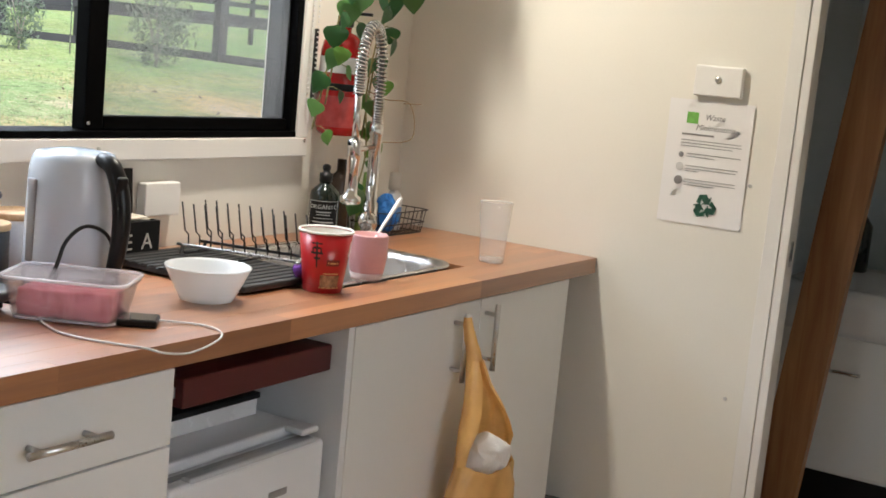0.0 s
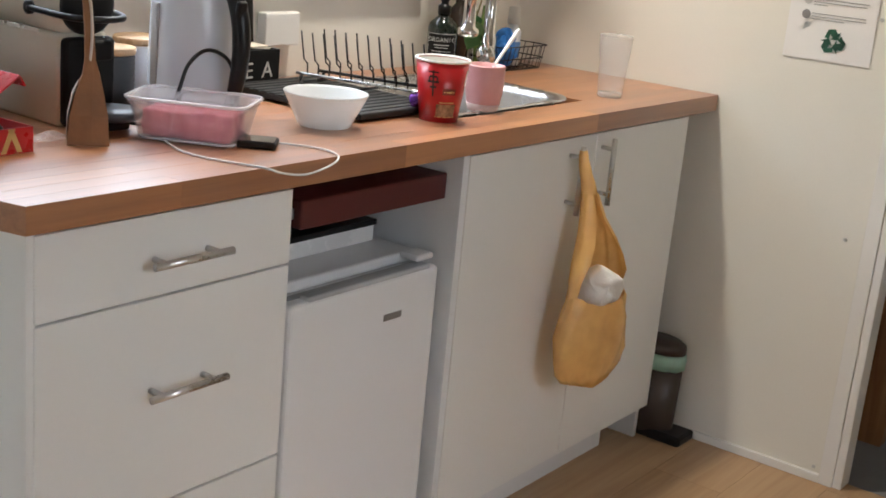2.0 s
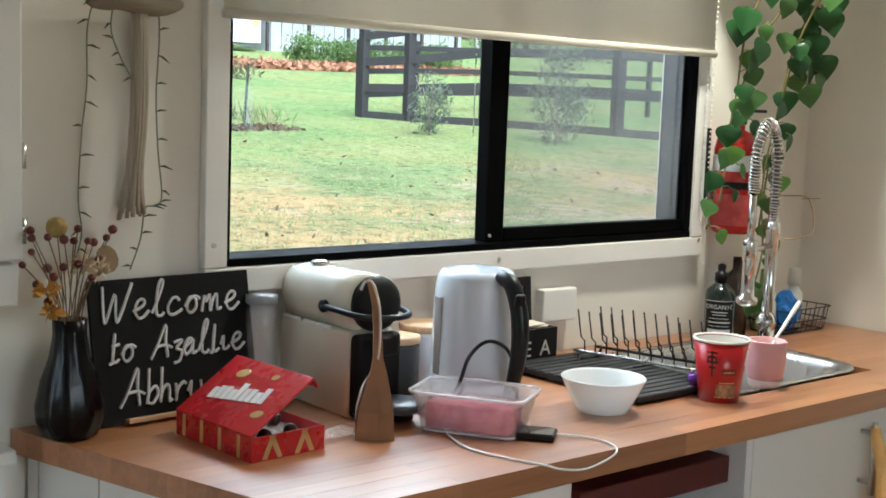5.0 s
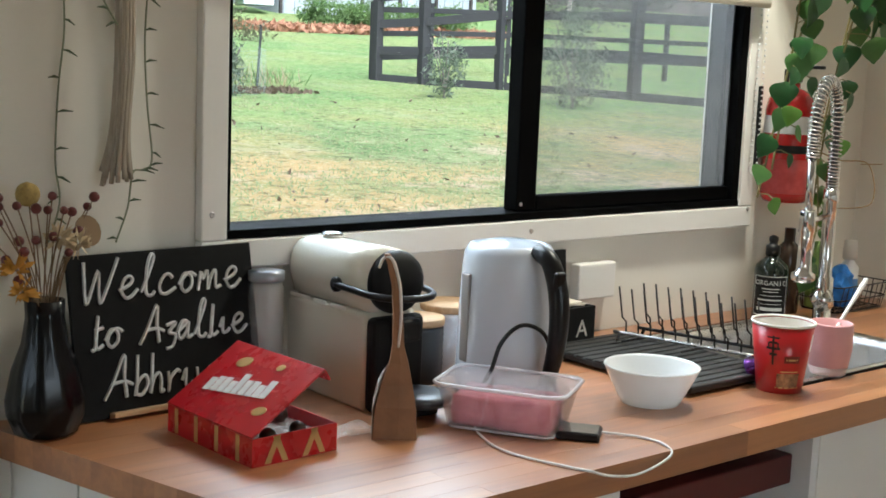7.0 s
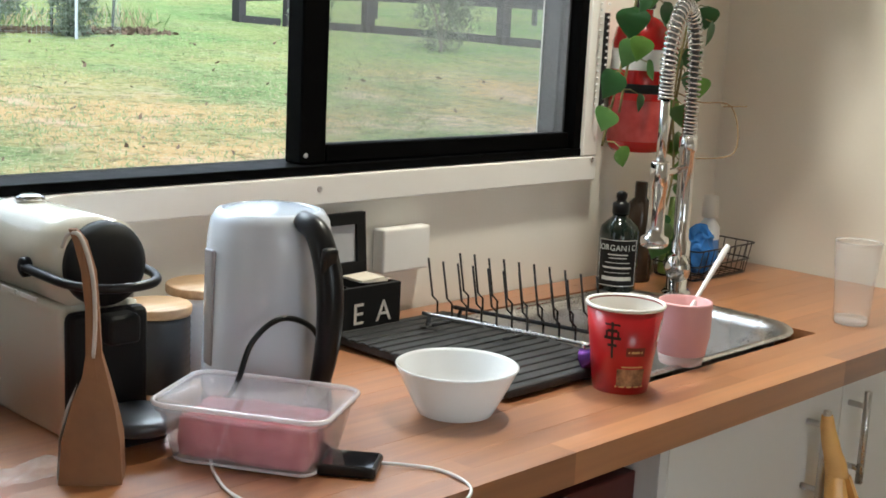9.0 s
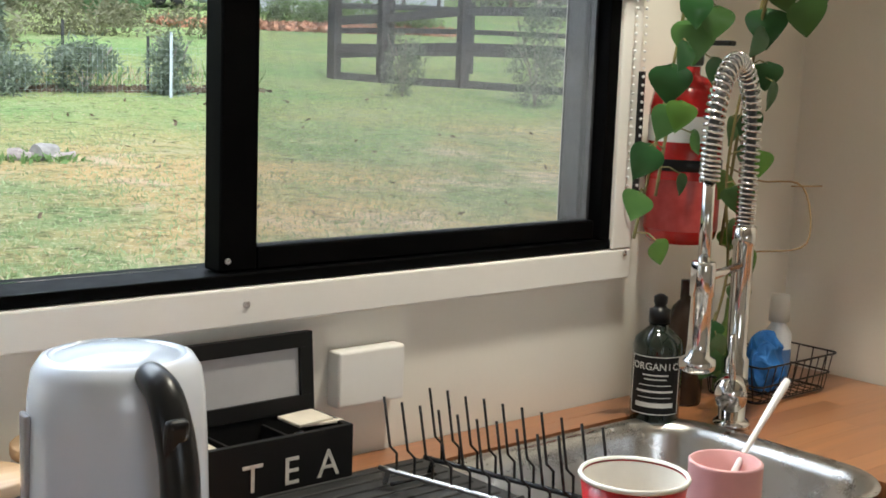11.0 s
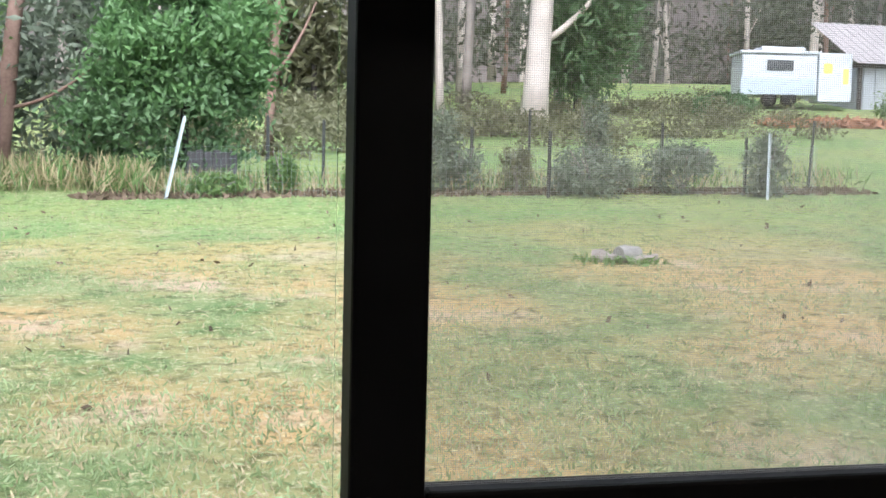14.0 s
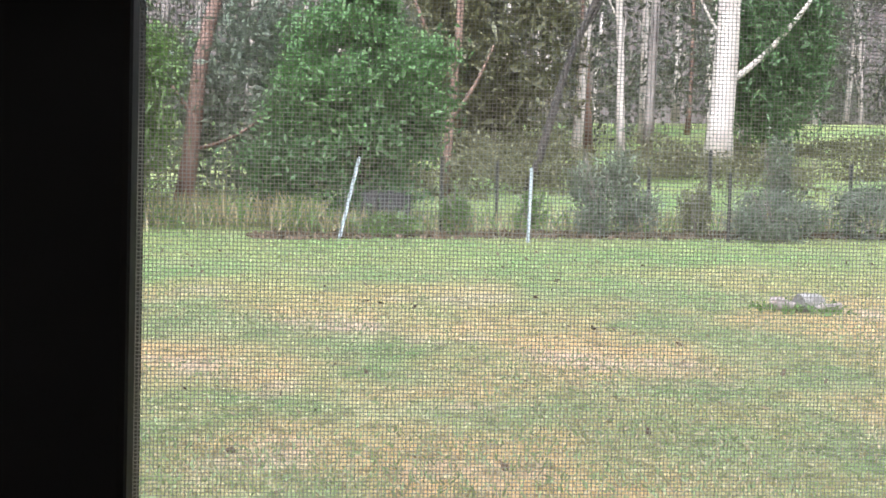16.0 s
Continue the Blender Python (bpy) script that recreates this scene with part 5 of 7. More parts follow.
# narrow kraft gift bag with a thin handle
M_KRAFT = mat("kraft_paper", (0.25, 0.12, 0.055), 0.75, vary=0.15, scale=20, bump=0.25)
M_PALE = mat("pale_paper", (0.62, 0.58, 0.53), 0.75, vary=0.06, scale=20, bump=0.2)
gb = thing("gift_bag", pose(-1.692, -0.355, TOP, 0, 0, -36), "tall narrow brown kraft paper gift bag", "paper bag")
bm = bmesh.new()
rr = []
for z, w, d, sh in ((0.0, 0.031, 0.023, 0), (0.045, 0.029, 0.021, 0.0), (0.075, 0.022, 0.015, 0.001), (0.105, 0.013, 0.010, 0.003), (0.130, 0.0075, 0.007, 0.002), (0.175, 0.0065, 0.006, 0.0), (0.215, 0.006, 0.006, -0.004), (0.245, 0.0055, 0.005, -0.010), (0.258, 0.004, 0.004, -0.018)):
    ring = [bm.verts.new((sx * w + sh, sy * d, z)) for sx, sy in ((-1, -1), (0.15, -1.12), (1, -1), (1, 0.1), (1, 1), (-0.1, 1.1), (-1, 1), (-1, -0.1))]
    for k, v in enumerate(ring):
        if z > 0.02:
            v.co += 0.0022 * noise.noise_vector(v.co * 60 + Vector((k, 0, 0)))
    rr.append(ring)
for a, b in zip(rr, rr[1:]):
    for i in range(8):
        bm.faces.new((a[i], a[(i + 1) % 8], b[(i + 1) % 8], b[i]))
bm.faces.new(rr[0][::-1])
bm.faces.new(rr[-1])
under("sack", bm, M_KRAFT, gb)
bm = bmesh.new()
q = [bm.verts.new(p) for p in ((-0.0325, -0.0225, 0.002), (-0.0325, 0.0225, 0.002), (-0.0308, 0.0205, 0.046), (-0.0245, 0.0145, 0.077), (-0.0145, 0.0, 0.100), (-0.0245, -0.0145, 0.077), (-0.0308, -0.0205, 0.046))]
bm.faces.new(q)
bmesh.ops.solidify(bm, geom=bm.faces[:], thickness=0.0006)
under("side_face", bm, M_PALE, gb, "pale paper side gusset")
under("ribbon", newtube(bend([(0.002, -0.007, 0.128), (0.004, -0.010, 0.170), (0.001, -0.009, 0.215), (-0.010, -0.006, 0.250), (-0.022, -0.002, 0.252), (-0.028, 0.0, 0.238)], 5), 0.0022, 6), M_PALE, gb, "pale folded edge", True)

# open red box of chocolates
M_RED = mat("red_card", (0.46, 0.008, 0.016), 0.28, vary=0.06, scale=14, bump=0.02, coat=0.3)
M_GOLD = mat("gold_print", (0.62, 0.42, 0.17), 0.35, 0.2, vary=0.08)
M_PRINT = mat("white_print", (0.80, 0.77, 0.76), 0.4, vary=0.03)
M_CHOC = mat("chocolate", (0.035, 0.014, 0.008), 0.35, vary=0.15)
cb = thing("chocolate_box", pose(-1.872, -0.268, TOP, 0, 0, 3), "open red card chocolate box with gold stripes", "box of chocolates")
bw, bl, bh = 0.068, 0.103, 0.038
for nm, b in (("box_bottom", (-bw, bw, -bl, bl, 0, 0.002)), ("box_side", (-bw, bw, -bl, -bl + 0.002, 0.002, bh)), ("box_side", (-bw, bw, bl - 0.002, bl, 0.002, bh)), ("box_side", (-bw, -bw + 0.002, -bl + 0.002, bl - 0.002, 0.002, bh)), ("box_side", (bw - 0.002, bw, -bl + 0.002, bl - 0.002, 0.002, bh))):
    under(nm, newbox(*b), M_RED, cb)
lidm = Matrix.Translation((-bw, 0, bh)) @ pose(0, 0, 0, 0, -33, 0)
lid = under("lid", newbox(0.0, 0.137, -bl, bl, 0.0, 0.003, 0.001, m=lidm), M_RED, cb)
under("lid_flap", newbox(0.134, 0.137, -bl, bl, 0.0, 0.016, m=lidm @ Matrix.Translation((0, 0, -0.016))), M_RED, lid)
random.seed(11)
for k in range(4):
    m = Matrix.Translation((-0.045 + 0.030 * k, 0, 0)) @ Matrix.Shear("XY", 4, (0.45 * (-1) ** k, 0))
    under("gold_stripe", newbox(-0.0045, 0.0045, -bl - 0.0006, -bl + 0.0001, 0.002, bh - 0.001, m=m), M_GOLD, cb)
for k in range(4):
    m = Matrix.Translation((0, -0.07 + 0.05 * k, 0))
    under("gold_stripe", newbox(-bw - 0.0006, -bw + 0.0001, -0.004, 0.004, 0.002, bh - 0.001, m=m), M_GOLD, cb)
for k, (x, yv, r, s) in enumerate(((0.105, 0.045, 0.010, 1.5), (0.040, -0.07, 0.008, 1.6), (0.115, -0.03, 0.006, 1.3))):
    under("gold_ball", newlathe([(0, 0.0032), (r, 0.0032), (r * 0.9, 0.0042), (0, 0.0044)], 18, lidm @ pose(x, yv, 0, 0, 0, 20), (1, s, 1)), M_GOLD, lid)
for k in range(9):
    hgt = 1.3 * (0.026, 0.018, 0.022, 0.022, 0.030, 0.018, 0.022, 0.022, 0.019)[k]
    under("script_bar", newbox(0.050, 0.050 + hgt, -0.066 + 0.0142 * k, -0.0535 + 0.0142 * k, 0.003, 0.0044, 0.0007, m=lidm @ pose(0, 0, 0, 0, 0, 9)), M_PRINT, lid)
under("liner_tray", newbox(-bw + 0.004, bw - 0.004, -bl + 0.004, bl - 0.004, 0.006, 0.022, 0.002), glassy("clear_tray", (0.85, 0.83, 0.8), 0.3, 0.1), cb, "clear plastic inner tray")
for k in range(11):
    bm = bmesh.new()
    bmesh.ops.create_icosphere(bm, subdivisions=3, radius=0.0115, matrix=pose(random.uniform(-0.045, 0.05), random.uniform(-0.085, 0.085), 0.031))
    under("chocolate", bm, M_CHOC, cb, "", True)
wrap = thing("plastic_wrap", pose(-1.742, -0.318, TOP), "crumpled clear plastic wrapper lying on the worktop", "wrapper")
bm = bmesh.new()
bmesh.ops.create_grid(bm, x_segments=14, y_segments=10, size=0.5, matrix=Matrix.Diagonal((0.085, 0.05, 1, 1)))
for v in bm.verts:
    n = noise.noise_vector(v.co * 55 + Vector((3, 1, 2)))
    v.co += Vector((n.x * 0.006, n.y * 0.006, 0.007 + 0.008 * n.z))
under("sheet", bm, glassy("clear_film", (0.9, 0.9, 0.92), 0.25, 0.08), wrap, "", False)

# takeaway tub of frozen meat, with the phone and its white cable
M_TUB = glassy("cloudy_plastic", (0.90, 0.84, 0.90), 0.15, 0.12)
M_MEAT = mat("pink_meat", (0.50, 0.045, 0.085), 0.4, vary=0.25, scale=35, fine=120, bump=0.4, second=(0.74, 0.22, 0.28))
tub = thing("plastic_tub", pose(-1.526, -0.410, TOP + 0.0005, 0, 0, -59) @ Matrix.Diagonal((1.06, 1.06, 1.04, 1)), "cloudy plastic takeaway tub of frozen pink meat", "food container")


def tub_shell(outer, n=6):
    bm = bmesh.new()
    rings = []
    for x, y, z, r in outer:
        rings.append([bm.verts.new((px, py, z)) for px, py in rrect(-x, x, -y, y, r, n)])
    for a, b in zip(rings, rings[1:]):
        for i in range(len(a)):
            bm.faces.new((a[i], a[(i + 1) % len(a)], b[(i + 1) % len(a)], b[i]))
    bm.faces.new(rings[0][::-1])
    bm.faces.new(rings[-1])
    bmesh.ops.recalc_face_normals(bm, faces=bm.faces)
    return bm


under("shell", tub_shell([(0.072, 0.043, 0.0, 0.014), (0.076, 0.047, 0.004, 0.016), (0.088, 0.059, 0.057, 0.02), (0.091, 0.062, 0.057, 0.02), (0.091, 0.062, 0.063, 0.02), (0.0865, 0.0575, 0.0625, 0.02), (0.074, 0.045, 0.005, 0.015), (0.070, 0.041, 0.002, 0.013)]), M_TUB, tub, "", True)
under("lid", tub_shell([(0.090, 0.061, 0.0634, 0.02), (0.0925, 0.0635, 0.064, 0.021), (0.0925, 0.0635, 0.067, 0.021), (0.088, 0.059, 0.068, 0.02), (0.084, 0.055, 0.0655, 0.018)]), M_TUB, tub, "", True)
M_TUBRIM = glassy("cloudy_rim", (0.92, 0.88, 0.92), 0.55, 0.12)
under("rim", newtube([(x, y, 0.0655) for x, y in rrect(-0.0925, 0.0925, -0.0635, 0.0635, 0.021, 6)], 0.0026, 8, closed=True), M_TUBRIM, tub, "cloudy white rolled rim", True)
under("foot_edge", newtube([(x, y, 0.0035) for x, y in rrect(-0.074, 0.074, -0.045, 0.045, 0.015, 6)], 0.0018, 6, closed=True), M_TUBRIM, tub, "", True)
bm = bmesh.new()
bmesh.ops.create_cube(bm, size=1.0)
bmesh.ops.subdivide_edges(bm, edges=bm.edges, cuts=7, use_grid_fill=True)
for v in bm.verts:
    c = v.co
    c.x, c.y, c.z = c.x * 0.136, c.y * 0.080, 0.0065 + (c.z + 0.5) * 0.040
    c += 0.004 * noise.noise_vector(c * 70)
    c.z = max(c.z, 0.006)
under("meat", bm, M_MEAT, tub, "frozen pink meat", True)
ph = thing("phone", pose(-1.468, -0.505, TOP, 0, 0, -52), "black phone lying with a white charging cable", "phone")
under("case", newbox(-0.036, 0.027, -0.027, 0.027, 0.0, 0.012, 0.004, 3), M_BLACK, ph)
under("screen", newbox(-0.032, 0.023, -0.0235, 0.0235, 0.0121, 0.0127, 0.0002), mat("dark_glass", (0.02, 0.02, 0.024), 0.04, vary=0.02, bump=0, coat=1.0), ph, "glossy dark screen")
wc = thing("charging_cable", pose(0, 0, 0), "thin white charging cable looping over the worktop edge", "cable")
under("cord", newtube(bend([(-1.450, -0.510, 0.906), (-1.405, -0.555, 0.9025), (-1.402, -0.600, 0.9025), (-1.412, -0.6235, 0.897), (-1.440, -0.6255, 0.887), (-1.490, -0.6260, 0.881), (-1.540, -0.6250, 0.889), (-1.572, -0.6225, 0.900), (-1.590, -0.596, 0.9025), (-1.610, -0.535, 0.9025), (-1.612, -0.48, 0.9025), (-1.592, -0.425, 0.9025), (-1.575, -0.395, 0.903)], 7), 0.0019, 8), M_WHITE_PL, wc, "", True)

# white glass bowl
M_OPAL = thin("opal_glass", (0.84, 0.85, 0.85), 0.25, 0.12)
bo = thing("bowl", pose(-1.238, -0.432, TOP), "white opal glass bowl on the worktop", "bowl")
under("shell", newlathe([(0, 0.002), (0.040, 0.002), (0.042, 0.0), (0.046, 0.001), (0.052, 0.012), (0.064, 0.035), (0.075, 0.058), (0.0765, 0.061), (0.0745, 0.062), (0.072, 0.058), (0.060, 0.033), (0.047, 0.010), (0.04, 0.006), (0, 0.005)], 56), M_OPAL, bo, "", True)

# instant noodle cup
M_CUP = mat("cup_red", (0.43, 0.008, 0.012), 0.3, vary=0.04, scale=10, bump=0.01, coat=0.2)
nc = thing("noodle_cup", pose(-0.980, -0.492, TOP, 0, 0, 0), "empty red paper instant noodle cup with printed sides", "paper cup")
r_at = lambda z: 0.0365 + 0.0155 * z / 0.118
under("wall", newlathe([(0, 0.004), (0.034, 0.004), (0.0355, 0.0), (0.037, 0.0), (r_at(0.115), 0.115), (r_at(0.115) - 0.0012, 0.115), (0.036, 0.008), (0, 0.008)], 48), M_CUP, nc, "", True)
under("rim", newlathe([(0.0505, 0.114), (0.0528, 0.1135), (0.0540, 0.116), (0.0528, 0.1185), (0.0505, 0.118), (0.0495, 0.116)], 48), mat("paper_white", (0.80, 0.78, 0.74), 0.5), nc, "white rolled rim", True)
under("inside", newlathe([(0, 0.0085), (0.0345, 0.0085), (0.0494, 0.114)], 40), mat("paper_inside", (0.78, 0.74, 0.68), 0.5), nc, "white paper inside", True)


def wrap_patch(z0, z1, a0, a1, off=0.0004, n=10):
    """A printed patch that follows the cup's round side."""
    bm = bmesh.new()
    col = []
    for i in range(n + 1):
        a = radians(a0 + (a1 - a0) * i / n)
        col.append([bm.verts.new(((r_at(z) + o) * math.cos(a), (r_at(z) + o) * math.sin(a), z)) for z, o in ((z0, off), (z1, off))])
    for p, q in zip(col, col[1:]):
        bm.faces.new((p[0], q[0], q[1], p[1]))
    return bm


M_CUPBLACK = mat("print_black", (0.02, 0.012, 0.012), 0.35)
M_FOOD = mat("print_food", (0.10, 0.035, 0.02), 0.4, vary=0.5, scale=60, fine=300, bump=0, second=(0.50, 0.27, 0.13))
under("printed_picture", wrap_patch(0.012, 0.036, 208, 262, 0.0005), M_FOOD, nc, "printed bowl of noodles")
under("black_band", wrap_patch(0.002, 0.012, 150, 330, 0.0003, 24), M_CUPBLACK, nc)
for z0, z1, a0, a1, m in ((0.095, 0.098, 186, 210, M_CUPBLACK), (0.086, 0.090, 190, 206, M_CUPBLACK), (0.076, 0.080, 184, 212, M_CUPBLACK), (0.066, 0.070, 190, 206, M_CUPBLACK), (0.050, 0.100, 196, 200, M_CUPBLACK), (0.080, 0.088, 187, 190, M_CUPBLACK), (0.080, 0.088, 206, 209, M_CUPBLACK), (0.054, 0.066, 222, 256, mat("print_maroon", (0.16, 0.02, 0.012), 0.35)), (0.058, 0.061, 226, 252, M_GOLD), (0.038, 0.040, 216, 256, M_GOLD), (0.070, 0.100, 285, 302, M_PRINT), (0.010, 0.0125, 205, 265, M_GOLD)):
    under("print", wrap_patch(z0, z1, a0, a1, 0.0007, 4), m, nc)

# pink cup with a white spoon
M_PINK = mat("pink_ceramic", (0.68, 0.38, 0.38), 0.35, vary=0.05, scale=12, bump=0.03)
pc = thing("ceramic_cup", pose(-0.806, -0.472, TOP), "ribbed pink ceramic cup with a bare base", "cup")
prof = [(0, 0.003), (0.024, 0.003), (0.026, 0.0), (0.029, 0.002)]
for k in range(30):
    z = 0.016 + 0.076 * k / 29
    prof.append((0.034 + 0.005 * min(1, (z - 0.016) / 0.03) + (0.0005 if k % 2 else 0.0), z))
prof += [(0.0375, 0.094), (0.0355, 0.093), (0.034, 0.03), (0.026, 0.01), (0, 0.008)]
under("wall", newlathe(prof, 44), M_PINK, pc, "", True)
under("bare_base", newlathe([(0.0292, 0.002), (0.0345, 0.016), (0.0350, 0.0165), (0.0300, 0.001)], 44), mat("bare_clay", (0.72, 0.55, 0.50), 0.6), pc, "unglazed paler base", True)
sp = thing("spoon", pose(-0.806, -0.472, TOP), "white plastic spoon leaning in the pink cup", "spoon")
bm = bmesh.new()
tube(bm, bend([(-0.010, 0.004, 0.012), (0.026, 0.006, 0.075), (0.075, 0.012, 0.115), (0.135, 0.02, 0.157)], 5), 0.0035, 8, [0.008, 0.0075, 0.007, 0.006, 0.005, 0.004, 0.0035, 0.0035, 0.0035, 0.0035, 0.0036, 0.004, 0.0045, 0.005, 0.0052, 0.004])
under("spoon_body", bm, M_WHITE_PL, sp, "", True)
cap = thing("coffee_capsule", pose(-0.985, -0.435, 0.9240, 60, 20, 0), "purple aluminium coffee capsule in the dish rack", "capsule")
under("cup", newlathe([(0, 0.026), (0.010, 0.026), (0.013, 0.022), (0.0145, 0.004), (0.018, 0.002), (0.018, 0.0), (0, 0.0)], 24), mat("purple_foil", (0.16, 0.06, 0.36), 0.22, 0.8, vary=0.1), cap, "", True)

# drinking glass
M_TUMBLER = glassy("tumbler_glass", (0.80, 0.80, 0.80), 0.10, 0.02)
gl = thing("drinking_glass", pose(-0.345, -0.505, TOP), "empty faceted clear drinking glass", "glass")
bm = bmesh.new()
rings = []
for r, z, fac in ((0.029, 0.0, 1), (0.0305, 0.003, 1), (0.0315, 0.04, 1), (0.0345, 0.085, 1), (0.0365, 0.093, 0.4), (0.0360, 0.10, 0), (0.0390, 0.14, 0), (0.0372, 0.1405, 0), (0.0342, 0.098, 0), (0.0325, 0.088, 0), (0.0275, 0.014, 0), (0.020, 0.012, 0)):
    ring = []
    for i in range(40):
        a = 2 * math.pi * i / 40
        flat = math.cos(math.pi / 10) / math.cos((a % (math.pi / 5)) - math.pi / 10) if fac else 1
        ring.append(bm.verts.new((r * (1 + fac * (flat - 1)) * math.cos(a), r * (1 + fac * (flat - 1)) * math.sin(a), z)))
    rings.append(ring)
for a, b in zip(rings, rings[1:]):
    for i in range(40):
        bm.faces.new((a[i], a[(i + 1) % 40], b[(i + 1) % 40], b[i]))
bm.faces.new(rings[0][::-1])
bm.faces.new(rings[-1])
bmesh.ops.recalc_face_normals(bm, faces=bm.faces)
under("tumbler", bm, M_TUMBLER, gl, "", True)
M_RIM = glassy("tumbler_thick_glass", (0.92, 0.92, 0.92), 0.30, 0.03)
under("rim", newlathe([(0.0371, 0.1400), (0.0391, 0.1402), (0.0394, 0.1418), (0.0372, 0.1420), (0.0371, 0.1400)], 40), M_RIM, gl, "thick rolled rim", True)
under("thick_base", newlathe([(0.0, 0.0008), (0.027, 0.0008), (0.0278, 0.006), (0.0270, 0.0118), (0.0, 0.0118)], 32), M_RIM, gl, "thick glass foot", True)

# soap bottle with pump cap
M_BOTTLE = mat("dark_green_bottle", (0.008, 0.014, 0.010), 0.10, vary=0.1, bump=0, coat=0.5)
M_LABEL = mat("black_label", (0.006, 0.006, 0.007), 0.5, spec=0.25)
M_INK = mat("label_print", (0.62, 0.62, 0.60), 0.5)
so = thing("soap_bottle", pose(-0.478, -0.108, TOP, 0, 0, -53), "dark green soap bottle with a black printed label", "soap bottle")
under("bottle", newlathe([(0, 0), (0.034, 0), (0.036, 0.004), (0.036, 0.108), (0.033, 0.120), (0.020, 0.132), (0.014, 0.137), (0.014, 0.142), (0, 0.142)], 36), M_BOTTLE, so, "", True)
under("pump_cap", newlathe([(0, 0.1421), (0.0155, 0.1421), (0.0155, 0.162), (0.010, 0.164), (0.008, 0.168), (0.010, 0.172), (0.010, 0.180), (0.004, 0.184), (0, 0.184)], 24), M_BLACK, so, "", True)


def round_patch(r, z0, z1, half, n=10):
    bm = bmesh.new()
    col = []
    for i in range(n + 1):
        a = radians(-90 - half + 2 * half * i / n)
        col.append([bm.verts.new((r * math.cos(a), r * math.sin(a), z)) for z in (z0, z1)])
    for p, q in zip(col, col[1:]):
        bm.faces.new((p[0], q[0], q[1], p[1]))
    return bm


lb = under("label", round_patch(0.0363, 0.014, 0.098, 62, 16), M_LABEL, so)
for z0, z1, half in ((0.0135, 0.0148, 62), (0.0972, 0.0985, 62), (0.0705, 0.0725, 30), (0.0645, 0.066, 26), (0.046, 0.049, 44), (0.024, 0.031, 46), (0.056, 0.0572, 38), (0.038, 0.039, 40)):
    under("label_line", round_patch(0.0366, z0, z1, half, 12), M_INK, lb)
for sgn in (-62, 62):
    a = radians(-90 + sgn)
    under("label_line", newtube([(0.0365 * math.cos(a), 0.0365 * math.sin(a), 0.014), (0.0365 * math.cos(a), 0.0365 * math.sin(a), 0.098)], 0.0005, 4), M_INK, lb)
for ch, ang in zip("ORGANIC", range(-48, 49, 16)):
    a = radians(-90 + ang)
    writing(ch, 0.0145, Matrix.Translation((0.0366 * math.cos(a), 0.0366 * math.sin(a), 0.0835)) @ pose(0, 0, 0, 90, 0, ang), M_INK, so, "letter", 0.0002)

# wire caddy with cleaning things
cd = thing("wire_caddy", pose(0, 0, 0), "small black wire caddy beside the sink tap", "caddy")
CX0, CX1, CY0, CY1, CZ = -0.305, -0.095, -0.170, -0.050, 0.062
for z, g in ((0.903, 0.012), (0.930, 0.006), (0.9 + CZ, 0.0)):
    pts = [(x, y, z) for x, y in rrect(CX0 + g, CX1 - g, CY0 + g, CY1 - g, 0.012, 3)]
    under("ring_wire", newtube(pts, 0.0016, 6, closed=True), M_WIRE, cd, "", True)
for k in range(10):
    x = CX0 + 0.018 + (CX1 - CX0 - 0.036) * k / 9
    under("upright_wire", newtube([(x, CY0, 0.9 + CZ), (x, CY0 + 0.012, 0.903), (x, CY1 - 0.012, 0.903), (x, CY1, 0.9 + CZ)], 0.0011, 5), M_WIRE, cd)
for k in range(4):
    y = CY0 + 0.02 + (CY1 - CY0 - 0.04) * k / 3
    under("upright_wire", newtube([(CX0, y, 0.9 + CZ), (CX0 + 0.012, y, 0.903), (CX1 - 0.012, y, 0.903), (CX1, y, 0.9 + CZ)], 0.0011, 5), M_WIRE, cd)
sponge = thing("dish_cloth", pose(-0.225, -0.115, 0.905), "bright blue bunched cleaning cloth", "cloth")
bm = bmesh.new()
bmesh.ops.create_icosphere(bm, subdivisions=4, radius=0.04)
for v in bm.verts:
    v.co = Vector((v.co.x * 0.8, v.co.y * 0.8, 0.047 + v.co.z * 1.15)) + 0.013 * noise.noise_vector(v.co * 45)
    v.co.z = max(v.co.z, 0.0)
under("cloth", bm, mat("blue_cloth", (0.03, 0.17, 0.52), 0.7, vary=0.3, scale=40, bump=0.4), sponge, "", False)
sb = thing("spray_bottle", pose(-0.165, -0.10, 0.905), "small white bottle with a frosted cap", "bottle")
under("bottle", newlathe([(0, 0), (0.021, 0), (0.022, 0.003), (0.022, 0.085), (0.012, 0.10), (0.012, 0.104), (0, 0.104)], 24), mat("white_bottle", (0.70, 0.72, 0.74), 0.3), sb, "", True)
under("cap", newlathe([(0, 0.1045), (0.0165, 0.1045), (0.0165, 0.118), (0.0145, 0.148), (0, 0.150)], 24), thin("frosted_cap", (0.80, 0.78, 0.74), 0.5, 0.3), sb, "", True)
under("band", newlathe([(0.0222, 0.02), (0.0224, 0.06), (0.0222, 0.061)], 24), mat("blue_print", (0.10, 0.22, 0.5), 0.4), sb, "blue printed band", True)
gs = thing("dark_bottle", pose(-0.372, -0.075, 0.9), "dark brown dish-soap bottle behind the tap", "bottle")
under("bottle", newlathe([(0, 0), (0.027, 0), (0.029, 0.004), (0.029, 0.13), (0.022, 0.15), (0.012, 0.16), (0.012, 0.19), (0, 0.19)], 28), mat("brown_bottle", (0.035, 0.022, 0.015), 0.2), gs, "", True)
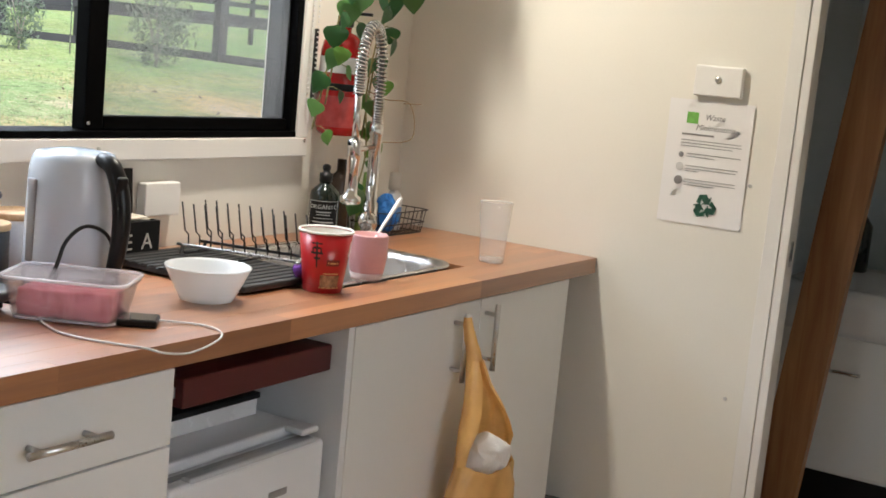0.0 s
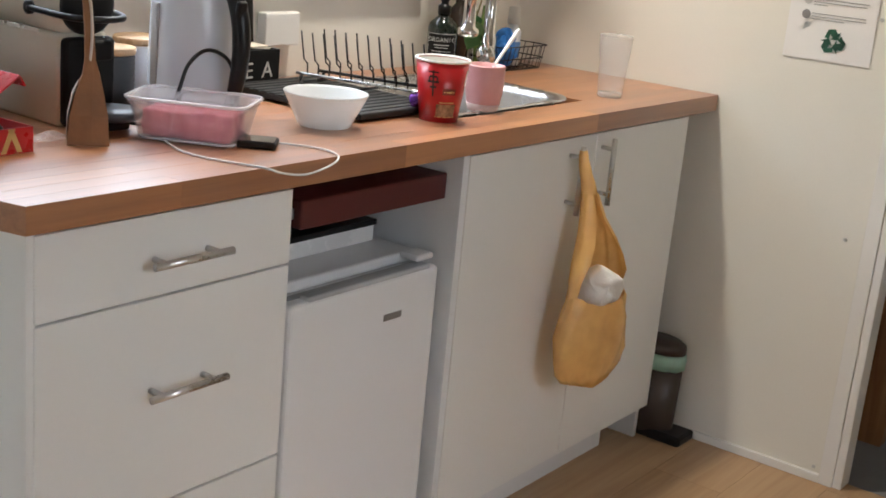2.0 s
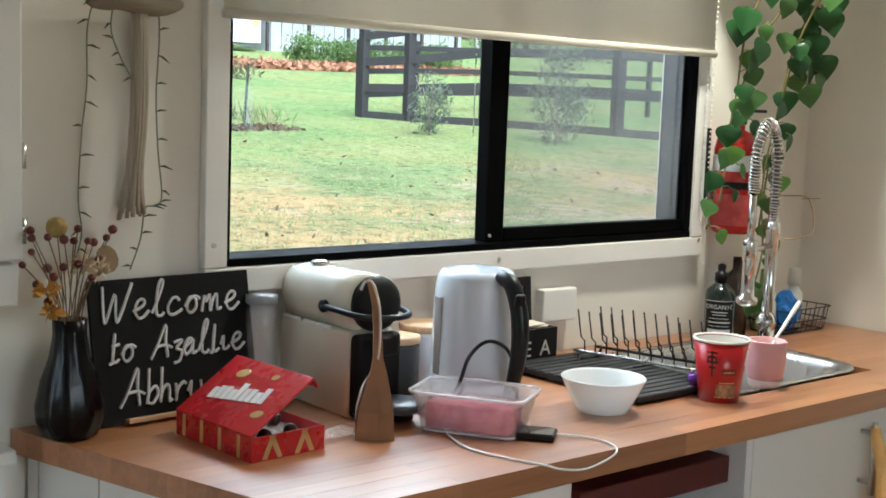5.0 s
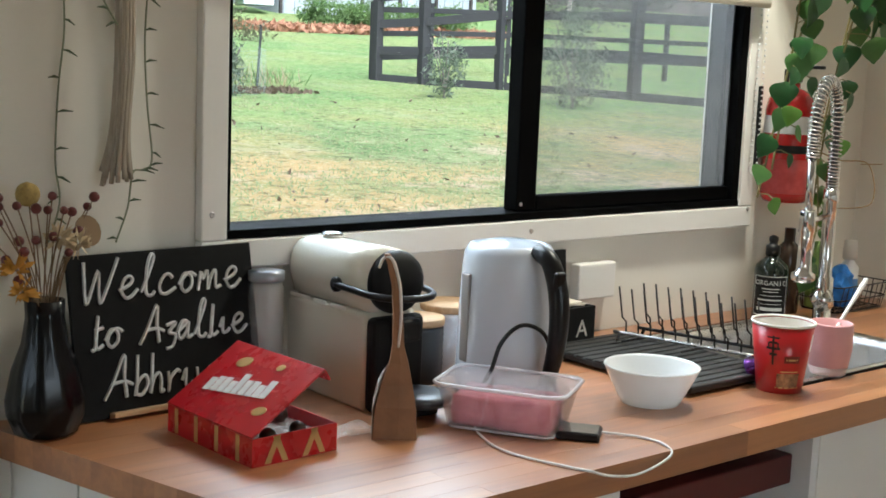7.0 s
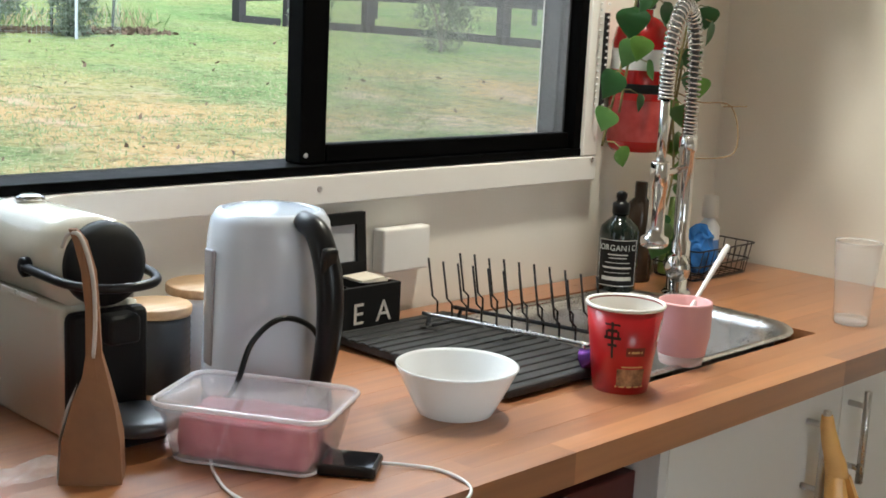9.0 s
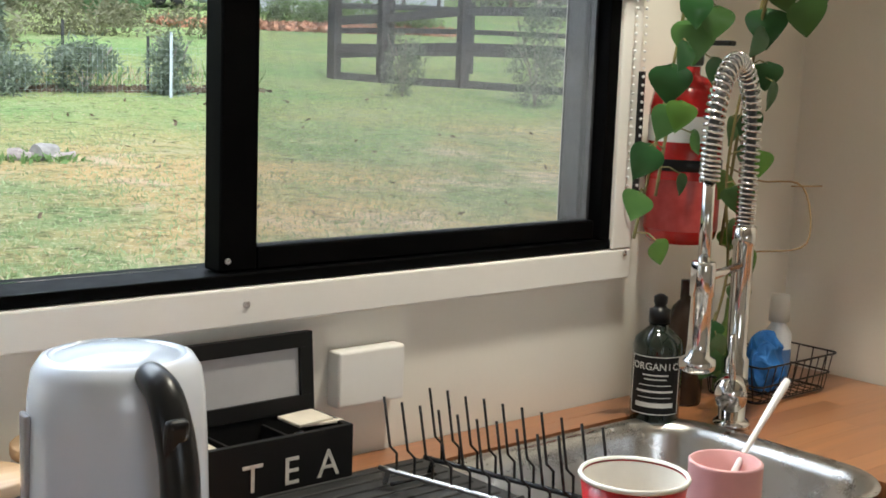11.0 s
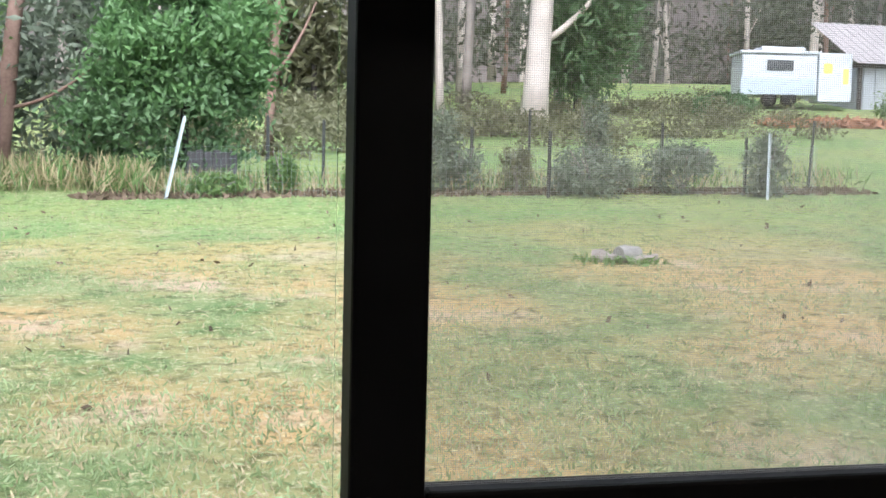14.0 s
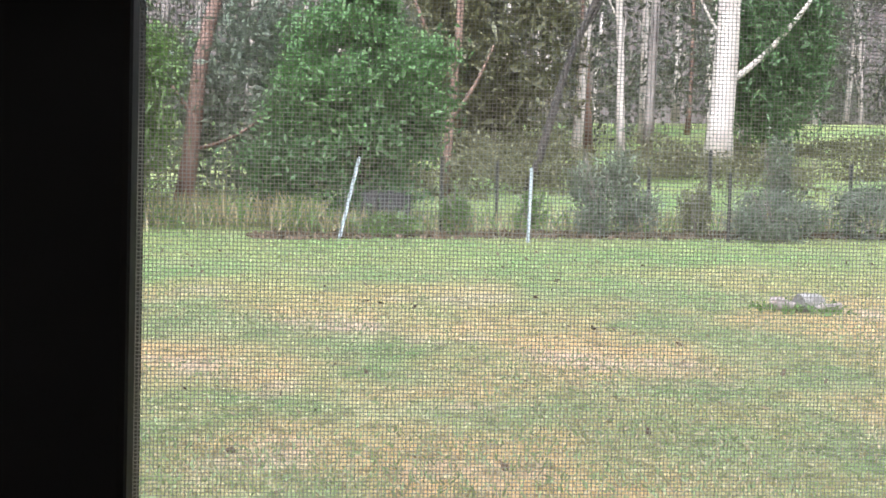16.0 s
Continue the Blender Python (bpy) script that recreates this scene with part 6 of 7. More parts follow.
sq = thing("squeeze_bottle", pose(-0.275, -0.085, 0.905), "yellow-green squeeze bottle in the caddy", "bottle")
under("bottle", newlathe([(0, 0), (0.02, 0), (0.022, 0.004), (0.021, 0.09), (0.010, 0.115), (0.008, 0.15), (0, 0.152)], 24), mat("green_bottle", (0.22, 0.34, 0.08), 0.3), sq, "", True)

# tea box with the lid up
tb = thing("tea_box", pose(0, 0, 0), "black wooden tea box with its glazed lid open", "tea box")
TX0, TX1, TY0, TY1, TH = -1.262, -1.030, -0.112, -0.026, 0.082
under("box_floor", newbox(TX0, TX1, TY0, TY1, TOP, TOP + 0.006), M_MATT_BLACK, tb)
fp = under("box_front", newbox(TX0, TX1, TY0, TY0 + 0.008, TOP + 0.0061, TOP + TH, 0.001), M_MATT_BLACK, tb)
under("box_back", newbox(TX0, TX1, TY1 - 0.008, TY1, TOP + 0.0061, TOP + TH, 0.001), M_MATT_BLACK, tb)
for x in (TX0, TX1 - 0.008):
    under("box_side", newbox(x, x + 0.008, TY0 + 0.0081, TY1 - 0.0081, TOP + 0.0061, TOP + TH, 0.001), M_MATT_BLACK, tb)
for x in (TX0 + 0.078, TX0 + 0.156):
    under("divider", newbox(x, x + 0.004, TY0 + 0.0081, TY1 - 0.0081, TOP + 0.0061, TOP + TH - 0.008), M_MATT_BLACK, tb)
M_LETTER = mat("worn_white_paint", (0.60, 0.57, 0.52), 0.7, vary=0.25, scale=60)
for ch, x in zip("TEA", (-1.167, -1.116, -1.065)):
    writing(ch, 0.046, pose(x, TY0 - 0.0006, TOP + 0.040, 90), M_LETTER, fp, "letter", 0.0004)
lm = Matrix.Translation((0, TY1 - 0.004, TOP + TH + 0.001)) @ pose(0, 0, 0, -5)
lid = under("lid_frame", newbox(TX0, TX1 - 0.002, -0.006, 0.006, 0.0, 0.018, m=lm), M_MATT_BLACK, tb)
under("lid_rail", newbox(TX0, TX1 - 0.002, -0.006, 0.006, 0.076, 0.094, m=lm), M_MATT_BLACK, lid)
under("lid_stile", newbox(TX0, TX0 + 0.018, -0.006, 0.006, 0.0181, 0.0759, m=lm), M_MATT_BLACK, lid)
under("lid_stile", newbox(TX1 - 0.020, TX1 - 0.002, -0.006, 0.006, 0.0181, 0.0759, m=lm), M_MATT_BLACK, lid)
under("lid_pane", newbox(TX0 + 0.018, TX1 - 0.020, -0.001, 0.002, 0.0181, 0.0759, m=lm), mat("frosted_pane", (0.42, 0.42, 0.43), 0.25, vary=0.05), lid, "greyish glass pane")
random.seed(8)
M_TEA = mat("tea_sachet", (0.74, 0.68, 0.58), 0.7, vary=0.08, scale=40)
for k in range(7):
    x = random.choice((-1.065, -1.075, -1.14, -1.22)) + random.uniform(-0.012, 0.012)
    under("tea_sachet", newbox(-0.026, 0.026, -0.020, 0.020, 0, 0.004, 0.001, m=pose(x, -0.070, TOP + 0.050 + 0.0055 * k, random.uniform(-6, 6), random.uniform(-6, 6), random.uniform(-20, 20))), M_TEA, tb, "paper tea sachet")

# canisters and jar behind
M_LIDWOOD = wood("pale_wood_lid", (0.42, 0.26, 0.13), (0.60, 0.41, 0.24), along=0, rough=0.5, grain=120)
for (x, yv, r, h, colour, label) in ((-1.375, -0.095, 0.050, 0.105, (0.74, 0.72, 0.71), "white ribbed canister with a pale wooden lid"), (-1.470, -0.125, 0.043, 0.095, (0.03, 0.032, 0.036), "dark grey ribbed canister with a pale wooden lid")):
    cn = thing("canister", pose(x, yv, TOP), label, "canister", "lidded canisters")
    bm = bmesh.new()
    prof = [(0, 0), (r - 0.002, 0), (r, 0.003)] + [(r + (0.0007 if k % 2 else -0.0004), 0.006 + (h - 0.012) * k / 17) for k in range(18)] + [(r - 0.001, h), (0, h)]
    under("pot", lathe(bm, prof, 40), mat("canister_glaze", colour, 0.4, vary=0.05, scale=60, bump=0.25), cn, "", True)
    under("lid", newlathe([(0, h + 0.0005), (r + 0.001, h + 0.0005), (r + 0.002, h + 0.003), (r + 0.002, h + 0.011), (r, h + 0.013), (0, h + 0.013)], 40), M_LIDWOOD, cn, "", True)
jr = thing("glass_jar", pose(-1.716, -0.050, TOP) @ Matrix.Diagonal((0.75, 0.75, 0.98, 1)), "clear glass jar with a grey metal lid", "jar")
under("jar_body", newlathe([(0, 0), (0.036, 0), (0.038, 0.003), (0.038, 0.165), (0.032, 0.178), (0.030, 0.178), (0.034, 0.163), (0.034, 0.006), (0, 0.005)], 28), glassy("jar_glass", (0.8, 0.82, 0.84), 0.15, 0.03), jr, "", True)
under("lid", newlathe([(0, 0.179), (0.037, 0.179), (0.038, 0.181), (0.038, 0.194), (0, 0.196)], 28), mat("grey_lid", (0.32, 0.34, 0.38), 0.35, 0.5), jr, "", True)

# chalkboard
M_SLATE = mat("chalkboard", (0.006, 0.006, 0.006), 0.8, vary=0.4, scale=9, bump=0.05, second=(0.014, 0.014, 0.014), spec=0.2)
M_CHALK = mat("chalk", (0.62, 0.62, 0.62), 0.95, vary=0.2, scale=200, fine=500)
ck = thing("chalkboard", pose(-1.882, -0.072, TOP + 0.002, -11, 0, 3), "small black chalkboard with handwritten white welcome words", "chalkboard")
under("board", newbox(-0.153, 0.153, -0.004, 0.004, 0.0, 0.234, 0.001), M_SLATE, ck)
SCRIPT = {"W": "0,1 .12,.1 .2,0 .42,.75 .5,.1 .6,0 .95,1.05", "e": "0,.2 .28,.32 .36,.46 .25,.55 .11,.44 .07,.2 .2,0 .36,.02 .54,.2", "l": "0,.1 .2,.6 .3,1 .2,1.05 .12,.7 .14,.1 .3,0 .4,.1",
          "c": ".40,.40 .30,.51 .15,.48 .03,.26 .08,.05 .25,0 .52,.14", "o": "0,.2 .15,.48 .35,.4 .38,.15 .22,0 .08,.12 .1,.35 .3,.5 .5,.4", "m": "0,0 .05,.48 .12,.3 .25,.5 .3,.0 .36,.3 .5,.5 .55,.05 .7,.08",
          "t": "0,.0 .1,.0 .12,.5 .12,.9 .1,.3 .18,0 .35,.1", "-": "0,.55 .3,.6", "A": "0,0 .2,.4 .45,1.05 .5,.5 .6,0 .5,.38 .15,.36 .5,.4 .75,.3", "z": "0,.45 .3,.5 .1,.25 .32,.15 .25,-.15 .05,-.2",
          "a": "0,.2 .3,.48 .15,.5 .03,.25 .12,.02 .3,.2 .35,.48 .36,.05 .52,.1", "i": "0,.2 .1,.48 .12,.08 .25,.05 .35,.15", "b": "0,1 .04,.3 .02,0 .05,.3 .25,.48 .35,.25 .2,0 .05,.05", "h": "0,1 .04,.3 .02,0 .08,.35 .22,.48 .3,.3 .32,0 .42,.05",
          "r": "0,.48 .06,.1 .05,0 .08,.3 .25,.48 .35,.42", "y": "0,.48 .08,.15 .25,.1 .4,.48 .32,.0 .2,-.4 .05,-.35"}


def chalk_line(word, x, z, size, tracking=0.03):
    """Loose chalk handwriting, one stroke a letter."""
    for ch in word:
        if ch == " ":
            x += 0.3 * size
            continue
        pts = [tuple(float(v) for v in p.split(",")) for p in SCRIPT[ch].split()]
        pts = [(x + (px + 0.18 * pz) * size, -0.0046, z + pz * size) for px, pz in pts]
        under("chalk_stroke", newtube(bend(pts, 5), 0.0027, 5), M_CHALK, ck)
        x += (max(px for px, _ in [tuple(float(v) for v in p.split(",")) for p in SCRIPT[ch].split()]) + tracking) * size


chalk_line("Welcome", -0.138, 0.168, 0.056, 0.10)
chalk_line("to", -0.128, 0.100, 0.052, 0.05)
chalk_line("-", -0.126, 0.100, 0.048)
chalk_line("Azaltie", -0.052, 0.098, 0.052, 0.05)
chalk_line("Abhriy", -0.115, 0.026, 0.058, 0.07)
under("ledge", newbox(-0.11, 0.11, -0.022, -0.005, 0.0, 0.008, 0.002), M_LIDWOOD, ck, "pale wooden ledge")

# vase of dried flowers
vs_ = thing("vase", pose(-2.088, -0.090, TOP), "glossy black fluted vase with dried flowers", "vase")
bm = bmesh.new()
prof = [(0, 0), (0.036, 0), (0.042, 0.004), (0.052, 0.03), (0.053, 0.05), (0.044, 0.09), (0.031, 0.125), (0.025, 0.16), (0.026, 0.185), (0.023, 0.185), (0.021, 0.16), (0, 0.10)]
lathe(bm, prof, 48)
for v in bm.verts:
    a = math.atan2(v.co.y, v.co.x)
    k = 1 + 0.03 * math.cos(10 * a + v.co.z * 25)
    v.co.x *= k
    v.co.y *= k
under("vessel", bm, mat("black_glaze", (0.003, 0.003, 0.004), 0.22, vary=0.1, bump=0, spec=0.3), vs_, "", True)
M_STEM = mat("dry_stem", (0.20, 0.13, 0.07), 0.8)
M_BERRY = mat("dark_berry", (0.11, 0.015, 0.012), 0.4, vary=0.2)
M_YELLOW = mat("yellow_petal", (0.50, 0.25, 0.035), 0.8, vary=0.25, scale=60)
M_STRAW = mat("straw_petal", (0.58, 0.45, 0.28), 0.8, vary=0.2, scale=60)
random.seed(21)
fl = thing("dried_flowers", pose(-2.088, -0.090, TOP), "dried flowers and dark red berries in the vase", "dried flowers")
heads = [((-0.030, -0.02, 0.330), "ball"), ((0.035, -0.03, 0.262), "straw"), ((-0.055, -0.045, 0.235), "yellow"), ((-0.045, -0.035, 0.205), "yellow"), ((0.062, 0.0, 0.275), "leaf"), ((0.012, -0.02, 0.27), "straw")]
heads += [((random.uniform(-0.085, 0.075), random.uniform(-0.05, 0.03), random.uniform(0.215, 0.335)), "berry") for _ in range(20)]
for p, kind in heads:
    p = Vector(p)
    root = Vector((random.uniform(-0.01, 0.01), random.uniform(-0.01, 0.01), 0.12))
    st = under("stem", newtube(bend([root, root.lerp(p, 0.45) + Vector((0, 0, 0.03)), p], 4), 0.0010, 5), M_STEM, fl)
    if kind == "ball":
        bm = bmesh.new()
        bmesh.ops.create_icosphere(bm, subdivisions=3, radius=0.016, matrix=Matrix.Translation(p))
        for v in bm.verts:
            v.co += 0.0015 * noise.noise_vector(v.co * 200)
        under("flower", bm, mat("ball_flower", (0.36, 0.25, 0.08), 0.9, vary=0.3, scale=150, bump=0.5), fl, "round mustard flower", True)
    elif kind == "berry":
        bm = bmesh.new()
        bmesh.ops.create_icosphere(bm, subdivisions=2, radius=random.uniform(0.0055, 0.0085), matrix=Matrix.Translation(p))
        under("berry", bm, M_BERRY, fl, "", True)
    elif kind == "leaf":
        bm = bmesh.new()
        bmesh.ops.create_circle(bm, cap_ends=True, segments=14, radius=0.022, matrix=Matrix.Translation(p) @ pose(0, 0, 0, 70, 20, 10))
        bmesh.ops.solidify(bm, geom=bm.faces[:], thickness=0.0012)
        under("dry_leaf", bm, M_STEM, fl)
    else:
        bm = bmesh.new()
        for k in range(46):
            d = Vector((random.gauss(0, 1), random.gauss(0, 1), random.gauss(0.35, 0.8))).normalized()
            s = d.orthogonal().normalized() * 0.004
            e = p + d * random.uniform(0.016, 0.029)
            a, b, c = bm.verts.new(p + d * 0.003), bm.verts.new(p.lerp(e, 0.6) + s), bm.verts.new(e)
            f = bm.verts.new(p.lerp(e, 0.6) - s + d.cross(s) * 0.3)
            bm.faces.new((a, b, c))
            bm.faces.new((a, c, f))
        under("flower", bm, M_YELLOW if kind == "yellow" else M_STRAW, fl, "papery dried flower")


# ---- things on the walls ----
def plate(name, m, w, h, d, label, category):
    ob = thing(name, m, label, category)
    under("plate", newbox(-w / 2, w / 2, -d, 0, -h / 2, h / 2, 0.004, 3), M_TRIM, ob)
    return ob


plate("socket_cover", pose(-0.937, -0.0005, 1.0075), 0.105, 0.072, 0.026, "blank white cover plate on the window wall", "wall plate")
sw = plate("light_switch", pose(-0.0005, -0.883, 1.366, 0, 0, -90), 0.118, 0.072, 0.018, "white wall switch plate with one round button", "light switch")
under("button", newlathe([(0, 0), (0.007, 0), (0.007, 0.004), (0.005, 0.006), (0, 0.006)], 18, pose(0.0, -0.018, 0.004, 90)), M_STEEL, sw, "", True)

pp = thing("notice", pose(-0.0015, -0.871, 1.170, 0, 0, -90), "printed white notice with a green recycling symbol", "notice")
bm = bmesh.new()
bmesh.ops.create_grid(bm, x_segments=10, y_segments=14, size=0.5, matrix=Matrix.Identity(4))
for v in bm.verts:
    x, z = v.co.x * 0.21, v.co.y * 0.297
    v.co = Vector((x, -0.0008 - 0.0010 * (1 + math.sin(9 * x + 14 * z)), z))
bmesh.ops.solidify(bm, geom=bm.faces[:], thickness=0.0003)
M_PAPER = mat("office_paper", (0.83, 0.81, 0.80), 0.7, vary=0.015, scale=5)
under("sheet", bm, M_PAPER, pp)
M_TEXT = mat("grey_print", (0.22, 0.21, 0.21), 0.7)
M_LGREEN = mat("green_square", (0.17, 0.42, 0.08), 0.6, vary=0.2, scale=120)
M_DGREEN = mat("dark_green_arrow", (0.012, 0.07, 0.042), 0.5, vary=0.5, scale=60, second=(0.03, 0.13, 0.08))
YP = -0.0032


def bar(x0, x1, z, h=0.0022, m=M_TEXT, name="text_line"):
    under(name, newbox(x0, x1, YP - 0.0001, YP, z, z + h), m, pp)


writing("Waste", 0.019, pose(0.012, YP, 0.109, 90), M_TEXT, pp, "heading", 0.0001, 0.2)
writing("Minimisation...", 0.019, pose(0.022, YP, 0.084, 90), M_TEXT, pp, "heading", 0.0001, 0.2)
under("green_logo_square", newbox(-0.058, -0.029, YP - 0.0001, YP, 0.092, 0.119), M_LGREEN, pp)
bar(-0.066, 0.014, 0.064, 0.004)
for z, x1 in ((0.051, 0.083), (0.044, 0.085), (0.037, 0.063), (0.019, 0.086), (0.012, 0.022), (-0.010, 0.082), (-0.017, 0.078), (-0.023, -0.014), (-0.043, 0.08), (-0.050, 0.081), (-0.056, 0.03)):
    bar(-0.066 if z > 0.03 else -0.048, x1, z, 0.0016)
for z, r in ((0.016, 0.0065), (-0.013, 0.010), (-0.046, 0.0105)):
    under("icon", newlathe([(0, 0), (r, 0), (r, 0.0002), (0, 0.0002)], 20, pose(-0.062, YP, z, 90)), M_TEXT if z != -0.013 else mat("pale_print", (0.6, 0.59, 0.58), 0.7), pp)
for k in range(3):
    rot = pose(0.012, YP, -0.102, 90) @ pose(0, 0, 0, 0, 0, 120 * k + 8)
    bm = bmesh.new()
    prism(bm, [(-0.020, 0.011), (-0.011, 0.029), (0.006, 0.029), (0.012, 0.018), (0.019, 0.022), (0.012, 0.004), (-0.007, 0.006), (-0.001, 0.010), (-0.006, 0.018), (-0.010, 0.007)], 0.0, 0.0002, rot)
    under("recycling_arrow", bm, M_DGREEN, pp)
for y, z in ((-0.986, 1.132), (-0.994, 0.616), (-1.02, 0.035)):
    s = screw(-0.001, y, z, "x")
    s.name = "wall_screw"
    tagged(s, "small steel screw head in the wall panel", "screw")

# fire extinguisher behind the plant
M_EXT = mat("extinguisher_red", (0.42, 0.010, 0.010), 0.25, vary=0.05, bump=0, coat=0.4)
ex = thing("fire_extinguisher", pose(-0.392, -0.066, 1.150), "red fire extinguisher strapped to the wall", "fire extinguisher")
under("cylinder", newlathe([(0, 0), (0.045, 0), (0.052, 0.008), (0.055, 0.02), (0.055, 0.20), (0.050, 0.225), (0.030, 0.243), (0.016, 0.248), (0.016, 0.26), (0, 0.26)], 36), M_EXT, ex, "", True)
under("white_label", newlathe([(0.0553, 0.150), (0.0554, 0.151), (0.0554, 0.187), (0.0553, 0.188)], 36), M_PAPER, ex, "white label band", True)
under("strap", newlathe([(0.0556, 0.108), (0.0566, 0.109), (0.0566, 0.124), (0.0556, 0.125)], 36), M_BLACK, ex, "black strap", True)
under("picture_label", newlathe([(0.0553, 0.02), (0.0554, 0.021), (0.0554, 0.094), (0.0553, 0.095)], 36), mat("picture_print", (0.34, 0.012, 0.012), 0.35, vary=0.2, scale=25, bump=0, second=(0.48, 0.08, 0.07)), ex, "printed instruction label", True)
under("valve", newbox(-0.012, 0.012, -0.018, 0.018, 0.2605, 0.29, 0.004), M_BLACK, ex)
under("squeeze_lever", newbox(-0.007, 0.007, -0.075, 0.0, 0.2905, 0.298, 0.002), M_BLACK, ex)
under("bracket", newbox(-0.062, -0.0575, 0.035, 0.0655, 0.06, 0.25), M_BLACK, ex, "black wall bracket")

# trailing pothos from the shelf above
shelf = thing("shelf", pose(0, 0, 0), "white painted shelf high on the wall", "shelf")
under("board", newbox(-0.52, -0.001, -0.285, -0.024, 1.862, 1.884, 0.002), M_TRIM, shelf)
under("bracket", newbox(-0.32, -0.30, -0.25, -0.001, 1.80, 1.861), M_TRIM, shelf)
M_LEAFS = [thin("pothos_leaf", (0.075, 0.165, 0.045), 0.35, 0.30, 30), thin("pothos_dark_leaf", (0.030, 0.095, 0.028), 0.30, 0.28, 30), thin("pothos_young_leaf", (0.11, 0.22, 0.04), 0.45, 0.30, 30)]
M_VINE = mat("vine_stem", (0.20, 0.17, 0.06), 0.6)
pt = thing("pothos_plant", pose(-0.355, -0.20, 1.885), "trailing green pothos with heart-shaped leaves", "plant")
under("pot", newlathe([(0, 0), (0.055, 0), (0.065, 0.012), (0.075, 0.12), (0.071, 0.12), (0.062, 0.02), (0, 0.10)], 32), mat("clay_pot", (0.55, 0.52, 0.48), 0.6), pt, "pale pot", True)


def heart_leaf(m, size, fold, droop):
    bm = bmesh.new()
    n = 12
    rows_ = []
    for i in range(n + 1):
        s = i / n
        w = 0.62 * (math.sin(math.pi * s ** 0.62) ** 0.85) * (1 - 0.25 * s) if 0 < s < 1 else 0.02
        zc = -droop * s * s
        row = []
        for k in range(-2, 3):
            f = k / 2
            back = -0.10 * (1 - abs(abs(f) - 0.6)) * (1 - s) * (1 if k else 0)
            row.append(bm.verts.new(((f * w) * size, (s + back) * size, (zc + fold * abs(f) * w + 0.03 * math.sin(5 * s + 2 * f)) * size)))
        rows_.append(row)
    for a, b in zip(rows_, rows_[1:]):
        for k in range(4):
            bm.faces.new((a[k], a[k + 1], b[k + 1], b[k]))
    bmesh.ops.transform(bm, matrix=m, verts=bm.verts)
    return bm


random.seed(31)
vines = [[(0.0, 0.0, 0.10), (-0.02, -0.075, 0.11), (-0.045, -0.09, -0.05), (-0.09, 0.06, -0.30), (-0.12, 0.09, -0.50), (-0.14, 0.10, -0.66)],
         [(0.0, 0.0, 0.10), (0.03, -0.08, 0.10), (0.02, -0.10, -0.06), (-0.01, 0.00, -0.26), (-0.02, 0.04, -0.45), (-0.03, 0.06, -0.62), (0.0, 0.07, -0.78), (-0.03, 0.08, -0.90)],
         [(0.0, 0.0, 0.10), (0.05, -0.04, 0.10), (0.045, -0.06, -0.08), (0.02, -0.02, -0.24), (0.03, 0.01, -0.36)],
         [(0.0, 0.0, 0.10), (-0.07, -0.05, 0.11), (-0.10, -0.03, -0.05), (-0.135, 0.05, -0.24), (-0.13, 0.08, -0.42), (-0.15, 0.10, -0.60), (-0.17, 0.11, -0.72)],
         [(0.0, 0.0, 0.10), (0.0, -0.09, 0.11), (-0.02, -0.11, -0.08), (-0.04, -0.02, -0.28), (0.0, 0.06, -0.52), (0.02, 0.10, -0.74)]]
for vi, pts in enumerate(vines):
    path = bend(pts, 8)
    under("vine", newtube(path, 0.0024, 6), M_VINE, pt, "", True)
    for i in range(9, len(path), 2 if vi % 2 else 1):
        p = path[i]
        low = p.z < -0.45
        if random.random() < (0.5 if low else 0.2):
            continue
        size = random.uniform(0.036, 0.064) * (0.85 if low else 1.0)
        stalk = Vector((random.uniform(-0.040, 0.032), random.uniform(-0.045, 0.01), random.uniform(-0.015, 0.03)))
        under("leaf_stalk", newtube([p, p + stalk * 0.6 + Vector((0, 0, 0.006)), p + stalk], 0.0012, 5), M_VINE, pt)
        ly = Vector((stalk.x * 9 + random.uniform(-0.35, 0.35), random.uniform(-0.35, 0.1), -1)).normalized()
        nz = Vector((random.uniform(-1.0, 0.3), -0.8, random.uniform(0.0, 0.6)))
        nz = (nz - ly * nz.dot(ly)).normalized()
        lx = ly.cross(nz)
        m = Matrix((lx, ly, nz)).transposed().to_4x4()
        m.translation = p + stalk
        under("leaf", heart_leaf(m, size, random.uniform(0.0, 0.25), random.uniform(0.05, 0.3)), random.choice(M_LEAFS[:2] if not low else M_LEAFS), pt, "", True)
dry = bend([(0.02, 0.10, -0.62), (0.05, 0.06, -0.64), (0.105, 0.02, -0.648), (0.095, 0.0, -0.73), (0.04, 0.05, -0.745)], 6)
under("dry_tendril", newtube(dry, 0.0015, 5), mat("dry_tendril", (0.30, 0.20, 0.09), 0.8), pt, "dry brown tendril", True)
under("dry_tendril", newtube([(0.09, 0.03, -0.647), (0.125, 0.0, -0.645)], 0.0013, 5), mat("dry_tendril", (0.30, 0.20, 0.09), 0.8), pt)

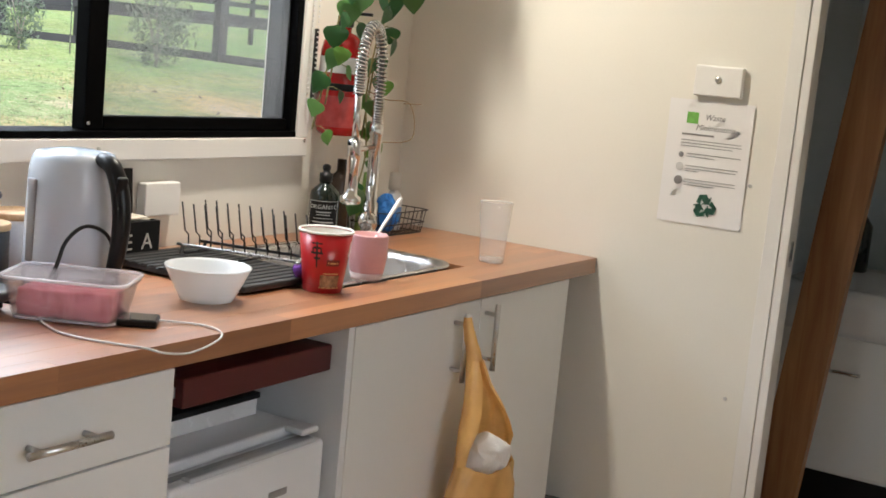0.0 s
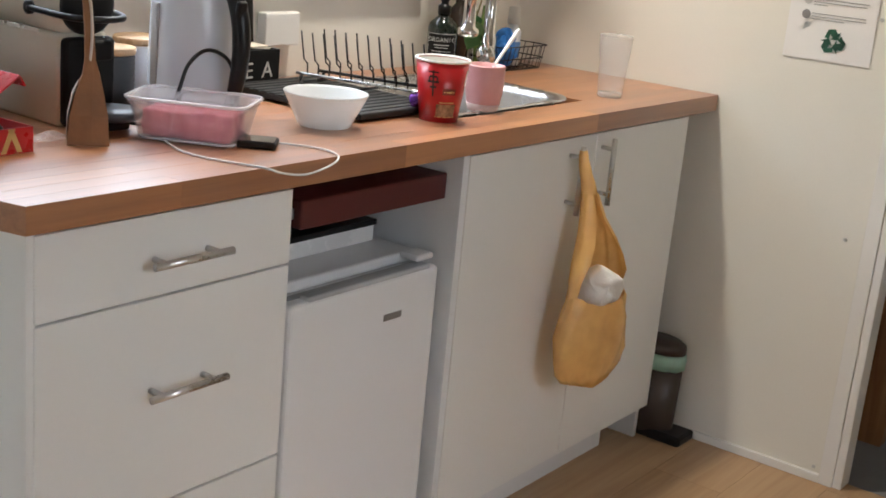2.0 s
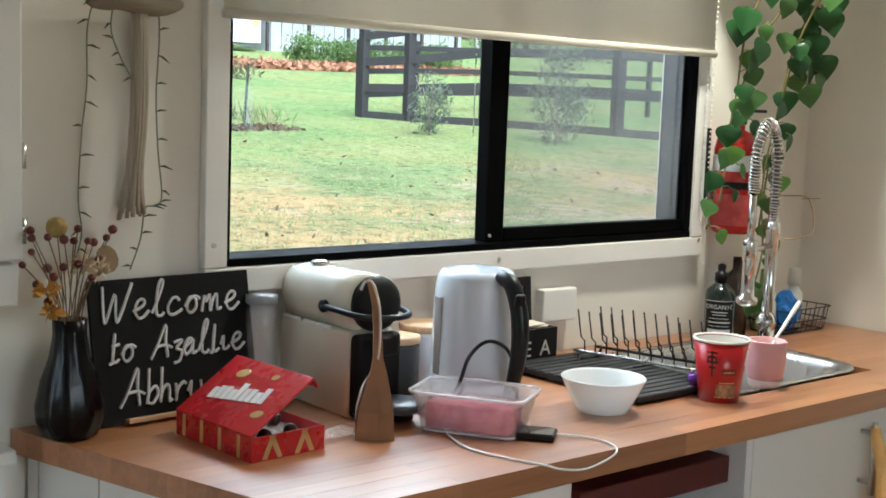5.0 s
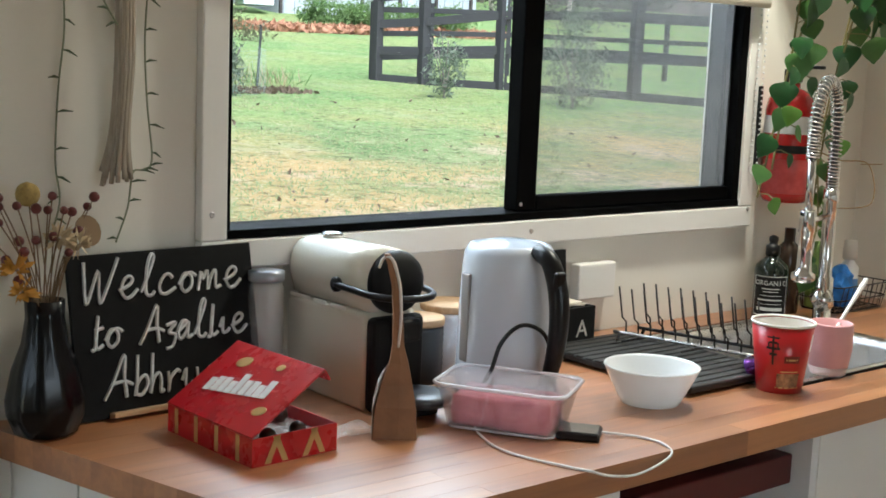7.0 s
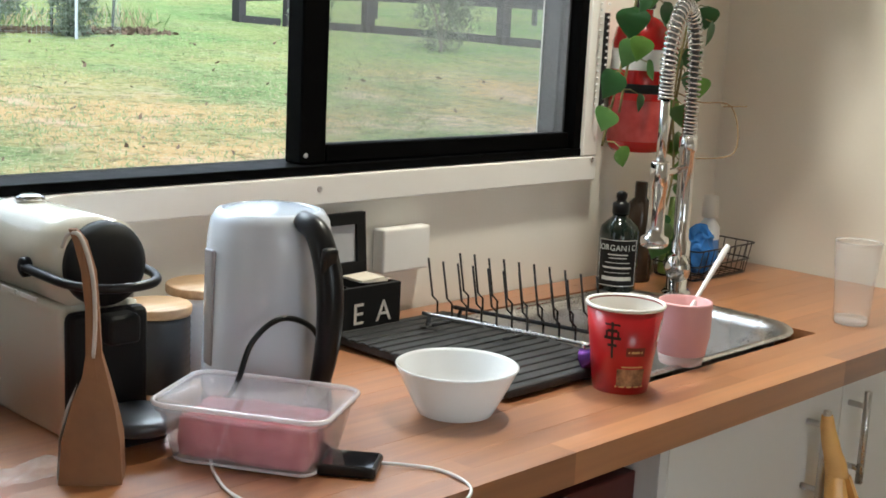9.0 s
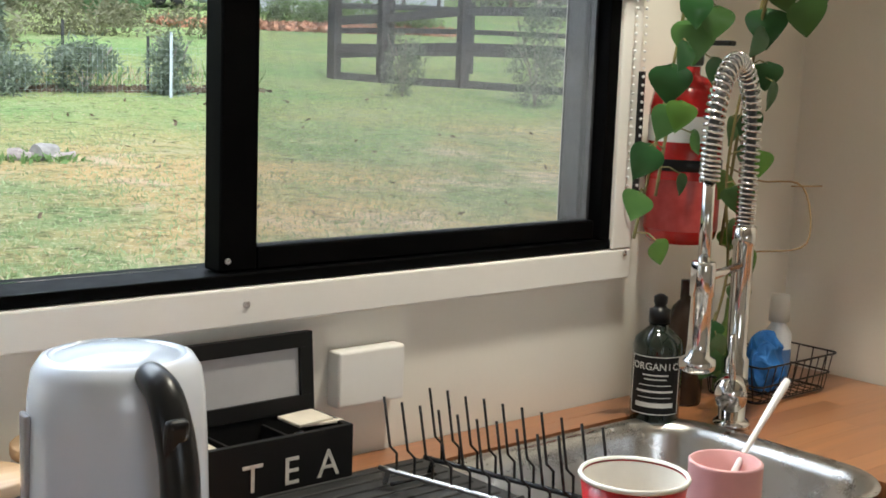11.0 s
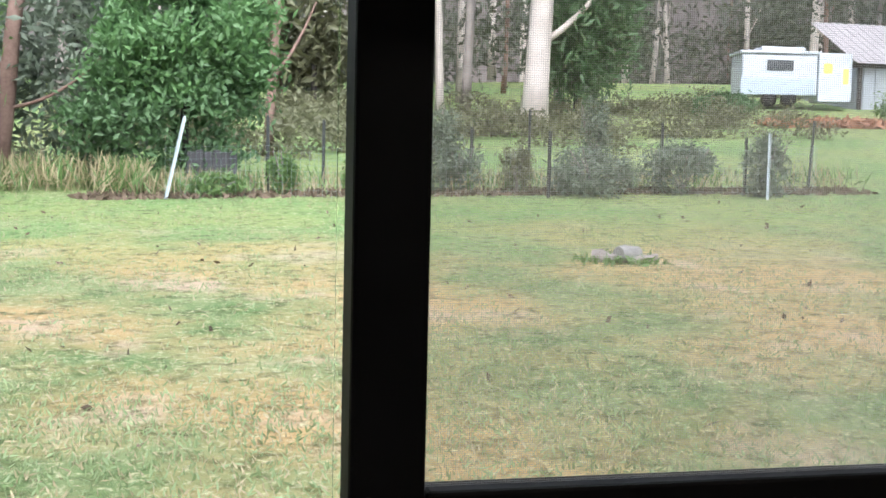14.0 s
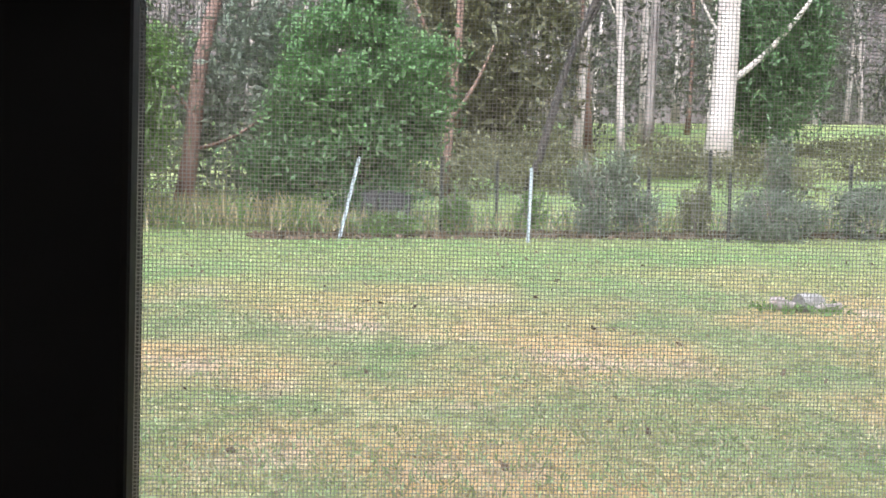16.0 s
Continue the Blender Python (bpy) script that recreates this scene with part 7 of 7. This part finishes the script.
# driftwood hanging with tassel and leafy wire strings
M_DRIFT = wood("driftwood", (0.16, 0.12, 0.08), (0.30, 0.25, 0.18), along=0, rough=0.85, grain=90)
M_TASSEL = wood("tassel_cord", (0.26, 0.22, 0.17), (0.42, 0.37, 0.30), along=2, rough=0.9, grain=300, stretch=40)
dw = thing("driftwood_hanging", pose(-1.945, -0.032, 1.565), "driftwood wall hanging with a long cord tassel", "wall hanging")
bm = newtube(bend([(-0.09, 0, 0.012), (-0.03, -0.004, 0.016), (0.03, 0.0, 0.010), (0.075, 0, 0.018)], 5), 0.02, 10, [0.008, 0.013, 0.016, 0.017, 0.016, 0.017, 0.018, 0.018, 0.017, 0.017, 0.016, 0.015, 0.014, 0.012, 0.010, 0.007])
under("driftwood_log", bm, M_DRIFT, dw, "", True)
for k in range(14):
    random.seed(50 + k)
    a = 2 * math.pi * k / 14
    o = Vector((0.011 * math.cos(a), 0.008 * math.sin(a), 0))
    under("cord_strand", newtube(bend([o + Vector((0, 0, 0.0)), o * 1.1 + Vector((0, 0, -0.15)), o * 1.15 + Vector((-0.008, 0, -0.26)), o * 2.0 + Vector((-0.013, 0, -0.325 + random.uniform(-0.012, 0.01)))], 4), 0.0036, 6), M_TASSEL, dw, "", True)
under("hook", newtube([(0, 0.031, 0.06), (0, 0.0, 0.06), (0, 0, 0.025)], 0.002, 6), M_STEEL, dw)
M_STRING = mat("string_stem", (0.22, 0.25, 0.16), 0.7)
M_SLEAF = mat("narrow_leaf", (0.07, 0.10, 0.05), 0.6, vary=0.2)
for gi, pts in enumerate(([(-0.075, -0.004, 0.03), (-0.085, 0.01, -0.03), (-0.082, 0.018, -0.12), (-0.09, 0.02, -0.20), (-0.095, 0.02, -0.30), (-0.09, 0.018, -0.36), (-0.11, 0.015, -0.42)],
                          [(-0.045, -0.004, 0.02), (-0.050, 0.0, -0.03), (-0.035, -0.004, -0.075), (-0.015, -0.008, -0.11)],
                          [(0.03, -0.004, 0.02), (0.040, 0.01, -0.04), (0.038, 0.015, -0.13), (0.042, 0.015, -0.22), (0.050, 0.015, -0.30), (0.035, 0.012, -0.315), (0.018, 0.012, -0.32), (0.012, 0.015, -0.37), (-0.008, 0.012, -0.42)])):
    sg = thing("leafy_string", pose(-1.945, -0.032, 1.565), "thin dried vine string with narrow leaves", "dried vine", "leafy strings on the driftwood")
    path = bend(pts, 6)
    under("stem", newtube(path, 0.0014, 5), M_STRING, sg, "", True)
    random.seed(70 + gi)
    for i in range(2, len(path), 3):
        p = path[i]
        d = Vector((random.choice((-1, 1)) * random.uniform(0.7, 1), random.uniform(-0.4, 0.0), random.uniform(-0.6, 0.25))).normalized()
        L = random.uniform(0.016, 0.024)
        under("leaf", newtube([p, p + d * L * 0.4 + Vector((0, 0, 0.002)), p + d * L], 0.001, 5, [0.0008, 0.0021, 0.0006]), M_SLEAF, sg)

# open white door leaf folded back at the end of the wall
dr2 = thing("cupboard_door", pose(0, 0, 0), "white painted cupboard door folded back against the wall", "door")
under("leaf", newbox(-2.62, -2.150, -0.060, -0.022, 1.175, 2.25, 0.003), M_FRONT, dr2)
under("lower_leaf", newbox(-2.62, -2.155, -0.058, -0.022, 1.105, 1.170, 0.003), M_FRONT, dr2)
for z in (1.22, 1.335, 1.80):
    under("hinge", newtube([(-2.146, -0.052, z - 0.02), (-2.146, -0.052, z + 0.02)], 0.005, 10), M_STEEL, dr2, "small steel hinge", True)
ws = thing("wall_bench_front", pose(0, 0, 0), "white boxed ledge at the end of the worktop", "ledge")
under("ledge_board", newbox(-2.75, -2.175, -0.10, -0.001, 0.868, 0.892, 0.004), M_FRONT, ws)
under("ledge_panel", newbox(-2.73, -2.185, -0.075, -0.001, 0.0, 0.867), M_FRONT, ws)


# ---- bathroom seen through the doorway ----
M_BATHWALL = mat("bathroom_panel", (0.62, 0.66, 0.68), 0.35, vary=0.02, scale=4)
M_BATHFLOOR = mat("grey_vinyl", (0.26, 0.26, 0.26), 0.5, vary=0.12, scale=10)
bm = bmesh.new()
box(bm, 1.25, 1.33, -2.4, -0.80, -0.02, ROOM_H)
box(bm, 0.05, 1.25, -0.88, -0.80, -0.02, ROOM_H)
box(bm, 0.05, 1.25, -2.4, -2.32, -0.02, ROOM_H)
structure("bathroom_wall", bm, M_BATHWALL, "pale blue-grey bathroom wall panels", "wall")
structure("bathroom_floor", newbox(0.046, 1.33, -2.4, -0.80, -0.06, 0.0), M_BATHFLOOR, "grey vinyl bathroom floor", "floor")
jb = thing("door_frame", pose(0, 0, 0), "white painted door jamb with a latch plate", "door frame", kind="structure")
under("jamb", newbox(-0.008, 0.052, DY0 - 0.022, DY0 - 0.0005, 0.0, 2.05, 0.002), M_TRIM, jb)
under("architrave", newbox(-0.012, -0.0005, DY0, DY0 + 0.035, 0.0, 2.08, 0.002), M_TRIM, jb)
under("latch_plate", newbox(0.010, 0.032, DY0 - 0.0235, DY0 - 0.0225, 0.955, 1.015), M_STEEL, jb, "steel latch plate")
under("jamb", newbox(-0.008, 0.052, DY1 + 0.0005, DY1 + 0.022, 0.0, 2.05, 0.002), M_TRIM, jb)
sk = tagged(part("baseboard", newbox(-0.012, -0.0005, DY0 + 0.036, -0.012, -0.0, 0.022, 0.002), M_TRIM), "thin white strip along the wall foot", "skirting", kind="structure")

M_LADDER = wood("ladder_timber", (0.19, 0.075, 0.026), (0.42, 0.21, 0.085), along=2, rough=0.5, grain=40, stretch=14)
ld = thing("ladder", pose(0.36, -1.035, 0.0), "knotty brown timber ladder rail leaning in the doorway", "ladder")
bm = bmesh.new()
n = 16
ring = []
for i in range(n + 1):
    s = i / n
    y = 0.012 - 0.205 * s
    w = 0.055 + 0.003 * noise.noise(Vector((0, 0, s * 9)))
    z = 2.2 * s
    ring.append([bm.verts.new((x, y + yy, z)) for x, yy in ((-0.02, -w), (0.02, -w), (0.02, w), (-0.02, w))])
for a, b in zip(ring, ring[1:]):
    for k in range(4):
        bm.faces.new((a[k], a[(k + 1) % 4], b[(k + 1) % 4], b[k]))
bm.faces.new(ring[0][::-1])
bm.faces.new(ring[-1])
bmesh.ops.recalc_face_normals(bm, faces=bm.faces)
under("rail", bm, M_LADDER, ld)
under("rung", newbox(-0.05, 0.05, -0.62, -0.13, 1.60, 1.64, 0.004), M_LADDER, ld)

M_CERAMIC = mat("basin_ceramic", (0.78, 0.79, 0.80), 0.12, vary=0.01, bump=0)
vn = thing("vanity_unit", pose(0.66, -1.28, 0), "white bathroom vanity with a moulded basin", "vanity")
under("cabinet", newbox(0.0, 0.42, -0.40, 0.385, 0.30, 0.700, 0.004), M_FRONT, vn)
vd = under("door", newbox(-0.018, -0.0005, -0.398, 0.383, 0.312, 0.698, 0.003), M_FRONT, vn)
under("handle", newtube(bend([(-0.018, 0.12, 0.60), (-0.04, 0.12, 0.602), (-0.042, 0.16, 0.604), (-0.04, 0.20, 0.602), (-0.018, 0.20, 0.60)], 4), 0.005, 8), M_CHROME, vd, "chrome handle", True)
# plinth in black, so the shadow beneath the cabinet is in its colour
under("base_shadow_board", newbox(0.03, 0.40, -0.39, 0.375, 0.0, 0.2995), M_MATT_BLACK, vn, "recessed plinth coloured black for the shadow under the vanity")
bm = bmesh.new()
rings = []
for x0, x1, y0, y1, z, r in ((-0.03, 0.44, -0.42, 0.395, 0.701, 0.03), (-0.035, 0.445, -0.425, 0.397, 0.72, 0.035), (-0.08, 0.445, -0.36, 0.36, 0.79, 0.09), (-0.085, 0.445, -0.365, 0.365, 0.835, 0.09), (-0.07, 0.43, -0.35, 0.35, 0.843, 0.085), (-0.05, 0.32, -0.32, 0.32, 0.83, 0.08), (0.0, 0.26, -0.25, 0.25, 0.73, 0.07)):
    rings.append([bm.verts.new((px, py, z)) for px, py in rrect(x0, x1, y0, y1, r, 6)])
for a, b in zip(rings, rings[1:]):
    for i in range(len(a)):
        bm.faces.new((a[i], a[(i + 1) % len(a)], b[(i + 1) % len(a)], b[i]))
bm.faces.new(rings[-1])
bm.faces.new(rings[0][::-1])
under("basin", bm, M_CERAMIC, vn, "", True)
bt = thing("basin_tap", pose(1.02, -1.19, 0.842), "chrome basin mixer tap on the vanity", "tap")
under("tap_body", newlathe([(0, 0), (0.024, 0), (0.022, 0.07), (0.02, 0.10), (0, 0.105)], 20), M_CHROME, bt, "", True)
under("nozzle", newtube([(0, 0, 0.055), (-0.06, 0, 0.06), (-0.11, 0, 0.045)], 0.011, 12), M_CHROME, bt, "", True)
under("lever", newbox(-0.06, 0.015, -0.01, 0.01, 0.106, 0.114, 0.003), M_CHROME, bt)
bb = thing("pump_bottle", pose(0.99, -1.03, 0.842), "dark bathroom pump bottle on the vanity", "bottle")
under("bottle", newlathe([(0, 0), (0.034, 0), (0.036, 0.004), (0.036, 0.14), (0.018, 0.165), (0.014, 0.17), (0.014, 0.20), (0.006, 0.205), (0.006, 0.23), (0, 0.23)], 24), M_BOTTLE, bb, "", True)
cu_ = thing("shower_curtain", pose(0, 0, 0), "dark navy curtain hanging at the bathroom wall", "curtain")
bm = bmesh.new()
col = []
for i in range(41):
    x = 0.12 + 0.40 * i / 40
    y = -0.915 + 0.014 * math.sin(i * 1.15)
    col.append([bm.verts.new((x, y, z)) for z in (0.95, 1.4, 2.1)])
for a, b in zip(col, col[1:]):
    for k in range(2):
        bm.faces.new((a[k], b[k], b[k + 1], a[k + 1]))
bmesh.ops.solidify(bm, geom=bm.faces[:], thickness=0.003)
under("cloth", bm, mat("navy_cloth", (0.012, 0.014, 0.022), 0.8, vary=0.2), cu_, "", True)
under("rod", newtube([(0.095, -0.915, 2.1), (0.60, -0.915, 2.1)], 0.008, 10), M_CHROME, cu_, "", True)
cl = thing("ceiling_lamp", pose(-0.72, -0.34, ROOM_H - 0.04), "round white ceiling downlight", "ceiling light")
under("ring", newlathe([(0.10, 0.0395), (0.13, 0.0395), (0.13, 0.02), (0.11, 0.012), (0.10, 0.015)], 32), M_TRIM, cl, "", True)


# ---- floor planks, laid along the room ----
M_PLANK = wood("floor_plank", (0.34, 0.20, 0.10), (0.56, 0.38, 0.22), along=0, rough=0.42, grain=50, stretch=16, random_ob=0.35)
fb = bpy.data.objects["floor"]
random.seed(77)
y = ROOM_S - 0.1
while y < 0.09:
    x = ROOM_W - 0.1 - random.uniform(0, 1.0)
    y1 = min(y + 0.178, 0.099)
    while x < 0.045:
        x1 = min(x + 1.8, 0.045)
        xa = max(x, ROOM_W - 0.1)
        if x1 - xa > 0.02:
            me_b = newbox(xa + 0.0006, x1 - 0.0006, y + 0.0006, y1 - 0.0006, -0.0118, 0.0)
            under("plank", me_b, M_PLANK, fb)
        x = x1
    y = y1
